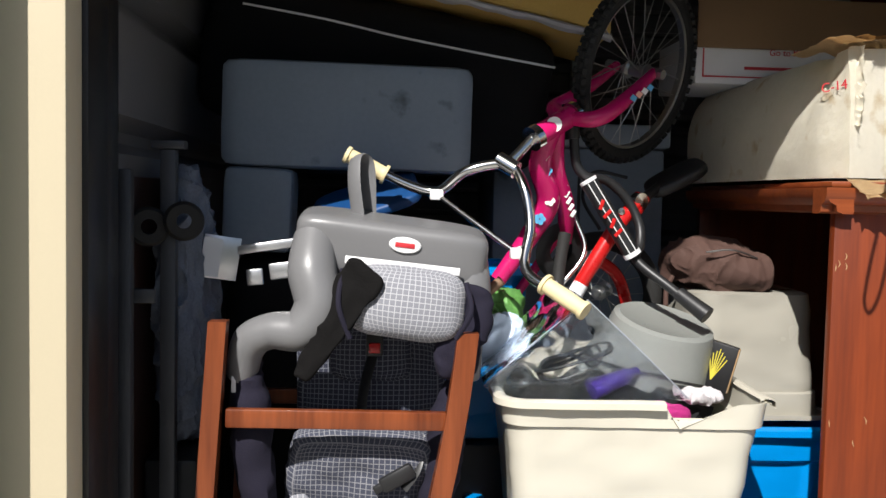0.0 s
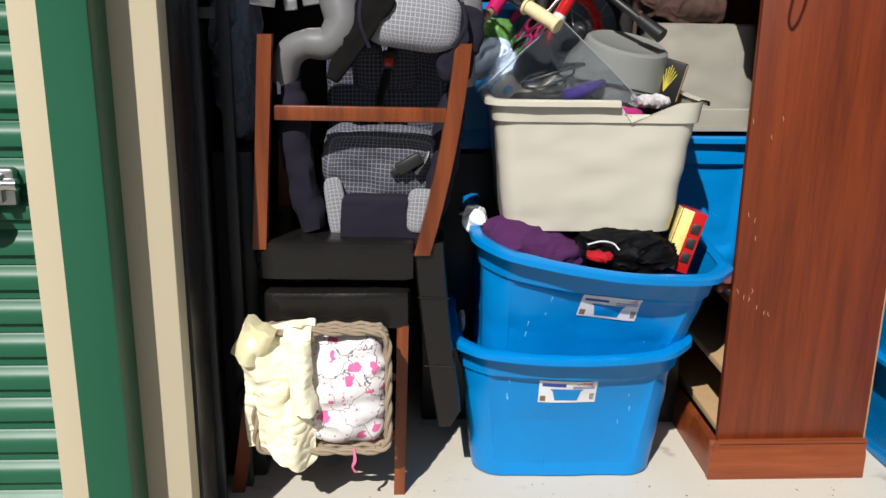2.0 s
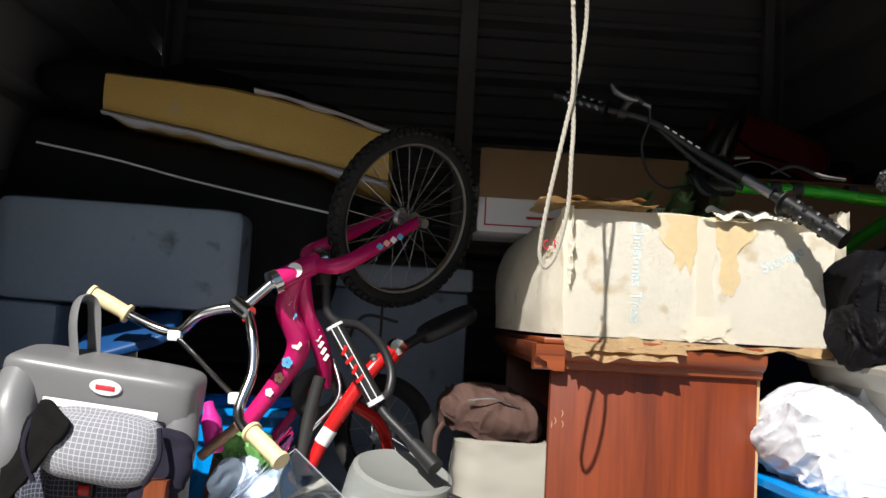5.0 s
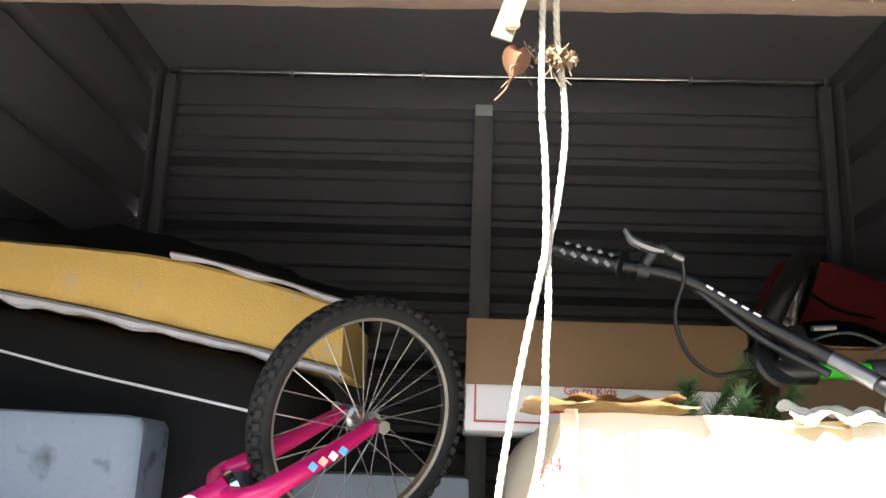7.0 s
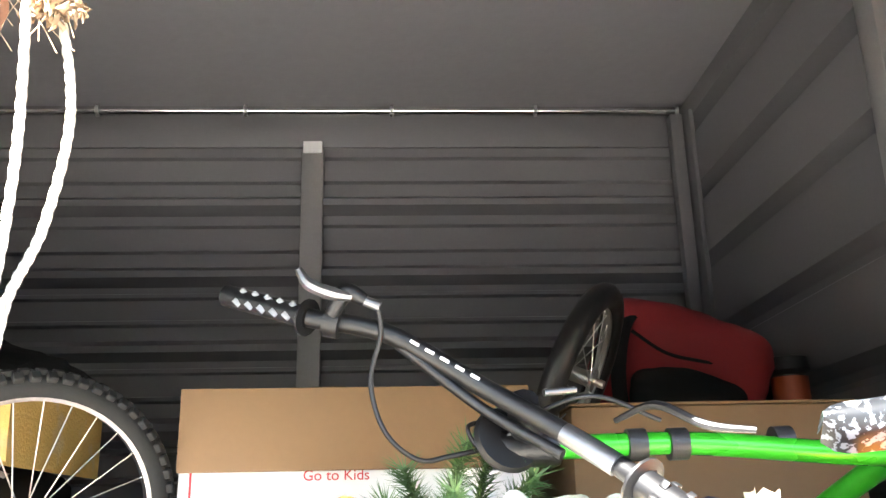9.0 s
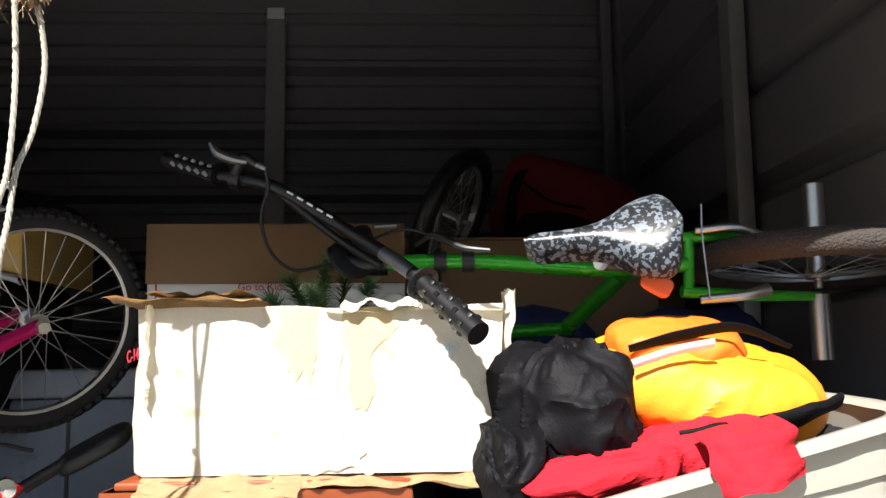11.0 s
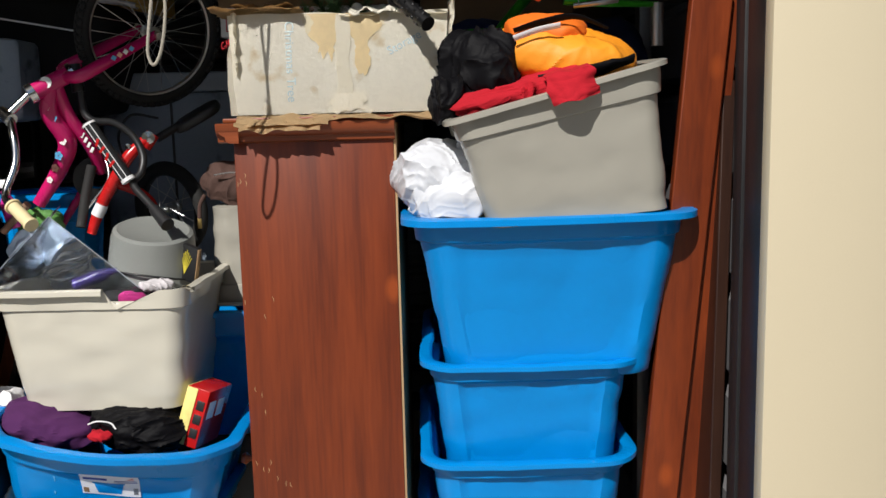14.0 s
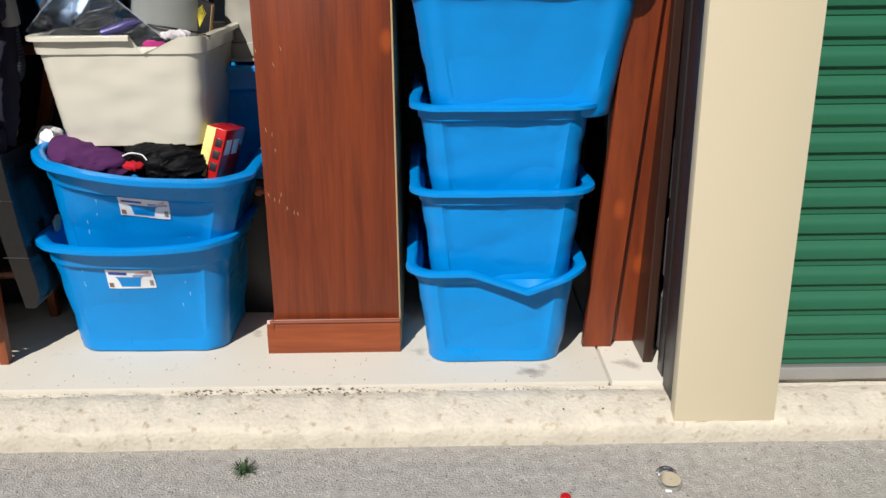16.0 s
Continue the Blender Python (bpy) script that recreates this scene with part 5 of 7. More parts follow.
part("leg", post4((-0.335, 1.59, 0.67), (-0.302, 1.585, 1.167), 0.032, 0.034), CHAIRWOOD, upper)
part("leg", post4((0.050, 1.59, 0.655), (0.142, 1.595, 1.150), 0.038, 0.036, -0.012), CHAIRWOOD, upper)
part("leg", post4((-0.325, 1.97, 0.67), (-0.31, 1.985, 1.10), 0.032, 0.034), CHAIRWOOD, upper)
part("leg", post4((0.06, 1.97, 0.655), (0.185, 1.96, 1.15), 0.038, 0.036, -0.012), CHAIRWOOD, upper)
part("stretcher", block(-0.30, 0.095, 1.582, 1.60, 0.972, 1.006, 0.003), CHAIRWOOD, upper).matrix_basis = pose(0, 0, 0, 0, 0.6, 0)
part("stretcher", block(-0.30, 0.10, 1.965, 1.985, 0.93, 0.962, 0.003), CHAIRWOOD, upper)
seat = cushion(0.385, 0.42, 0.100, 0.02, 14, 0.0015, 3, 22.0)
part("seat", seat, LEATHER, upper, "black leatherette seat").matrix_basis = pose(-0.157, 1.785, 0.638, 0, 0.5, 0)
bm = bmesh.new()
rows = []
for k in range(13):
    t = k / 12
    z = 0.682 - 0.485 * t
    x = 0.030 + 0.035 * t + 0.03 * t * t
    w = 0.075 - 0.008 * t
    q = 0.5 * (1 - (1 - min(1, (1 - t) * 8)) ** 2) + 0.5
    rows.append([bm.verts.new((x + a * w * (q if t > 0.9 else 1), 1.585 + b * 0.39, z)) for a, b in ((0, 0.02), (0.06, 0), (0.94, 0), (1, 0.02), (1, 1), (0, 1))])
for a, b in zip(rows, rows[1:]):
    for j in range(6):
        bm.faces.new((a[j], a[(j + 1) % 6], b[(j + 1) % 6], b[j]))
bm.faces.new(rows[0][::-1])
bm.faces.new(rows[-1])
part("backrest", bm, LEATHER, upper, "padded black leatherette back")
for z, x in ((0.545, 0.045), (0.365, 0.062)):
    part("seam", tube([(x - 0.004, 1.583, z), (x + 0.074, 1.583, z - 0.003)], 0.0022, 6, smooth=False), LEATHER, upper)
lower = thing("dining_chair", "dining chair, black leatherette seat, holding an upturned chair", "chair", CH)
part("seat", cushion(0.375, 0.42, 0.105, 0.03, 14, 0.0015, 5, 14.0), LEATHER, lower, "black leatherette seat").matrix_basis = pose(-0.162, 1.785, 0.512)
part("leg", post4((-0.005, 1.605, 0.0), (0.005, 1.60, 0.47), 0.028, 0.03), CHAIRWOOD, lower)
part("leg", post4((-0.425, 1.625, 0.0), (-0.345, 1.60, 0.47), 0.032, 0.03), CHAIRWOOD, lower)
part("leg", post4((0.0, 1.99, 0.0), (0.0, 1.96, 0.47), 0.028, 0.03), CHAIRWOOD, lower)
part("leg", post4((-0.40, 1.99, 0.0), (-0.335, 1.96, 0.47), 0.028, 0.03), CHAIRWOOD, lower)
part("stretcher", block(-0.395, -0.015, 1.608, 1.628, 0.150, 0.178, 0.003), CHAIRWOOD, lower)
part("stretcher", block(-0.395, -0.015, 1.968, 1.985, 0.150, 0.178, 0.003), CHAIRWOOD, lower)

# ---- basket and towels ----
WICKER = material("grey_brown_wicker", (0.30, 0.235, 0.165), 0.8, vary=0.3, scale=40, grain=200, bump=0.5)
basket = thing("wicker_basket", "grey-brown wicker basket lying on its side on the chair rail", "basket")
cx, cz, bw, bh = -0.19, 0.335, 0.315, 0.305
for k in range(14):
    y = 1.500 + 0.017 * k
    pts = []
    for i, (x, z, nx, nz) in enumerate(ring_points(bw, bh, 0.03, 8, 3)):
        s = 0.0035 * (1 if (i + k) % 2 else -1)
        g = 1 - 0.008 * k
        pts.append((cx + x * g + nx * s, y, cz + z * g + nz * s))
    part("strand", tube(pts + [pts[0]], 0.0062, 6, n=2), WICKER, basket)
for ph in (0, math.pi):
    pts = []
    base = ring_points(bw + 0.006, bh + 0.006, 0.035, 16, 5)
    for i, (x, z, nx, nz) in enumerate(base):
        a = i * 0.9 + ph
        pts.append((cx + x + nx * 0.0045 * math.cos(a), 1.492 + 0.0045 * math.sin(a), cz + z + nz * 0.0045 * math.cos(a)))
    part("rim", tube(pts + [pts[0]], 0.0047, 7, n=3), WICKER, basket, "braided wicker rim")
part("base", block(cx - 0.135, cx + 0.135, 1.735, 1.75, cz - 0.13, cz + 0.13, 0.01), WICKER, basket)
YELLOW = material("pale_yellow_towelling", (0.97, 0.91, 0.66), 0.95, vary=0.05, scale=10, grain=500, bump=0.1, depth=0.002, spec=0.2)


def drape(w, h, seed, fold=0.016, nx=44, nz=60, bottom=0.0, thick=0.004, lean=0.0, side=0.0):
    """Hanging cloth with vertical folds; x along its width, z down from the top."""
    bm = bmesh.new()
    vs = {}
    for i in range(nx + 1):
        for j in range(nz + 1):
            u, v = i / nx, j / nz
            q = Vector((u * 1.5 + seed, v * 1.0, seed))
            f = 1.4 * noise.noise(q) + 0.5 * (1 - 2.2 * abs(noise.noise(q * 1.6 + Vector((3, 1, 0)))))
            g = noise.noise(q * 3.2)
            x = (u - 0.5) * w * (1 - side * v) + 0.012 * noise.noise(Vector((u * 2, v * 3, seed + 4))) + lean * v
            z = -v * h * (1 + bottom * noise.noise(Vector((u * 1.8, seed, 1)))) + 0.008 * noise.noise(Vector((u * 3, seed, 0)))
            y = fold * (f * 1.2 + 0.18 * g) - 0.03 * math.sin(math.pi * u) * (0.3 + v)
            if v < 0.08:
                y += (0.08 - v) * 0.5
            vs[i, j] = bm.verts.new((x, y, z))
    for i in range(nx):
        for j in range(nz):
            bm.faces.new((vs[i, j], vs[i + 1, j], vs[i + 1, j + 1], vs[i, j + 1]))
    bmesh.ops.solidify(bm, geom=bm.faces[:], thickness=thick)
    return bm


towel = thing("towel", "pale yellow towel draped over the wicker basket", "towel", m=pose(-0.288, 1.482, 0.50))
part("cloth", crumple(drape(0.165, 0.32, 5.2, 0.030, bottom=0.22), 0.0065, 20, 6.0), YELLOW, towel)
part("fold", crumple(drape(0.060, 0.20, 7.7, 0.010, 20, 30), 0.003, 26, 1.0), YELLOW, towel).matrix_basis = pose(0.045, -0.018, 0.0, 0, -4, 0)
part("fold", drape(0.075, 0.09, 4.1, 0.014, 20, 24), YELLOW, towel).matrix_basis = pose(-0.035, -0.02, 0.018, 0, 24, 0)
PRINT = material("white_pink_print_cloth", (0.78, 0.75, 0.76), 0.95, vary=0.05, scale=10, grain=400, bump=0.5, depth=0.002, spec=0.2)
nt = PRINT.node_tree
old = nt.nodes["Principled BSDF"].inputs["Base Color"].links[0].from_socket
co = nt.nodes.new("ShaderNodeTexCoord")
wob = nt.nodes.new("ShaderNodeTexNoise")
wob.inputs["Scale"].default_value = 45
addv = nt.nodes.new("ShaderNodeMixRGB")
addv.blend_type, addv.inputs[0].default_value = "ADD", 0.035
nt.links.new(co.outputs["Object"], wob.inputs["Vector"])
nt.links.new(co.outputs["Object"], addv.inputs[1])
nt.links.new(wob.outputs["Color"], addv.inputs[2])
for sc, lo, hi, col in ((15, 0.0, 1.0, (0.16, 0.14, 0.16, 1)), (24, 0.29, 0.31, (0.74, 0.16, 0.36, 1)), (55, 0.13, 0.16, (0.50, 0.08, 0.22, 1))):
    v = nt.nodes.new("ShaderNodeTexVoronoi")
    v.inputs["Scale"].default_value = sc
    if hi > 0.9:
        v.feature = "DISTANCE_TO_EDGE"
    nt.links.new(addv.outputs[0], v.inputs["Vector"])
    r = nt.nodes.new("ShaderNodeValToRGB")
    r.color_ramp.elements[0].position, r.color_ramp.elements[0].color = (lo, (1, 1, 1, 1)) if hi < 0.9 else (0.010, (1, 1, 1, 1))
    r.color_ramp.elements[1].position, r.color_ramp.elements[1].color = (hi, (0, 0, 0, 1)) if hi < 0.9 else (0.018, (0, 0, 0, 1))
    nt.links.new(v.outputs["Distance"], r.inputs[0])
    mx = nt.nodes.new("ShaderNodeMix")
    mx.data_type = "RGBA"
    mx.inputs[7].default_value = col
    nt.links.new(r.outputs[0], mx.inputs[0])
    nt.links.new(old, mx.inputs[6])
    old = mx.outputs[2]
nt.links.new(old, nt.nodes["Principled BSDF"].inputs["Base Color"])
bm = crumple(cushion(0.205, 0.17, 0.280, 0.35, 26, 0.004, 4, 4.0), 0.011, 14, 2.0)
solo("blanket", bm, PRINT, "white blanket with pink printed shapes, stuffed in the basket", "blanket", m=pose(-0.135, 1.560, 0.335))
ribbon = bmesh.new()
tube([(-0.115, 1.487, 0.19), (-0.112, 1.478, 0.165), (-0.118, 1.48, 0.145), (-0.112, 1.482, 0.13)], [0.005, 0.006, 0.004, 0.007], 6, ribbon, flat=0.3)
solo("ribbon", ribbon, material("pink_ribbon", (0.75, 0.16, 0.32), 0.7, vary=0.1), "pink ribbon hanging from the basket rim", "ribbon")

# ---- child's car seat ----
cs = thing("car_seat", "grey and navy plaid child car seat, upside down on a chair", "car seat")
part("shell", cushion(0.360, 0.15, 0.108, 0.03, 14, 0.001, 1, 7.0), SHELL, cs, "grey moulded plastic shell").matrix_basis = pose(0.002, 1.70, 1.298, 8, 6.5, 0)
part("shell_arm", tube([(-0.140, 1.66, 1.315), (-0.142, 1.625, 1.255), (-0.130, 1.610, 1.195), (-0.160, 1.605, 1.150), (-0.215, 1.615, 1.145), (-0.255, 1.63, 1.120), (-0.272, 1.65, 1.055)], [0.040, 0.045, 0.044, 0.038, 0.033, 0.034, 0.028], 18), SHELL, cs)
part("shell_arm", tube([(0.145, 1.68, 1.275), (0.155, 1.665, 1.21), (0.150, 1.67, 1.14), (0.15, 1.69, 1.05)], [0.04, 0.036, 0.03, 0.026], 16), SHELL, cs)
part("belt_loop", tube([(-0.062, 1.70, 1.345), (-0.072, 1.70, 1.42), (-0.070, 1.72, 1.465), (-0.05, 1.74, 1.455), (-0.045, 1.75, 1.36)], 0.018, 8, flat=0.25), SHELL, cs)
part("trim_strip", block(-0.105, 0.105, -0.002, 0.002, -0.007, 0.007, 0.001), WHITE, cs, "white plastic strip").matrix_basis = pose(0.022, 1.612, 1.268, 0, 5.5, 0)
oval = lathe([(0, -0.002), (0.024, -0.002), (0.026, 0.0), (0.024, 0.002), (0, 0.002)], 28, axis="y")[0]
lb = part("badge", moved(oval, Matrix.Diagonal((1.15, 1, 0.58, 1))), WHITE, cs, "white oval badge")
lb.matrix_basis = pose(0.026, 1.620, 1.305, 10, 6, 0)
part("lettering", block(-0.018, 0.018, -0.0035, -0.001, -0.0045, 0.0045, 0.001), INK_RED, lb, "red lettering bar")
part("head_pad", cushion(0.215, 0.10, 0.135, 0.35, 14, 0.003, 4, 3.6), PLAID_LIGHT, cs, "pale grey plaid padded roll").matrix_basis = pose(0.030, 1.618, 1.200, -8, 6, 0)
part("piping", tube([(-0.085, 1.59, 1.262), (-0.09, 1.565, 1.20), (-0.07, 1.57, 1.14)], 0.005, 8), NAVY, cs)
part("piping", tube([(0.137, 1.59, 1.24), (0.145, 1.57, 1.19), (0.12, 1.58, 1.14)], 0.005, 8), NAVY, cs)
MESHCLOTH = material("black_mesh_cloth", (0.005, 0.0046, 0.0046), 0.9, vary=0.4, scale=20, grain=220, bump=0.5, spec=0.15)
flap = crumple(cushion(0.085, 0.016, 0.23, 0.3, 16, 0.002, 6, 6.0), 0.005, 22, 3.0)
for v in flap.verts:
    v.co.x = v.co.x * (0.42 + 0.58 * (v.co.z / 0.23 + 0.5)) - 0.012 * (0.5 - v.co.z / 0.23)
part("wing_flap", flap, MESHCLOTH, cs, "black mesh flap").matrix_basis = pose(-0.092, 1.575, 1.165, -10, 26, -20)
part("wing_flap", crumple(cushion(0.085, 0.04, 0.17, 0.2, 14, 0.004, 8, 3.5), 0.006, 20, 1.0), NAVY, cs, "navy fabric flap").matrix_basis = pose(0.135, 1.625, 1.145, 0, 14, 15)
part("back_pad", cushion(0.30, 0.07, 0.30, 0.25, 14, 0.004, 9, 5.0), PLAID_DARK, cs, "dark navy plaid padding").matrix_basis = pose(-0.035, 1.80, 1.00, 8, 0, 0)
part("back_pad", cushion(0.17, 0.06, 0.12, 0.25, 10, 0.004, 5, 4.0), PLAID_DARK, cs, "dark navy plaid padding").matrix_basis = pose(-0.035, 1.765, 1.085, 10, 0, 0)
# lower padding: sunlight is put into the colour, a paler copy of the navy plaid
part("seat_pad", crumple(cushion(0.285, 0.09, 0.27, 0.3, 22, 0.006, 12, 5.0), 0.006, 15, 4.0), plaid("sunlit_plaid_cloth", (0.060, 0.065, 0.090), (0.24, 0.24, 0.26), 0.011), cs, "plaid seat padding, coloured paler as if sunlit").matrix_basis = pose(-0.052, 1.722, 0.815, 14, 3, 0)
part("seat_front", crumple(cushion(0.195, 0.045, 0.165, 0.15, 14, 0.002, 15, 8.0), 0.002, 14, 5.0), NAVY, cs, "navy fabric front edge").matrix_basis = pose(-0.050, 1.648, 0.705, 4, 2, 0)
part("knee_patch", cushion(0.050, 0.016, 0.16, 0.3, 8, 0.002, 7, 4.0), PLAID_LIGHT, cs, "pale grey plaid patch").matrix_basis = pose(-0.158, 1.672, 0.745, 0, -8, 0)
part("side_panel", cushion(0.05, 0.05, 0.13, 0.2, 8, 0.003, 3, 5.0), NAVY, cs).matrix_basis = pose(0.062, 1.650, 0.690, 0, 8, 0)
part("knee_patch", cushion(0.075, 0.016, 0.11, 0.3, 8, 0.002, 3, 4.0), PLAID_LIGHT, cs, "pale grey plaid patch").matrix_basis = pose(0.052, 1.628, 0.752, 0, 4, 0)
part("bolster", crumple(tube([(-0.262, 1.66, 1.085), (-0.255, 1.65, 1.00), (-0.245, 1.66, 0.86), (-0.215, 1.68, 0.70)], [0.022, 0.036, 0.036, 0.03], 14), 0.007, 24, 2.0), NAVY, cs, "navy fabric side bolster")
part("bolster", crumple(tube([(0.135, 1.70, 1.05), (0.115, 1.69, 0.95), (0.10, 1.69, 0.84), (0.075, 1.69, 0.70)], [0.022, 0.034, 0.034, 0.028], 14), 0.007, 24, 2.0), NAVY, cs, "navy fabric side bolster")
part("tag", block(-0.286, -0.278, 1.622, 1.626, 1.03, 1.06, 0.001), WHITE, cs, "white sewn tag")
part("buckle", block(-0.016, 0.016, -0.010, 0.010, -0.022, 0.022, 0.004), BLACK, cs).matrix_basis = pose(-0.028, 1.722, 1.105)
part("buckle_button", block(-0.011, 0.011, -0.006, 0.002, -0.010, 0.010, 0.002), RED, cs, "red release button").matrix_basis = pose(-0.028, 1.712, 1.100)
part("strap", tube([(-0.03, 1.73, 1.09), (-0.05, 1.72, 1.0), (-0.05, 1.70, 0.90)], 0.014, 8, flat=0.2), BLACK, cs)
part("strap", tube([(-0.095, 1.72, 0.96), (-0.10, 1.685, 0.92), (-0.095, 1.68, 0.885)], 0.018, 8, flat=0.25), NAVY, cs)
part("strap", tube([(0.06, 1.70, 0.93), (0.055, 1.67, 0.88), (0.03, 1.665, 0.84)], 0.016, 8, flat=0.25), BLACK, cs)
clip = part("chest_clip", block(-0.035, 0.035, -0.008, 0.008, -0.016, 0.016, 0.007), BLACK, cs, "black harness clip")
clip.matrix_basis = pose(0.020, 1.655, 0.862, 0, -30, 0)
part("clip_prong", block(-0.05, -0.02, -0.006, 0.006, -0.008, 0.008, 0.003), BLACK, clip)
part("slot", block(-0.02, 0.02, -0.003, 0.003, -0.003, 0.003, 0.002), BLACK, cs).matrix_basis = pose(-0.08, 1.672, 0.775)
STEEL = material("bright_sheet_steel", (0.72, 0.73, 0.75), 0.3, 0.9, vary=0.06, scale=6, grain=90, bump=0.05)
br = thing("metal_bracket", "bright folded sheet-steel bracket with a printed sheet", "bracket")
part("plate", block(-0.035, 0.035, -0.002, 0.002, -0.042, 0.042, 0.001), STEEL, br).matrix_basis = pose(-0.330, 1.745, 1.268, 0, 8, 12)
part("paper", block(-0.018, 0.018, -0.0035, -0.0022, -0.04, 0.035, 0), LABEL_WHITE, br, "printed paper label").matrix_basis = pose(-0.347, 1.742, 1.272, 0, 8, 12)
part("arm", block(-0.065, 0.065, -0.006, 0.006, -0.009, 0.009, 0.003), STEEL, br).matrix_basis = pose(-0.235, 1.755, 1.292, 0, -9, 0)
part("tab", block(-0.016, 0.016, -0.004, 0.004, -0.016, 0.016, 0.003), STEEL, br).matrix_basis = pose(-0.262, 1.735, 1.232, 0, -6, 0)
part("tab_bar", block(-0.03, 0.03, -0.004, 0.004, -0.016, 0.016, 0.003), STEEL, br).matrix_basis = pose(-0.205, 1.74, 1.246, 0, -8, 0)


# ---- rope at the door ----
ROPE = material("white_braided_rope", (0.36, 0.33, 0.27), 0.9, vary=0.15, scale=60, grain=300, bump=0.6)
rope = thing("rope", "looped white braided pull rope hanging from the door rail", "rope")
line = [(0.803, 1.288, 2.10), (0.804, 1.312, 2.055), (0.805, 1.325, 1.98), (0.809, 1.32, 1.91), (0.809, 1.312, 1.83), (0.802, 1.308, 1.79), (0.788, 1.30, 1.72), (0.777, 1.30, 1.66), (0.768, 1.30, 1.60), (0.767, 1.30, 1.57), (0.776, 1.30, 1.552), (0.790, 1.30, 1.57), (0.801, 1.30, 1.61), (0.808, 1.30, 1.66), (0.809, 1.302, 1.72), (0.812, 1.312, 1.77), (0.813, 1.325, 1.83), (0.823, 1.34, 1.88), (0.831, 1.345, 1.95), (0.829, 1.338, 2.0), (0.820, 1.318, 2.055), (0.816, 1.288, 2.10)]
pts = spline(line, 14)
for ph in range(3):
    strand = []
    for i, p in enumerate(pts):
        d = (pts[min(i + 1, len(pts) - 1)] - pts[max(i - 1, 0)]).normalized()
        u = d.cross(Vector((0, 1, 0))).normalized()
        a = i * 0.85 + ph * 2.094
        strand.append(p + (u * math.cos(a) + Vector((0, 1, 0)) * math.sin(a)) * 0.0016)
    part("strand", tube(strand, 0.0021, 6, smooth=False), ROPE, rope)
for z, x in ((1.975, 0.806), (1.812, 0.808)):
    part("fray", heap(0.006, 0.006, 0.008, 0.002, 60, z, 3, 0.001), ROPE, rope, "frayed knot").matrix_basis = pose(x, 1.322, z)
LEAF = material("dead_brown_leaf", (0.27, 0.125, 0.065), 0.8, vary=0.25, scale=40, grain=150, bump=0.3)
leaf = thing("dead_leaf", "curled dead brown leaf caught in cobwebs on the rope", "leaf", m=pose(0.780, 1.328, 2.046, 80, 12, 8) @ Matrix.Scale(0.95, 4))
bm = bmesh.new()
rows = []
for i in range(9):
    u = i / 8
    w = 0.015 * math.sin(math.pi * min(1, u * 1.05 + 0.05)) ** 0.7 + 0.0008
    rows.append([bm.verts.new((w * (j / 4 - 1), -u * 0.045, 0.006 * (j / 4 - 1) ** 2 + 0.004 * math.sin(u * 5))) for j in range(9)])
for a, b in zip(rows, rows[1:]):
    for j in range(8):
        bm.faces.new((a[j], a[j + 1], b[j + 1], b[j]))
bmesh.ops.solidify(bm, geom=bm.faces[:], thickness=0.0006)
part("blade", bm, LEAF, leaf)
part("stalk", tube([(0, -0.043, 0.0), (-0.004, -0.06, 0.002), (-0.012, -0.075, 0.0)], 0.0008, 5), LEAF, leaf)
web = thing("cobweb", "dusty cobweb with leaf scraps on the door rail", "cobweb")
LITTER = material("leaf_litter", (0.42, 0.30, 0.19), 0.9, vary=0.35, scale=60)
for k in range(7):
    part("scrap", torn_flap(-0.008, 0.008, -0.006, 0.006, 0, 0.003, k, 0.0006), LITTER, web, "crumpled leaf scrap").matrix_basis = pose(0.820 + random.uniform(-0.012, 0.016), 1.325, 2.040 + random.uniform(-0.02, 0.015), random.uniform(40, 120), random.uniform(-40, 40), random.uniform(-40, 40))
part("paper_tab", block(-0.011, 0.011, -0.002, 0.002, -0.03, 0.03, 0.001), material("ivory_tab", (0.15, 0.135, 0.085), 0.7, vary=0.2), web).matrix_basis = pose(0.770, 1.280, 2.060, 0, 18, 0)
part("paper_tab", heap(0.014, 0.006, 0.009, 0.002, 60, 6, 3, 0.001), LITTER, web).matrix_basis = pose(0.772, 1.275, 2.046)
for k in range(14):
    a = Vector((0.81 + random.uniform(-0.03, 0.03), 1.322, 2.045 + random.uniform(-0.02, 0.01)))
    b = a + Vector((random.uniform(-0.02, 0.02), random.uniform(-0.006, 0.006), random.uniform(-0.035, -0.005)))
    part("thread", tube([a, (a + b) / 2 + Vector((random.uniform(-0.012, 0.012), 0, 0.004)), b], 0.0003, 4, n=6), LITTER, web)

# ---- jackets, bag and clothes ----
NYLON = material("black_nylon", (0.0040, 0.0038, 0.0048), 0.6, vary=0.2, scale=10, grain=250, bump=0.3, spec=0.10)
ORANGE = material("amber_orange_nylon", (0.86, 0.30, 0.012), 0.6, vary=0.08, scale=9, grain=250, bump=0.2)
REDCLOTH = material("red_fleece", (0.42, 0.012, 0.022), 0.95, vary=0.15, scale=12, grain=350, bump=0.5, spec=0.2)
jk = thing("jacket", "crumpled black and orange jacket heaped in the grey tote", "jacket")
part("sleeve", heap(0.205, 0.25, 0.19, 0.024, 9, 2, 6, 0.001, 1.6), NYLON, jk, "crumpled black nylon sleeve").matrix_basis = pose(1.487, 1.585, 1.535, 0, 8, 0)
part("sleeve", heap(0.15, 0.17, 0.13, 0.018, 10, 9, 6, 0.001, 1.6), NYLON, jk, "crumpled black nylon sleeve").matrix_basis = pose(1.412, 1.53, 1.475, 0, 0, 0)
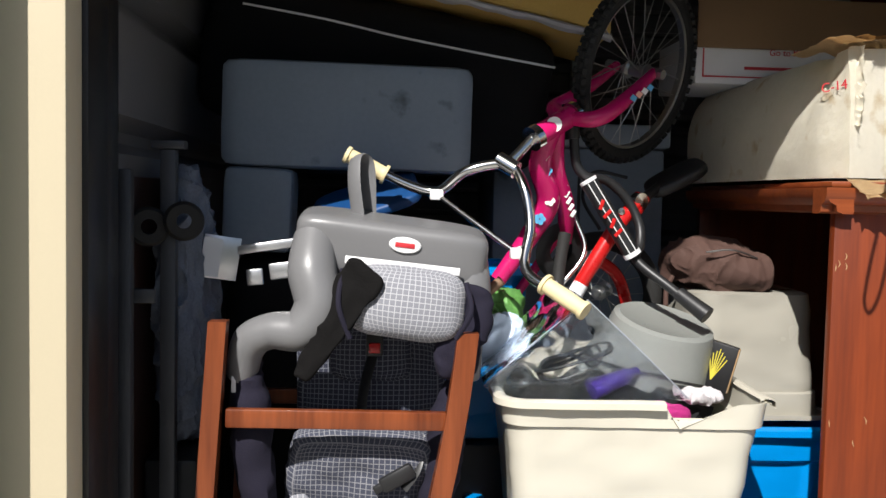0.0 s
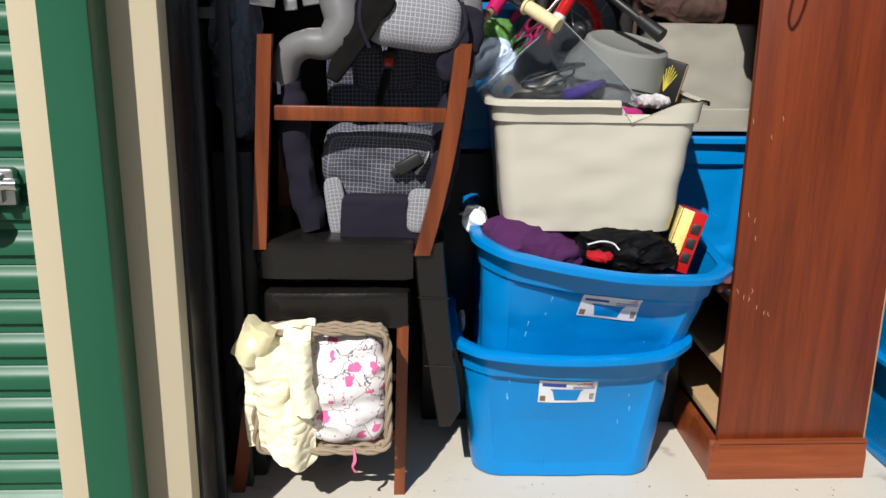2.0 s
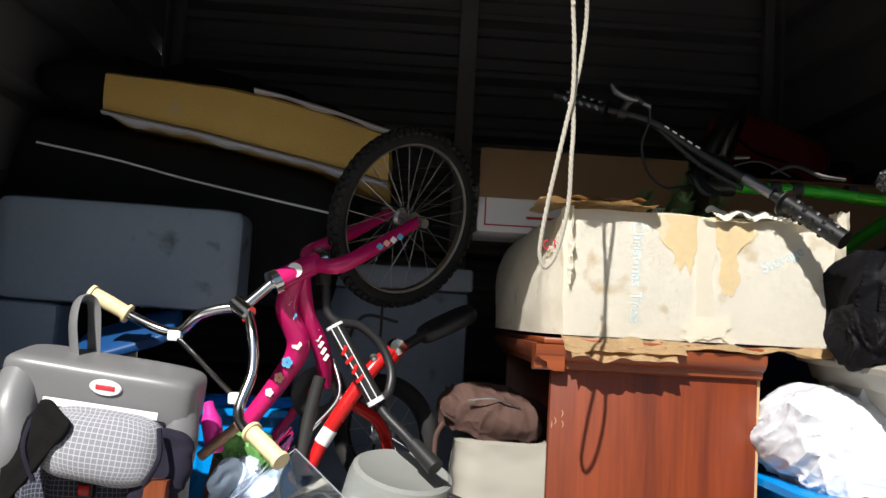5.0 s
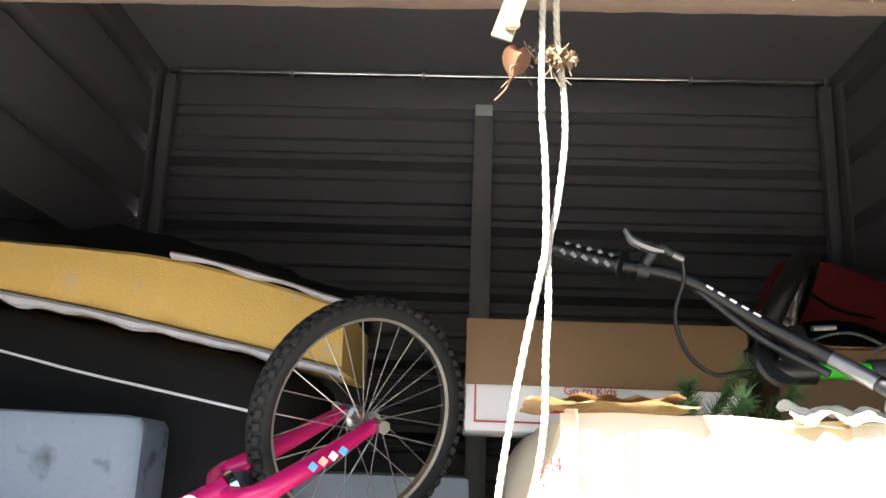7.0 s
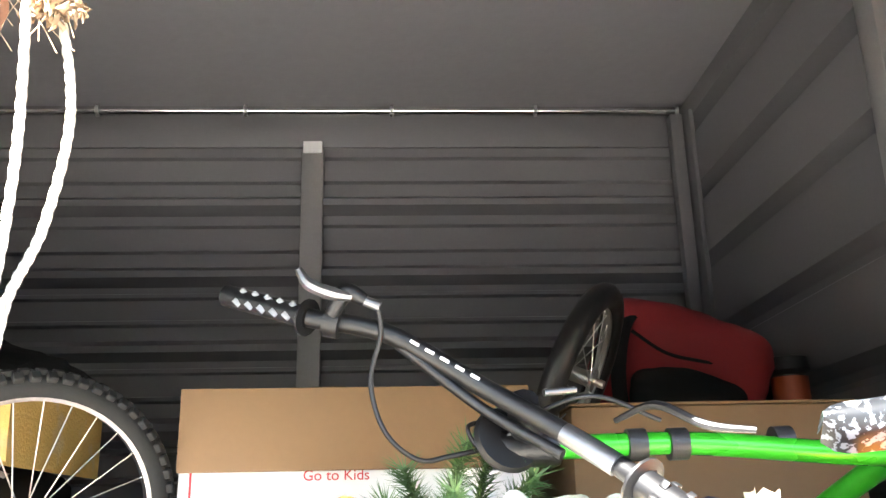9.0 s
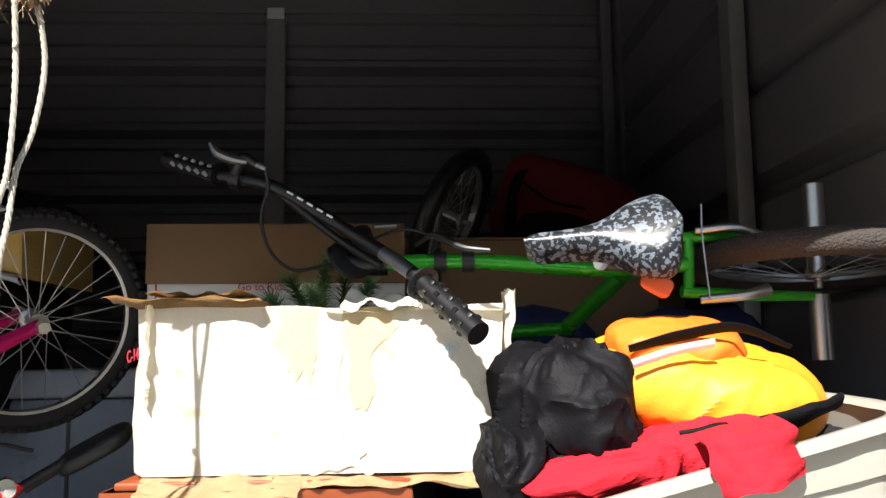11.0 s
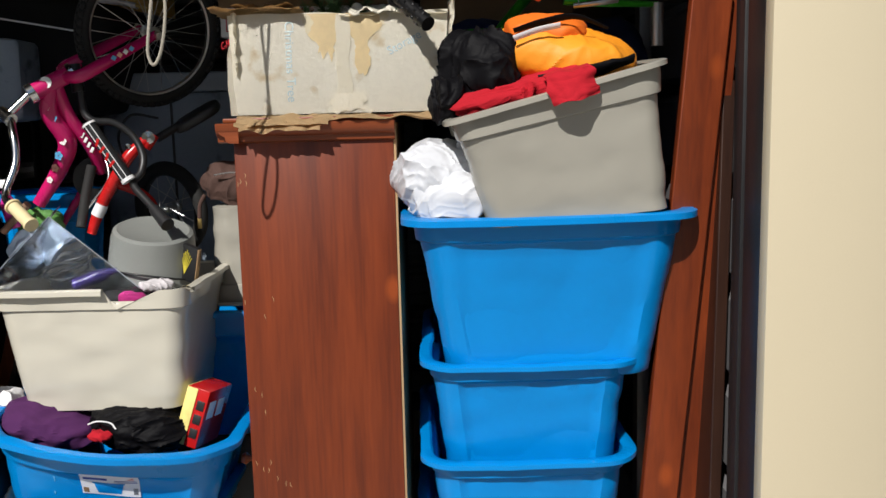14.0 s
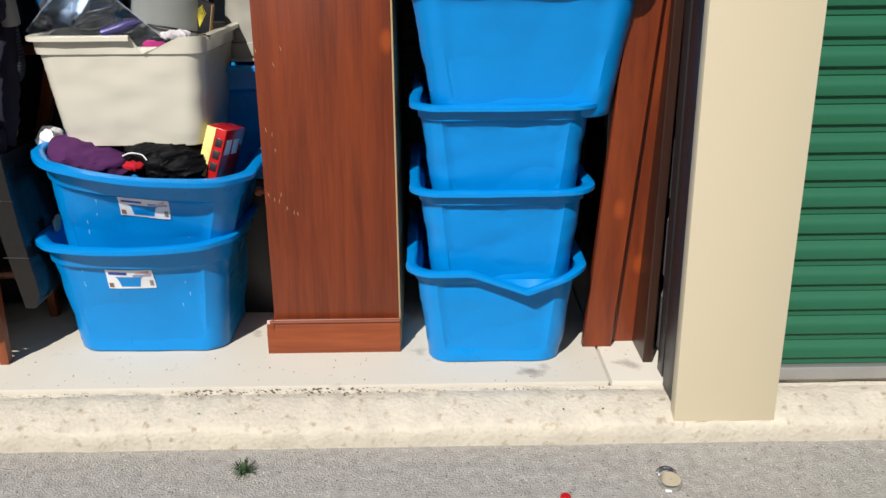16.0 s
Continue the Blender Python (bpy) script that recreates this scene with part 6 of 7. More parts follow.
part("body", heap(0.36, 0.28, 0.140, 0.010, 5, 6, 6, 0.001, 1.2), ORANGE, jk, "orange nylon jacket body").matrix_basis = pose(1.680, 1.585, 1.568, 12, 10, 0)
part("shoulder", heap(0.20, 0.16, 0.07, 0.006, 8, 4, 5, 0.001, 1.2), material("deep_orange_nylon", (0.80, 0.16, 0.01), 0.6, vary=0.1, scale=9, grain=250, bump=0.2), jk, "deep orange shoulder panel").matrix_basis = pose(1.635, 1.56, 1.628, 14, 4, 0)
part("stripe", tube([(1.548, 1.487, 1.622), (1.62, 1.472, 1.640), (1.69, 1.468, 1.648), (1.765, 1.482, 1.622)], [0.007, 0.010, 0.010, 0.007, 0.004], 10, flat=0.3), NYLON, jk, "black stripe")
part("stripe", tube([(1.545, 1.458, 1.602), (1.60, 1.450, 1.619), (1.65, 1.450, 1.628)], 0.009, 8, flat=0.35), WHITE, jk, "white stripe")
part("hem", crumple(tube([(1.60, 1.447, 1.512), (1.66, 1.440, 1.514), (1.75, 1.445, 1.530), (1.82, 1.470, 1.552)], [0.006, 0.014, 0.016, 0.015, 0.010], 16, flat=0.5), 0.005, 22, 2.0), NYLON, jk, "broad black hem")
part("zip_pull", block(-0.02, 0.02, -0.003, 0.003, -0.003, 0.003, 0.001), BLACK, jk).matrix_basis = pose(1.64, 1.412, 1.517, 0, -10, 0)
solo("dark_sweater", heap(0.42, 0.32, 0.11, 0.012, 7, 4, 5, 0.001), BLACKCLOTH, "dark sweater filling the grey tote", "sweater", m=pose(1.700, 1.63, 1.462, 3, -7, 0))
rc = thing("red_shirt", "red fleece shirt hanging over the rim of the grey tote", "shirt")
part("cloth", heap(0.34, 0.11, 0.052, 0.012, 11, 5, 6, 0.001, 1.8), REDCLOTH, rc).matrix_basis = pose(1.560, 1.455, 1.486, 14, -12, 0)
part("sleeve", crumple(drape(0.105, 0.070, 3.3, 0.010, 26, 20), 0.0025, 28, 3.0), REDCLOTH, rc).matrix_basis = pose(1.655, 1.366, 1.528, 0, -14, 0)
BAGFILM = material("white_bag_film", (0.60, 0.615, 0.65), 0.30, vary=0.04, scale=8, grain=90, bump=0.15)
bg = thing("plastic_bag", "crumpled white plastic bag stuffed in the top blue tote", "plastic bag")
part("bag", heap(0.25, 0.26, 0.20, 0.014, 9, 3, 6, 0.001, 1.5), BAGFILM, bg).matrix_basis = pose(1.380, 1.625, 1.270, 0, 16, 0)
part("bag", heap(0.22, 0.20, 0.14, 0.012, 9, 8, 6, 0.001, 1.5), BAGFILM, bg).matrix_basis = pose(1.400, 1.56, 1.225, 0, 0, 0)
part("bag_ear", heap(0.05, 0.04, 0.08, 0.008, 24, 5, 4, 0.001, 1.6), BAGFILM, bg).matrix_basis = pose(1.440, 1.58, 1.36, 0, 20, 0)
PURPLE = material("purple_cotton", (0.075, 0.020, 0.085), 0.95, vary=0.15, scale=12, grain=350, bump=0.5, spec=0.2)
sh = thing("purple_shirt", "purple cotton shirt stuffed in the blue tote", "shirt")
part("cloth", heap(0.27, 0.22, 0.10, 0.009, 13, 1, 5, 0.001, 1.4), PURPLE, sh).matrix_basis = pose(0.335, 1.70, 0.652, 0, 14, 0)
tr = thing("track_jacket", "black track jacket with white piping in the blue tote", "jacket")
part("cloth", heap(0.28, 0.22, 0.12, 0.012, 14, 4, 6, 0.001, 1.6), NYLON, tr).matrix_basis = pose(0.575, 1.70, 0.640, 0, 8, 0)
part("piping", tube([(0.455, 1.60, 0.675), (0.485, 1.585, 0.687), (0.515, 1.59, 0.68), (0.53, 1.585, 0.665)], 0.0022, 6), WHITE, tr, "white piping")
solo("red_cloth", heap(0.07, 0.06, 0.03, 0.005, 25, 3, 4, 0.001), REDCLOTH, "scrap of red cloth in the blue tote", "cloth", m=pose(0.485, 1.60, 0.645))
solo("white_sock", heap(0.050, 0.085, 0.055, 0.010, 16, 6, 5, 0.001, 1.5), WHITE, "white cloth over the rim of the blue tote", "cloth", m=pose(0.188, 1.745, 0.702, 0, 10, 0))
bus = thing("toy_carton", "red and yellow toy carton with a printed bus", "toy box", m=pose(0.715, 1.672, 0.668, -8, 16, -14) @ Matrix.Scale(1.05, 4))
part("box", block(-0.030, 0.030, -0.03, 0.10, -0.075, 0.075, 0.003), RED, bus)
for k in range(2):
    part("window_print", block(0.0295, 0.0315, -0.015 + k * 0.05, 0.020 + k * 0.05, 0.0, 0.045, 0.0005), LABEL_WHITE, bus, "pale printed panel")
part("side", block(-0.0325, -0.0305, -0.028, 0.098, -0.073, 0.073, 0.0005), material("yellow_print", (0.78, 0.66, 0.22), 0.5, vary=0.3, scale=40), bus, "yellow printed side")
part("side", block(-0.029, -0.002, -0.0325, -0.0305, -0.073, 0.073, 0.0005), material("yellow_print_face", (0.78, 0.66, 0.22), 0.5, vary=0.3, scale=40), bus, "yellow printed side")
for k in range(3):
    part("window_print", block(0.004, 0.024, -0.0325, -0.0305, -0.05 + k * 0.036, -0.026 + k * 0.036, 0.0005), BLACK, bus, "dark printed window")
solo("paper_scrap", heap(0.014, 0.05, 0.05, 0.007, 30, 2, 4, 0.001), material("crumpled_paper", (0.48, 0.40, 0.30), 0.9, vary=0.2, scale=30), "crumpled paper scrap wedged between two blue totes", "paper", m=pose(0.163, 1.75, 0.42))

# ---- odds and ends in the taupe tote ----
bucket = thing("bucket", "grey plastic bucket upside down in the taupe tote", "bucket", m=pose(0.557, 1.880, 0.995, 14, 9, 0))
bm, rg = lathe([(0.128, -0.005), (0.131, 0.0), (0.128, 0.008), (0.122, 0.02), (0.111, 0.135), (0.106, 0.152), (0.096, 0.158), (0.088, 0.155), (0.03, 0.152), (0.001, 0.152)], 40)
part("body", bm, material("grey_green_bucket_plastic", (0.225, 0.235, 0.22), 0.4, vary=0.07, scale=8, grain=120, bump=0.08), bucket)
bar([(-0.13, 0, 0.03), (-0.10, -0.08, 0.055), (0, -0.128, 0.075), (0.10, -0.08, 0.055), (0.13, 0, 0.03)], 0.003, BLACK, bucket, "handle", "dark wire handle")
FILM = bpy.data.materials.new("clear_vinyl")
FILM.use_nodes = True
fb = FILM.node_tree.nodes["Principled BSDF"]
fb.inputs["Base Color"].default_value, fb.inputs["Roughness"].default_value, fb.inputs["Transmission Weight"].default_value, fb.inputs["IOR"].default_value = (0.82, 0.88, 0.96, 1), 0.07, 1.0, 1.42
fb.inputs["Specular IOR Level"].default_value = 0.9
film = thing("vinyl_case", "clear vinyl case standing open in the taupe tote", "plastic case")


def sheet(corners, seed, amp=0.012, n=28):
    a, b, c, d = [Vector(q) for q in corners]
    bm = bmesh.new()
    vs = {}
    nrm = (b - a).cross(d - a).normalized()
    for i in range(n + 1):
        for j in range(n + 1):
            u, v = i / n, j / n
            p = a.lerp(b, u).lerp(d.lerp(c, u), v)
            vs[i, j] = bm.verts.new(p + nrm * amp * (noise.noise(p * 9 + Vector((seed, 0, 0))) + 0.5 * noise.noise(p * 24)))
    for i in range(n):
        for j in range(n):
            bm.faces.new((vs[i, j], vs[i + 1, j], vs[i + 1, j + 1], vs[i, j + 1]))
    bmesh.ops.solidify(bm, geom=bm.faces[:], thickness=0.002)
    return bm


PA, PB, PC, PD = (0.185, 1.70, 1.03), (0.375, 1.66, 1.205), (0.585, 1.68, 1.012), (0.30, 1.68, 0.99)
for q in (part("panel", sheet((PA, PB, PC, PD), 1), FILM, film), part("panel", sheet((PA, PB, (0.345, 1.82, 1.225), (0.20, 1.86, 1.05)), 4), FILM, film)):
    q.visible_shadow = False
EDGE = material("milky_vinyl_edge", (0.34, 0.37, 0.42), 0.15, vary=0.05)
bar([PB, (0.48, 1.668, 1.11), PC], 0.0012, EDGE, film, "edge", "welded clear edge").visible_shadow = False
bar([PA, (0.28, 1.678, 1.122), PB], 0.0010, EDGE, film, "edge", "welded clear edge").visible_shadow = False
cord = thing("cable_coil", "loose coil of black cable in the taupe tote", "cable", m=pose(0.36, 1.74, 1.02))
for k in range(3):
    r = 0.055 + 0.012 * k
    part("loop", tube([(r * math.cos(a) + 0.008 * k, 0.6 * r * math.sin(a), 0.03 + 0.022 * math.sin(a * 1.0 + k) + 0.01 * k) for a in (2 * math.pi * i / 10 for i in range(11))], 0.0035, 7, n=5), BLACK, cord)
solo("purple_bottle", moved(lathe([(0.001, -0.05), (0.015, -0.048), (0.016, 0.0), (0.015, 0.04), (0.010, 0.052), (0.010, 0.07), (0.001, 0.071)], 20)[0], pose(0, 0, 0, 0, 75, 20)), material("violet_plastic", (0.035, 0.018, 0.14), 0.3, vary=0.1), "violet plastic bottle lying in the taupe tote", "bottle", m=pose(0.445, 1.72, 1.03))
solo("white_cloth", heap(0.085, 0.07, 0.030, 0.006, 22, 7, 5, 0.001, 1.5), material("white_spotted_cloth", (0.55, 0.52, 0.53), 0.9, vary=0.12, scale=60), "crumpled white cloth on the taupe tote rim", "cloth", m=pose(0.618, 1.72, 1.012))
solo("pink_cloth", heap(0.07, 0.06, 0.04, 0.006, 22, 2, 4, 0.001), material("magenta_cloth", (0.30, 0.01, 0.12), 0.9, vary=0.2), "magenta cloth inside the taupe tote", "cloth", m=pose(0.56, 1.70, 0.975))
solo("dark_cloth", heap(0.40, 0.32, 0.10, 0.012, 12, 8, 5, 0.001), BLACKCLOTH, "dark cloth filling the taupe tote", "cloth", m=pose(0.475, 1.84, 0.955))
bk = thing("picture_book", "dark picture book with a yellow printed spray", "book", m=pose(0.685, 1.800, 1.055, 0, 14, -32))
part("cover", block(-0.032, 0.032, -0.009, 0.009, -0.05, 0.05, 0.002), BLACK, bk)
part("pages", block(-0.029, 0.034, -0.006, 0.006, -0.048, 0.048, 0.001), CHIPWOOD, bk, "yellowed page edges")
for k in range(7):
    part("print", tube([(-0.005, -0.0096, -0.03), (-0.02 + 0.006 * k, -0.0098, 0.02 + 0.006 * (3 - abs(k - 3)))], 0.0014, 4, smooth=False), material("yellow_ink", (0.6, 0.5, 0.05), 0.6) if k == 0 else bpy.data.materials["yellow_ink"], bk, "yellow printed spray")
stick = solo("broom_handle", tube([(0.150, 1.885, 1.145), (0.235, 1.86, 1.222)], 0.011, 10, smooth=False), material("worn_brown_pole", (0.22, 0.13, 0.08), 0.7, vary=0.3, scale=30), "short worn brown pole end among toys", "pole")
solo("toy_bag", heap(0.12, 0.10, 0.12, 0.010, 20, 3, 5, 0.001), material("green_print_bag", (0.10, 0.26, 0.06), 0.5, vary=0.9, scale=30, grain=90), "green printed bag of toys behind the tote", "bag", m=pose(0.235, 1.93, 1.145))
solo("pink_bottle", moved(lathe([(0.001, -0.05), (0.020, -0.048), (0.022, 0.02), (0.012, 0.045), (0.010, 0.06), (0.001, 0.062)], 20)[0], pose(0, 0, 0, 0, -12, 0)), material("magenta_plastic", (0.65, 0.03, 0.30), 0.35, vary=0.1), "magenta plastic bottle among the toys", "bottle", m=pose(0.168, 1.90, 1.20))
solo("milk_jug", heap(0.11, 0.09, 0.13, 0.016, 10, 5, 5, 0.001, 1.5), material("pale_blue_plastic", (0.45, 0.55, 0.68), 0.35, vary=0.1), "pale blue plastic bag behind the taupe tote", "bag", m=pose(0.235, 1.86, 1.095))
tote("storage_tote", pose(0.19, 2.14, 0.83), (0.20, 0.20, 0.25, 0.25, 0.41), BLUE, "blue tote among toys behind the child's bicycle", seed=21)
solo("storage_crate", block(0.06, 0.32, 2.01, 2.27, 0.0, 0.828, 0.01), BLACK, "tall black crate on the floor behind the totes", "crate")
BROWN = material("brown_suede", (0.072, 0.036, 0.027), 0.85, vary=0.15, scale=12, grain=300, bump=0.3)
hb = thing("shoulder_bag", "slumped brown suede bag with a zip, on the taupe tote", "bag")
part("body", heap(0.29, 0.22, 0.115, 0.018, 6, 6, 6, 0.001, 1.0), BROWN, hb).matrix_basis = pose(0.79, 2.10, 1.242, 0, 6, 0)
part("zip", tube([(0.72, 1.99, 1.282), (0.78, 1.985, 1.288), (0.84, 1.99, 1.27)], 0.002, 6), DULLCHROME, hb)
part("zip_pull", block(-0.006, 0.006, -0.003, 0.003, -0.016, 0.016, 0.002), material("brass", (0.6, 0.42, 0.15), 0.35, 1.0), hb, "brass zip pull").matrix_basis = pose(0.652, 2.06, 1.135)
part("strap", tube([(0.652, 2.06, 1.15), (0.655, 2.065, 1.19), (0.67, 2.07, 1.22)], 0.006, 8), BROWN, hb)
solo("paper_tag", block(-0.02, 0.02, -0.001, 0.001, -0.012, 0.012, 0), WHITE, "small white paper tag on the taupe tote", "paper tag", m=pose(0.86, 2.01, 1.165, 0, 12, 0))

# ---- seats, mattress and cabinets at the back ----
sc = thing("bench_seat", "slate-blue moulded bench seat stored on its edge", "seat")
part("back", cushion(0.560, 0.16, 0.238, 0.02, 14, 0.001, 2, 18.0), SLATE, sc).matrix_basis = pose(-0.102, 2.085, 1.572, 0, 0.8, 0)
part("base", cushion(0.155, 0.14, 0.19, 0.03, 10, 0.001, 4, 12.0), SLATE, sc).matrix_basis = pose(-0.300, 2.07, 1.358, 0, 2, 0)
DEEPBLUE = material("deep_blue_plastic", (0.004, 0.05, 0.17), 0.5, vary=0.2, scale=6)
solo("tote_lid", cushion(0.24, 0.20, 0.028, 0.05, 10, 0.001, 3, 6.0), DEEPBLUE, "deep blue plastic tote lid leaning behind the seat", "lid", m=pose(-0.055, 1.985, 1.385, 20, -19, 0))
ac = thing("armchair", "black upholstered armchair buried behind the chairs", "armchair")
part("seat", cushion(0.40, 0.50, 0.42, 0.05, 8, 0.004, 2, 8.0), BLACKCLOTH, ac).matrix_basis = pose(-0.19, 2.30, 0.21)
part("back", cushion(0.40, 0.50, 0.84, 0.05, 8, 0.006, 5, 8.0), BLACKCLOTH, ac).matrix_basis = pose(-0.19, 2.30, 0.84)
LINING = material("torn_white_lining", (0.46, 0.45, 0.47), 0.95, vary=0.15, scale=20, grain=200, bump=0.4)
mt = thing("mattress", "black-covered mattress torn open over yellow foam", "mattress")
FOAM_LINE = [(-0.19, 2.014, 1.918), (-0.145, 2.012, 1.910), (0.02, 2.000, 1.882), (0.172, 1.983, 1.852), (0.34, 1.946, 1.818), (0.505, 1.900, 1.782)]
LINE = spline([(x, top, low) for x, top, low in FOAM_LINE], 8)
bm = bmesh.new()
rows = []
for p in LINE:
    x, top, low = p
    y = 2.08 + 0.05 * max(0.0, 0.10 - x) + 0.004 * noise.noise(Vector((x * 14, 0, 0))) + (0.006 if abs(x - 0.172) < 0.008 else 0.0)
    rows.append([bm.verts.new((x, y + dy, top + (low - top) * q)) for q, dy in ((0.0, 0.40), (0.0, 0.010), (0.06, 0.001), (0.35, -0.003), (0.7, -0.002), (0.95, 0.002), (1.0, 0.012), (1.0, 0.40))])
for a, b in zip(rows, rows[1:]):
    for k in range(8):
        bm.faces.new((a[k], a[(k + 1) % 8], b[(k + 1) % 8], b[k]))
bm.faces.new(rows[0])
bm.faces.new(rows[-1][::-1])
part("foam", bm, FOAM, mt, "exposed yellow foam")
for lift, wide, k0, seed in ((-0.002, 0.019, 0, 41), (0.0, 0.010, 24, 44)):
    bm = bmesh.new()
    rows = []
    for p in LINE[k0:]:
        x, top, low = p
        z = (low if seed == 41 else top + 0.008) + lift
        y = 2.072 + 0.05 * max(0.0, 0.10 - x) + 0.006 * noise.noise(Vector((x * 20, seed, 0)))
        rag = wide * (0.75 + 0.8 * noise.noise(Vector((x * 14, seed, 2))))
        rows.append([bm.verts.new((x, y + dy, z + dz)) for dy, dz in ((0.0, 0.003), (-0.007, -0.2 * rag), (-0.004, -0.7 * rag), (0.010, -rag), (0.03, -0.5 * rag))])
    for a, b in zip(rows, rows[1:]):
        for k in range(4):
            bm.faces.new((a[k], a[k + 1], b[k + 1], b[k]))
    part("lining", bm, LINING, mt, "torn white lining")
part("cover", cushion(0.88, 0.52, 0.36, 0.04, 14, 0.010, 4, 8.0), BLACKCLOTH, mt, "black mattress cover").matrix_basis = pose(-0.035, 2.435, 1.70, 0, 10, -5)
part("cover", heap(1.0, 0.40, 0.20, 0.018, 6, 7, 5, 0.001), BLACKCLOTH, mt, "black cover folded back").matrix_basis = pose(0.02, 2.42, 1.985, 0, 9, 0)
part("piping", tube([(-0.355, 2.13, 1.838), (-0.165, 2.12, 1.806), (0.012, 2.105, 1.767), (0.19, 2.085, 1.733), (0.371, 2.05, 1.698)], 0.0028, 6), WHITE, mt, "white piping seam")
cab = thing("plastic_cabinet", "slate-blue plastic storage cabinet behind the bicycles", "cabinet")
part("body", block(0.27, 0.735, 2.37, 2.78, 0.0, 1.535, 0.012), SLATE, cab)
part("lid", block(0.255, 0.745, 2.35, 2.79, 1.536, 1.60, 0.012), material("pale_slate_plastic", (0.30, 0.34, 0.39), 0.5, vary=0.08), cab, "paler plastic lid")
part("door_gap", block(0.498, 0.506, 2.366, 2.372, 0.05, 1.50, 0.001), BLACK, cab)

# ---- bags at the right, backpack, branches ----
NAVYBAG = material("navy_printed_bag", (0.012, 0.022, 0.085), 0.7, vary=0.5, scale=25, grain=120, bump=0.2)
for x, w, nm in ((1.50, 0.33, "navy printed sack with pale flowers behind the jackets"), (1.835, 0.34, "navy printed sack with stars behind the jackets")):
    sk = thing("sack", nm, "sack", "sacks behind the jackets")
    part("cloth", cushion(w, 0.20, 0.85, 0.2, 14, 0.016, x * 9, 4.0), NAVYBAG, sk).matrix_basis = pose(x, 2.09, 1.285)
    for k in range(9):
        part("printed_flower", heap(0.03, 0.004, 0.026, 0.004, 40, k, 2, 0.001), PETALS[(0, 0, 1)[k % 3]], sk, "pale printed flower").matrix_basis = pose(x + random.uniform(-0.12, 0.12), 1.992, random.uniform(1.50, 1.66))
REDPACK = material("red_pack_cloth", (0.21, 0.012, 0.016), 0.8, vary=0.2, scale=12, grain=250, bump=0.3)
bp = thing("backpack", "red and black backpack on a tall carton", "backpack")
part("body", crumple(cushion(0.40, 0.30, 0.275, 0.12, 18, 0.004, 3, 4.5), 0.006, 9, 2.0), REDPACK, bp).matrix_basis = pose(1.728, 2.88, 2.034, 8, 20, -8)
part("pocket", crumple(cushion(0.25, 0.06, 0.13, 0.3, 14, 0.004, 5, 3.0), 0.006, 14, 3.0), BLACKCLOTH, bp, "black front pocket").matrix_basis = pose(1.70, 2.735, 1.94, 0, 14, -8)
part("strap", tube([(1.555, 2.76, 1.90), (1.55, 2.74, 2.02), (1.585, 2.76, 2.13), (1.66, 2.80, 2.165)], 0.02, 8, flat=0.3), BLACKCLOTH, bp)
part("piping", tube([(1.585, 2.735, 2.10), (1.66, 2.725, 2.045), (1.76, 2.725, 2.02), (1.86, 2.735, 1.985)], 0.004, 6), BLACKCLOTH, bp, "black piping seam")
lt = thing("lantern", "black lantern with an orange band on the carton", "lantern", m=pose(1.965, 2.80, 1.872))
part("body", lathe([(0.001, 0), (0.05, 0.0), (0.05, 0.05), (0.035, 0.06), (0.035, 0.13), (0.05, 0.14), (0.045, 0.17), (0.001, 0.175)], 20)[0], BLACK, lt)
part("band", lathe([(0.036, 0.07), (0.042, 0.07), (0.042, 0.125), (0.036, 0.125)], 20)[0], material("faded_orange_band", (0.30, 0.06, 0.02), 0.5, vary=0.2), lt, "orange band")
solo("wall_post_east", block(2.035, 2.075, 2.33, 2.40, 0.0, TOP - 0.002, 0.004), GALVD, "steel post on the side wall", "post", kind="structure")
NEEDLE = material("artificial_pine_green", (0.085, 0.16, 0.05), 0.6, vary=0.5, scale=60)
tree = thing("artificial_tree", "dark green artificial pine branches sticking out of the carton", "artificial tree")
rnd = random.Random(7)
for k, (a, b) in enumerate((((1.05, 1.90, 1.66), (1.04, 1.74, 1.712)), ((1.10, 1.88, 1.68), (1.13, 1.75, 1.775)), ((1.14, 1.88, 1.68), (1.165, 1.76, 1.80)), ((1.12, 1.84, 1.66), (1.11, 1.69, 1.722)), ((1.09, 1.90, 1.67), (1.06, 1.80, 1.752)), ((1.16, 1.86, 1.67), (1.20, 1.74, 1.738)))):
    a, b = Vector(a), Vector(b)
    bm = tube([a, a.lerp(b, 0.5) + Vector((0, 0, 0.006)), b], [0.004, 0.003, 0.0015], 6)
    d = (b - a).normalized()
    u = d.orthogonal().normalized()
    w = d.cross(u)
    for j in range(240):
        t = 0.15 + 0.85 * j / 240
        an = rnd.uniform(0, 6.28)
        p = a.lerp(b, t)
        o = (u * math.cos(an) + w * math.sin(an))
        tip = p + o * rnd.uniform(0.018, 0.028) + d * rnd.uniform(0.012, 0.024)
        s = d.cross(o) * 0.0012
        bm.faces.new([bm.verts.new(q) for q in (p - s, p + s, tip)])
    part("branch", bm, NEEDLE, tree, smooth=False)

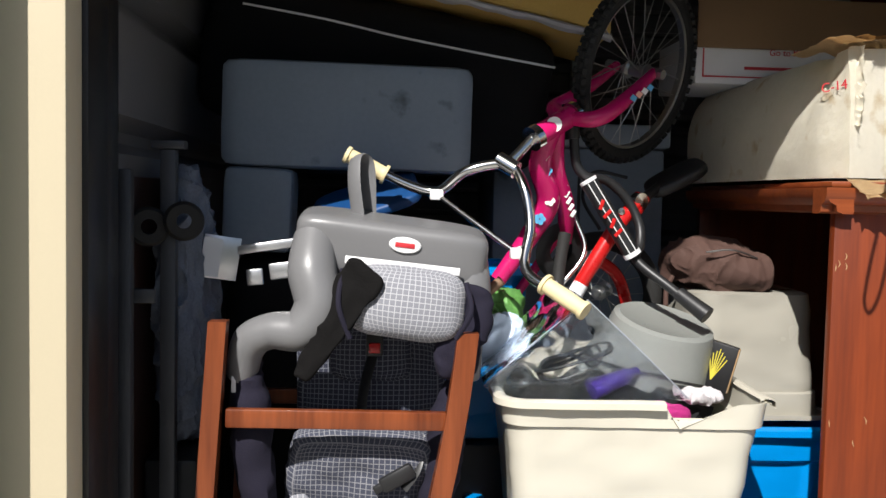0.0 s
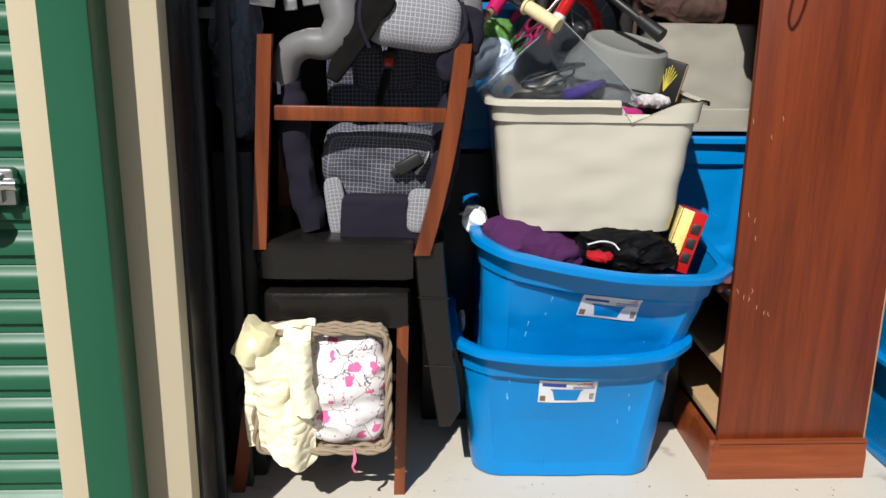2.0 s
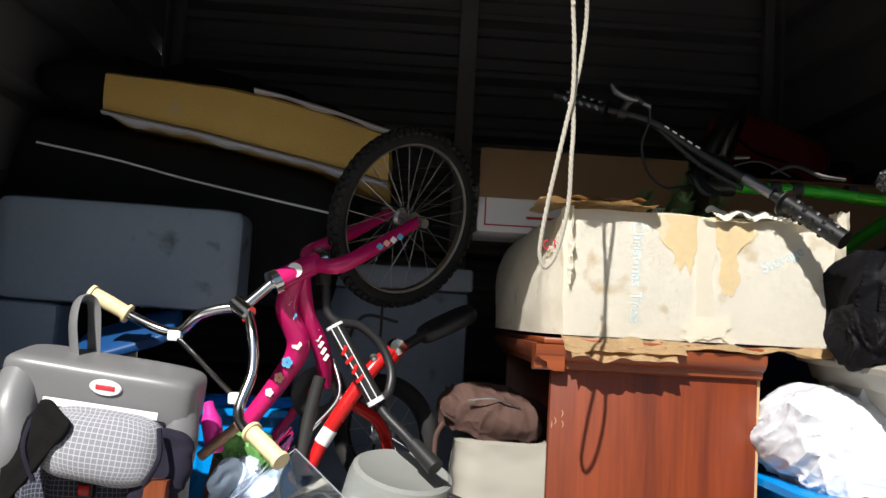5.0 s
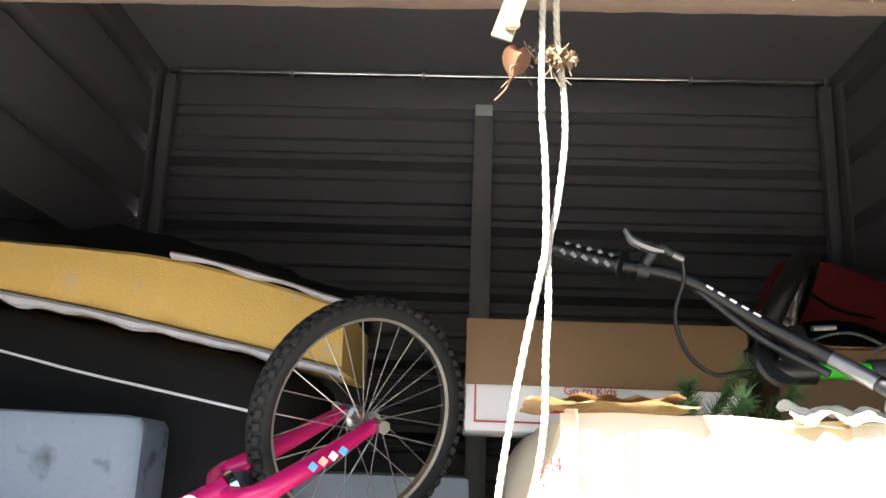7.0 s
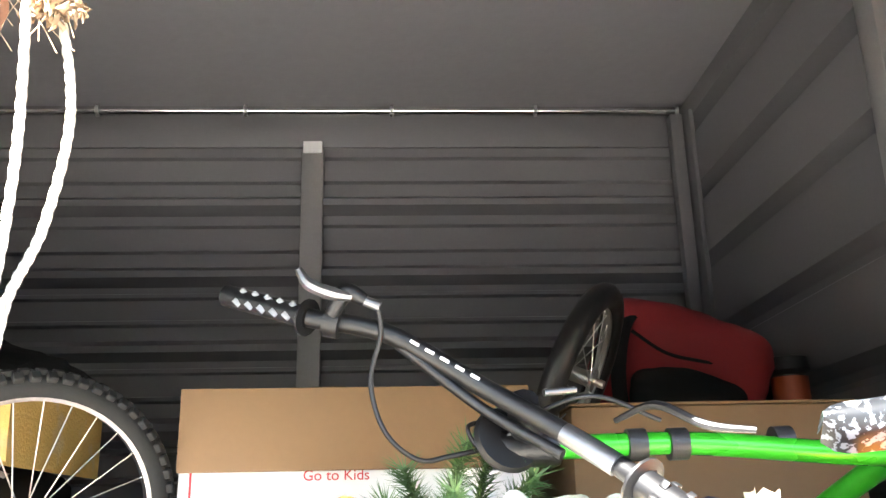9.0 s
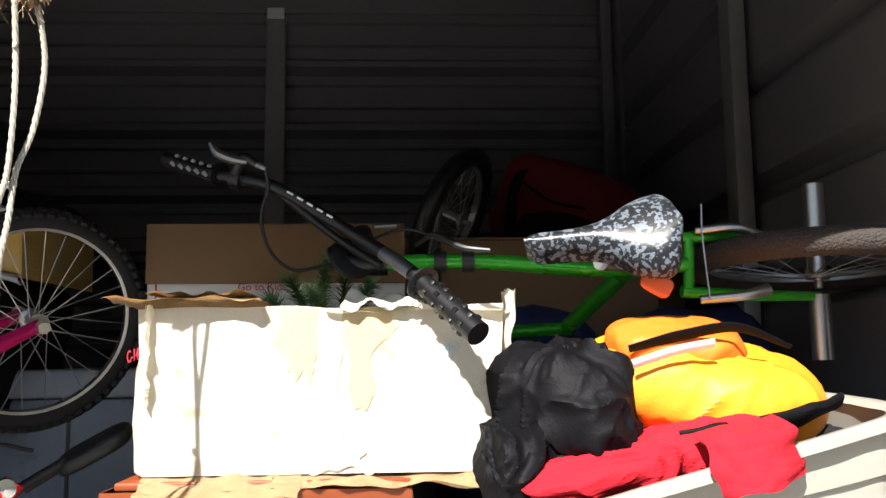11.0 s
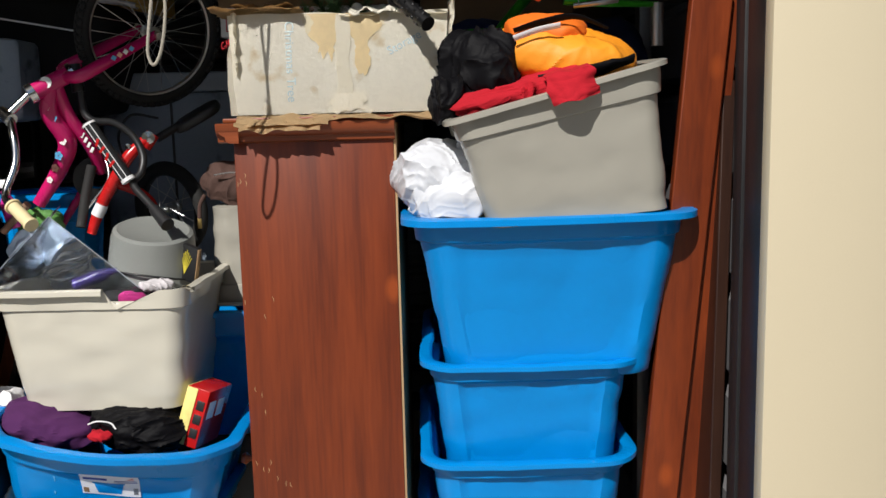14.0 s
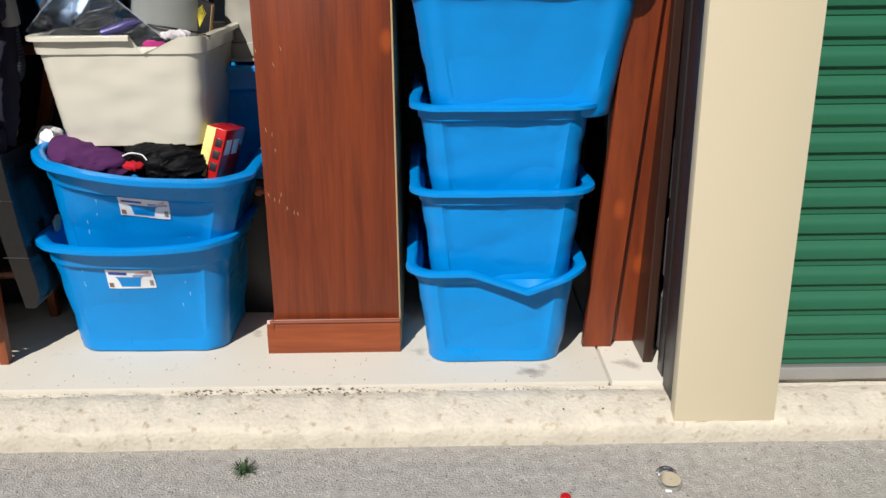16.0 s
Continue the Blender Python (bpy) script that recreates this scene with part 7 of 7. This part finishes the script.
# ---- dark corner by the left jamb ----
DARKMETAL = material("dark_bed_metal", (0.06, 0.062, 0.068), 0.5, 0.5, vary=0.3, scale=12)
bf = thing("steel_bedstead", "dark steel bed frame rails standing upright with castors", "bedstead")
for x, y, h in ((-0.405, 1.65, 1.470), (-0.452, 1.535, 1.43)):
    part("rail", block(x - 0.014, x + 0.014, y - 0.012, y + 0.012, 0.0, h, 0.003), DARKMETAL, bf)
part("rail_foot", block(-0.435, -0.375, 1.635, 1.665, 1.471, 1.486, 0.003), DARKMETAL, bf)
part("crossbar", block(-0.452, -0.405, 1.55, 1.562, 1.20, 1.225, 0.002), DARKMETAL, bf)
for x, z in ((-0.374, 1.341), (-0.436, 1.33), (-0.385, 0.27)):
    castor = part("castor", lathe([(0.014, -0.014), (0.030, -0.014), (0.036, -0.006), (0.036, 0.006), (0.030, 0.014), (0.014, 0.014), (0.014, -0.014)], 24, axis="y")[0], RUBBER, bf, "black rubber castor")
    castor.matrix_basis = pose(x, 1.630, z, 0, 0, 15)
solo("headboard", block(-0.484, -0.464, 1.46, 1.96, 0.0, 1.42, 0.004), DARKWOOD, "dark wooden headboard standing against the side wall", "headboard")
QUILT = material("faded_blue_quilt", (0.15, 0.172, 0.22), 0.9, vary=0.6, scale=18, grain=200, bump=0.4)
solo("quilt_bag", heap(0.105, 0.22, 0.56, 0.014, 12, 5, 6, 0.001), QUILT, "folded blue patterned quilt in a clear bag", "quilt", m=pose(-0.408, 1.80, 1.17))
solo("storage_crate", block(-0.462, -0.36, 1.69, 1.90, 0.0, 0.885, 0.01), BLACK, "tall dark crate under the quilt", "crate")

# ---- outside: litter and weeds ----
def scatter(name, n, area, z, size, mat, label, category, seed, flat=1.0):
    """Many small uneven stones as one joined mesh."""
    r = random.Random(seed)
    t = bmesh.new()
    bmesh.ops.create_icosphere(t, subdivisions=1, radius=1)
    base = [v.co.copy() for v in t.verts]
    tris = [[v.index for v in f.verts] for f in t.faces]
    t.free()
    verts, faces = [], []
    for k in range(n):
        at = Vector((r.uniform(area[0], area[1]), r.uniform(area[2], area[3]), z))
        s = size * r.uniform(0.4, 1.0) ** 1.5
        o = len(verts)
        for c in base:
            g = s * r.uniform(0.7, 1.2)
            verts.append((at.x + c.x * g, at.y + c.y * g, at.z + c.z * g * flat))
        faces += [[o + q for q in f] for f in tris]
    me = bpy.data.meshes.new(name)
    me.from_pydata(verts, [], faces)
    me.materials.append(mat)
    return tagged(new(name, me), label, category, kind="stuff")


STONE = material("pale_gravel", (0.46, 0.43, 0.38), 0.95, vary=0.35, scale=25)
DARKSTONE = material("dark_gravel", (0.16, 0.145, 0.125), 0.95, vary=0.35, scale=25)
scatter("gravel", 2600, (-0.6, 2.9, 0.50, 1.235), -0.1095, 0.0046, STONE, "pale grit bedded in the asphalt", "gravel", 3, 0.4)
scatter("gravel", 2000, (-0.6, 2.9, 0.50, 1.235), -0.1095, 0.0040, DARKSTONE, "dark grit bedded in the asphalt", "gravel", 4, 0.4)
DIRT = material("brown_dirt", (0.16, 0.125, 0.09), 0.95, vary=0.4, scale=40)
scatter("dirt_specks", 110, (-0.3, 2.03, 1.43, 1.64), 0.0005, 0.0036, DIRT, "dirt specks and crumbs on the slab", "dirt", 5, 0.3)
scatter("dirt_specks", 150, (0.62, 1.22, 1.375, 1.435), -0.009, 0.0055, DIRT, "dirt swept along the door groove", "dirt", 6, 0.3)
scatter("dirt_specks", 160, (-0.4, 2.0, 1.385, 1.418), -0.012, 0.0036, DIRT, "dirt along the kerb lip", "dirt", 8, 0.3)
scatter("dirt_specks", 60, (-0.4, 2.0, 1.29, 1.38), -0.020, 0.0036, DIRT, "dirt crumbs on the kerb", "dirt", 9, 0.3)
WEED = material("grass_green", (0.035, 0.075, 0.022), 0.7, vary=0.4, scale=40)
bm = bmesh.new()
rnd = random.Random(11)
for k in range(110):
    a, l, h = rnd.uniform(0, 6.28), rnd.uniform(0.015, 0.05), rnd.uniform(0.006, 0.035)
    d = Vector((math.cos(a), math.sin(a), 0))
    s = Vector((-d.y, d.x, 0)) * 0.0014
    p0, p1, p2 = d * 0.004, d * l * 0.6 + Vector((0, 0, h)), d * l + Vector((0, 0, h * 0.5))
    q = [bm.verts.new(v) for v in (p0 - s, p0 + s, p1 + s * 0.7, p1 - s * 0.7, p2)]
    bm.faces.new((q[0], q[1], q[2], q[3]))
    bm.faces.new((q[3], q[2], q[4]))
solo("weed", bm, WEED, "small green weed tuft growing in the asphalt", "weed", smooth=False, m=pose(0.842, 1.125, -0.109))
pl = thing("padlock", "open steel disc padlock lying on the asphalt", "padlock", m=pose(1.995, 1.035, -0.108))
part("disc", lathe([(0.001, 0.0), (0.028, 0.0), (0.032, 0.006), (0.032, 0.014), (0.028, 0.02), (0.001, 0.02)], 24)[0], CHROME, pl).matrix_basis = pose(0, 0, 0.0, 8, 0, 0)
part("shackle", tube([(-0.02, 0.015, 0.012), (-0.025, 0.04, 0.016), (0.0, 0.055, 0.02), (0.025, 0.04, 0.016), (0.02, 0.015, 0.012)], 0.004, 8), CHROME, pl)
part("tag", block(-0.018, -0.002, -0.035, -0.02, 0.0, 0.004, 0.001), WHITE, pl, "white plastic tag")
solo("bottle_cap", lathe([(0.001, 0.008), (0.012, 0.008), (0.014, 0.005), (0.014, 0.0), (0.001, 0.0)], 20)[0], RED, "red plastic cap on the asphalt", "bottle cap", m=pose(1.71, 0.985, -0.109))


# every thing's origin goes to the middle of its base
bpy.context.view_layer.update()
for ob in [o for o in scene.objects if o.type == "EMPTY" and o.parent is None and o.location.length < 1e-6]:
    pts = [c.matrix_world @ Vector(b) for c in ob.children_recursive if c.type == "MESH" for b in c.bound_box]
    at = Vector(((min(p.x for p in pts) + max(p.x for p in pts)) / 2, (min(p.y for p in pts) + max(p.y for p in pts)) / 2, min(p.z for p in pts)))
    for c in ob.children:
        c.matrix_basis = Matrix.Translation(-at) @ c.matrix_basis
    ob.location = at
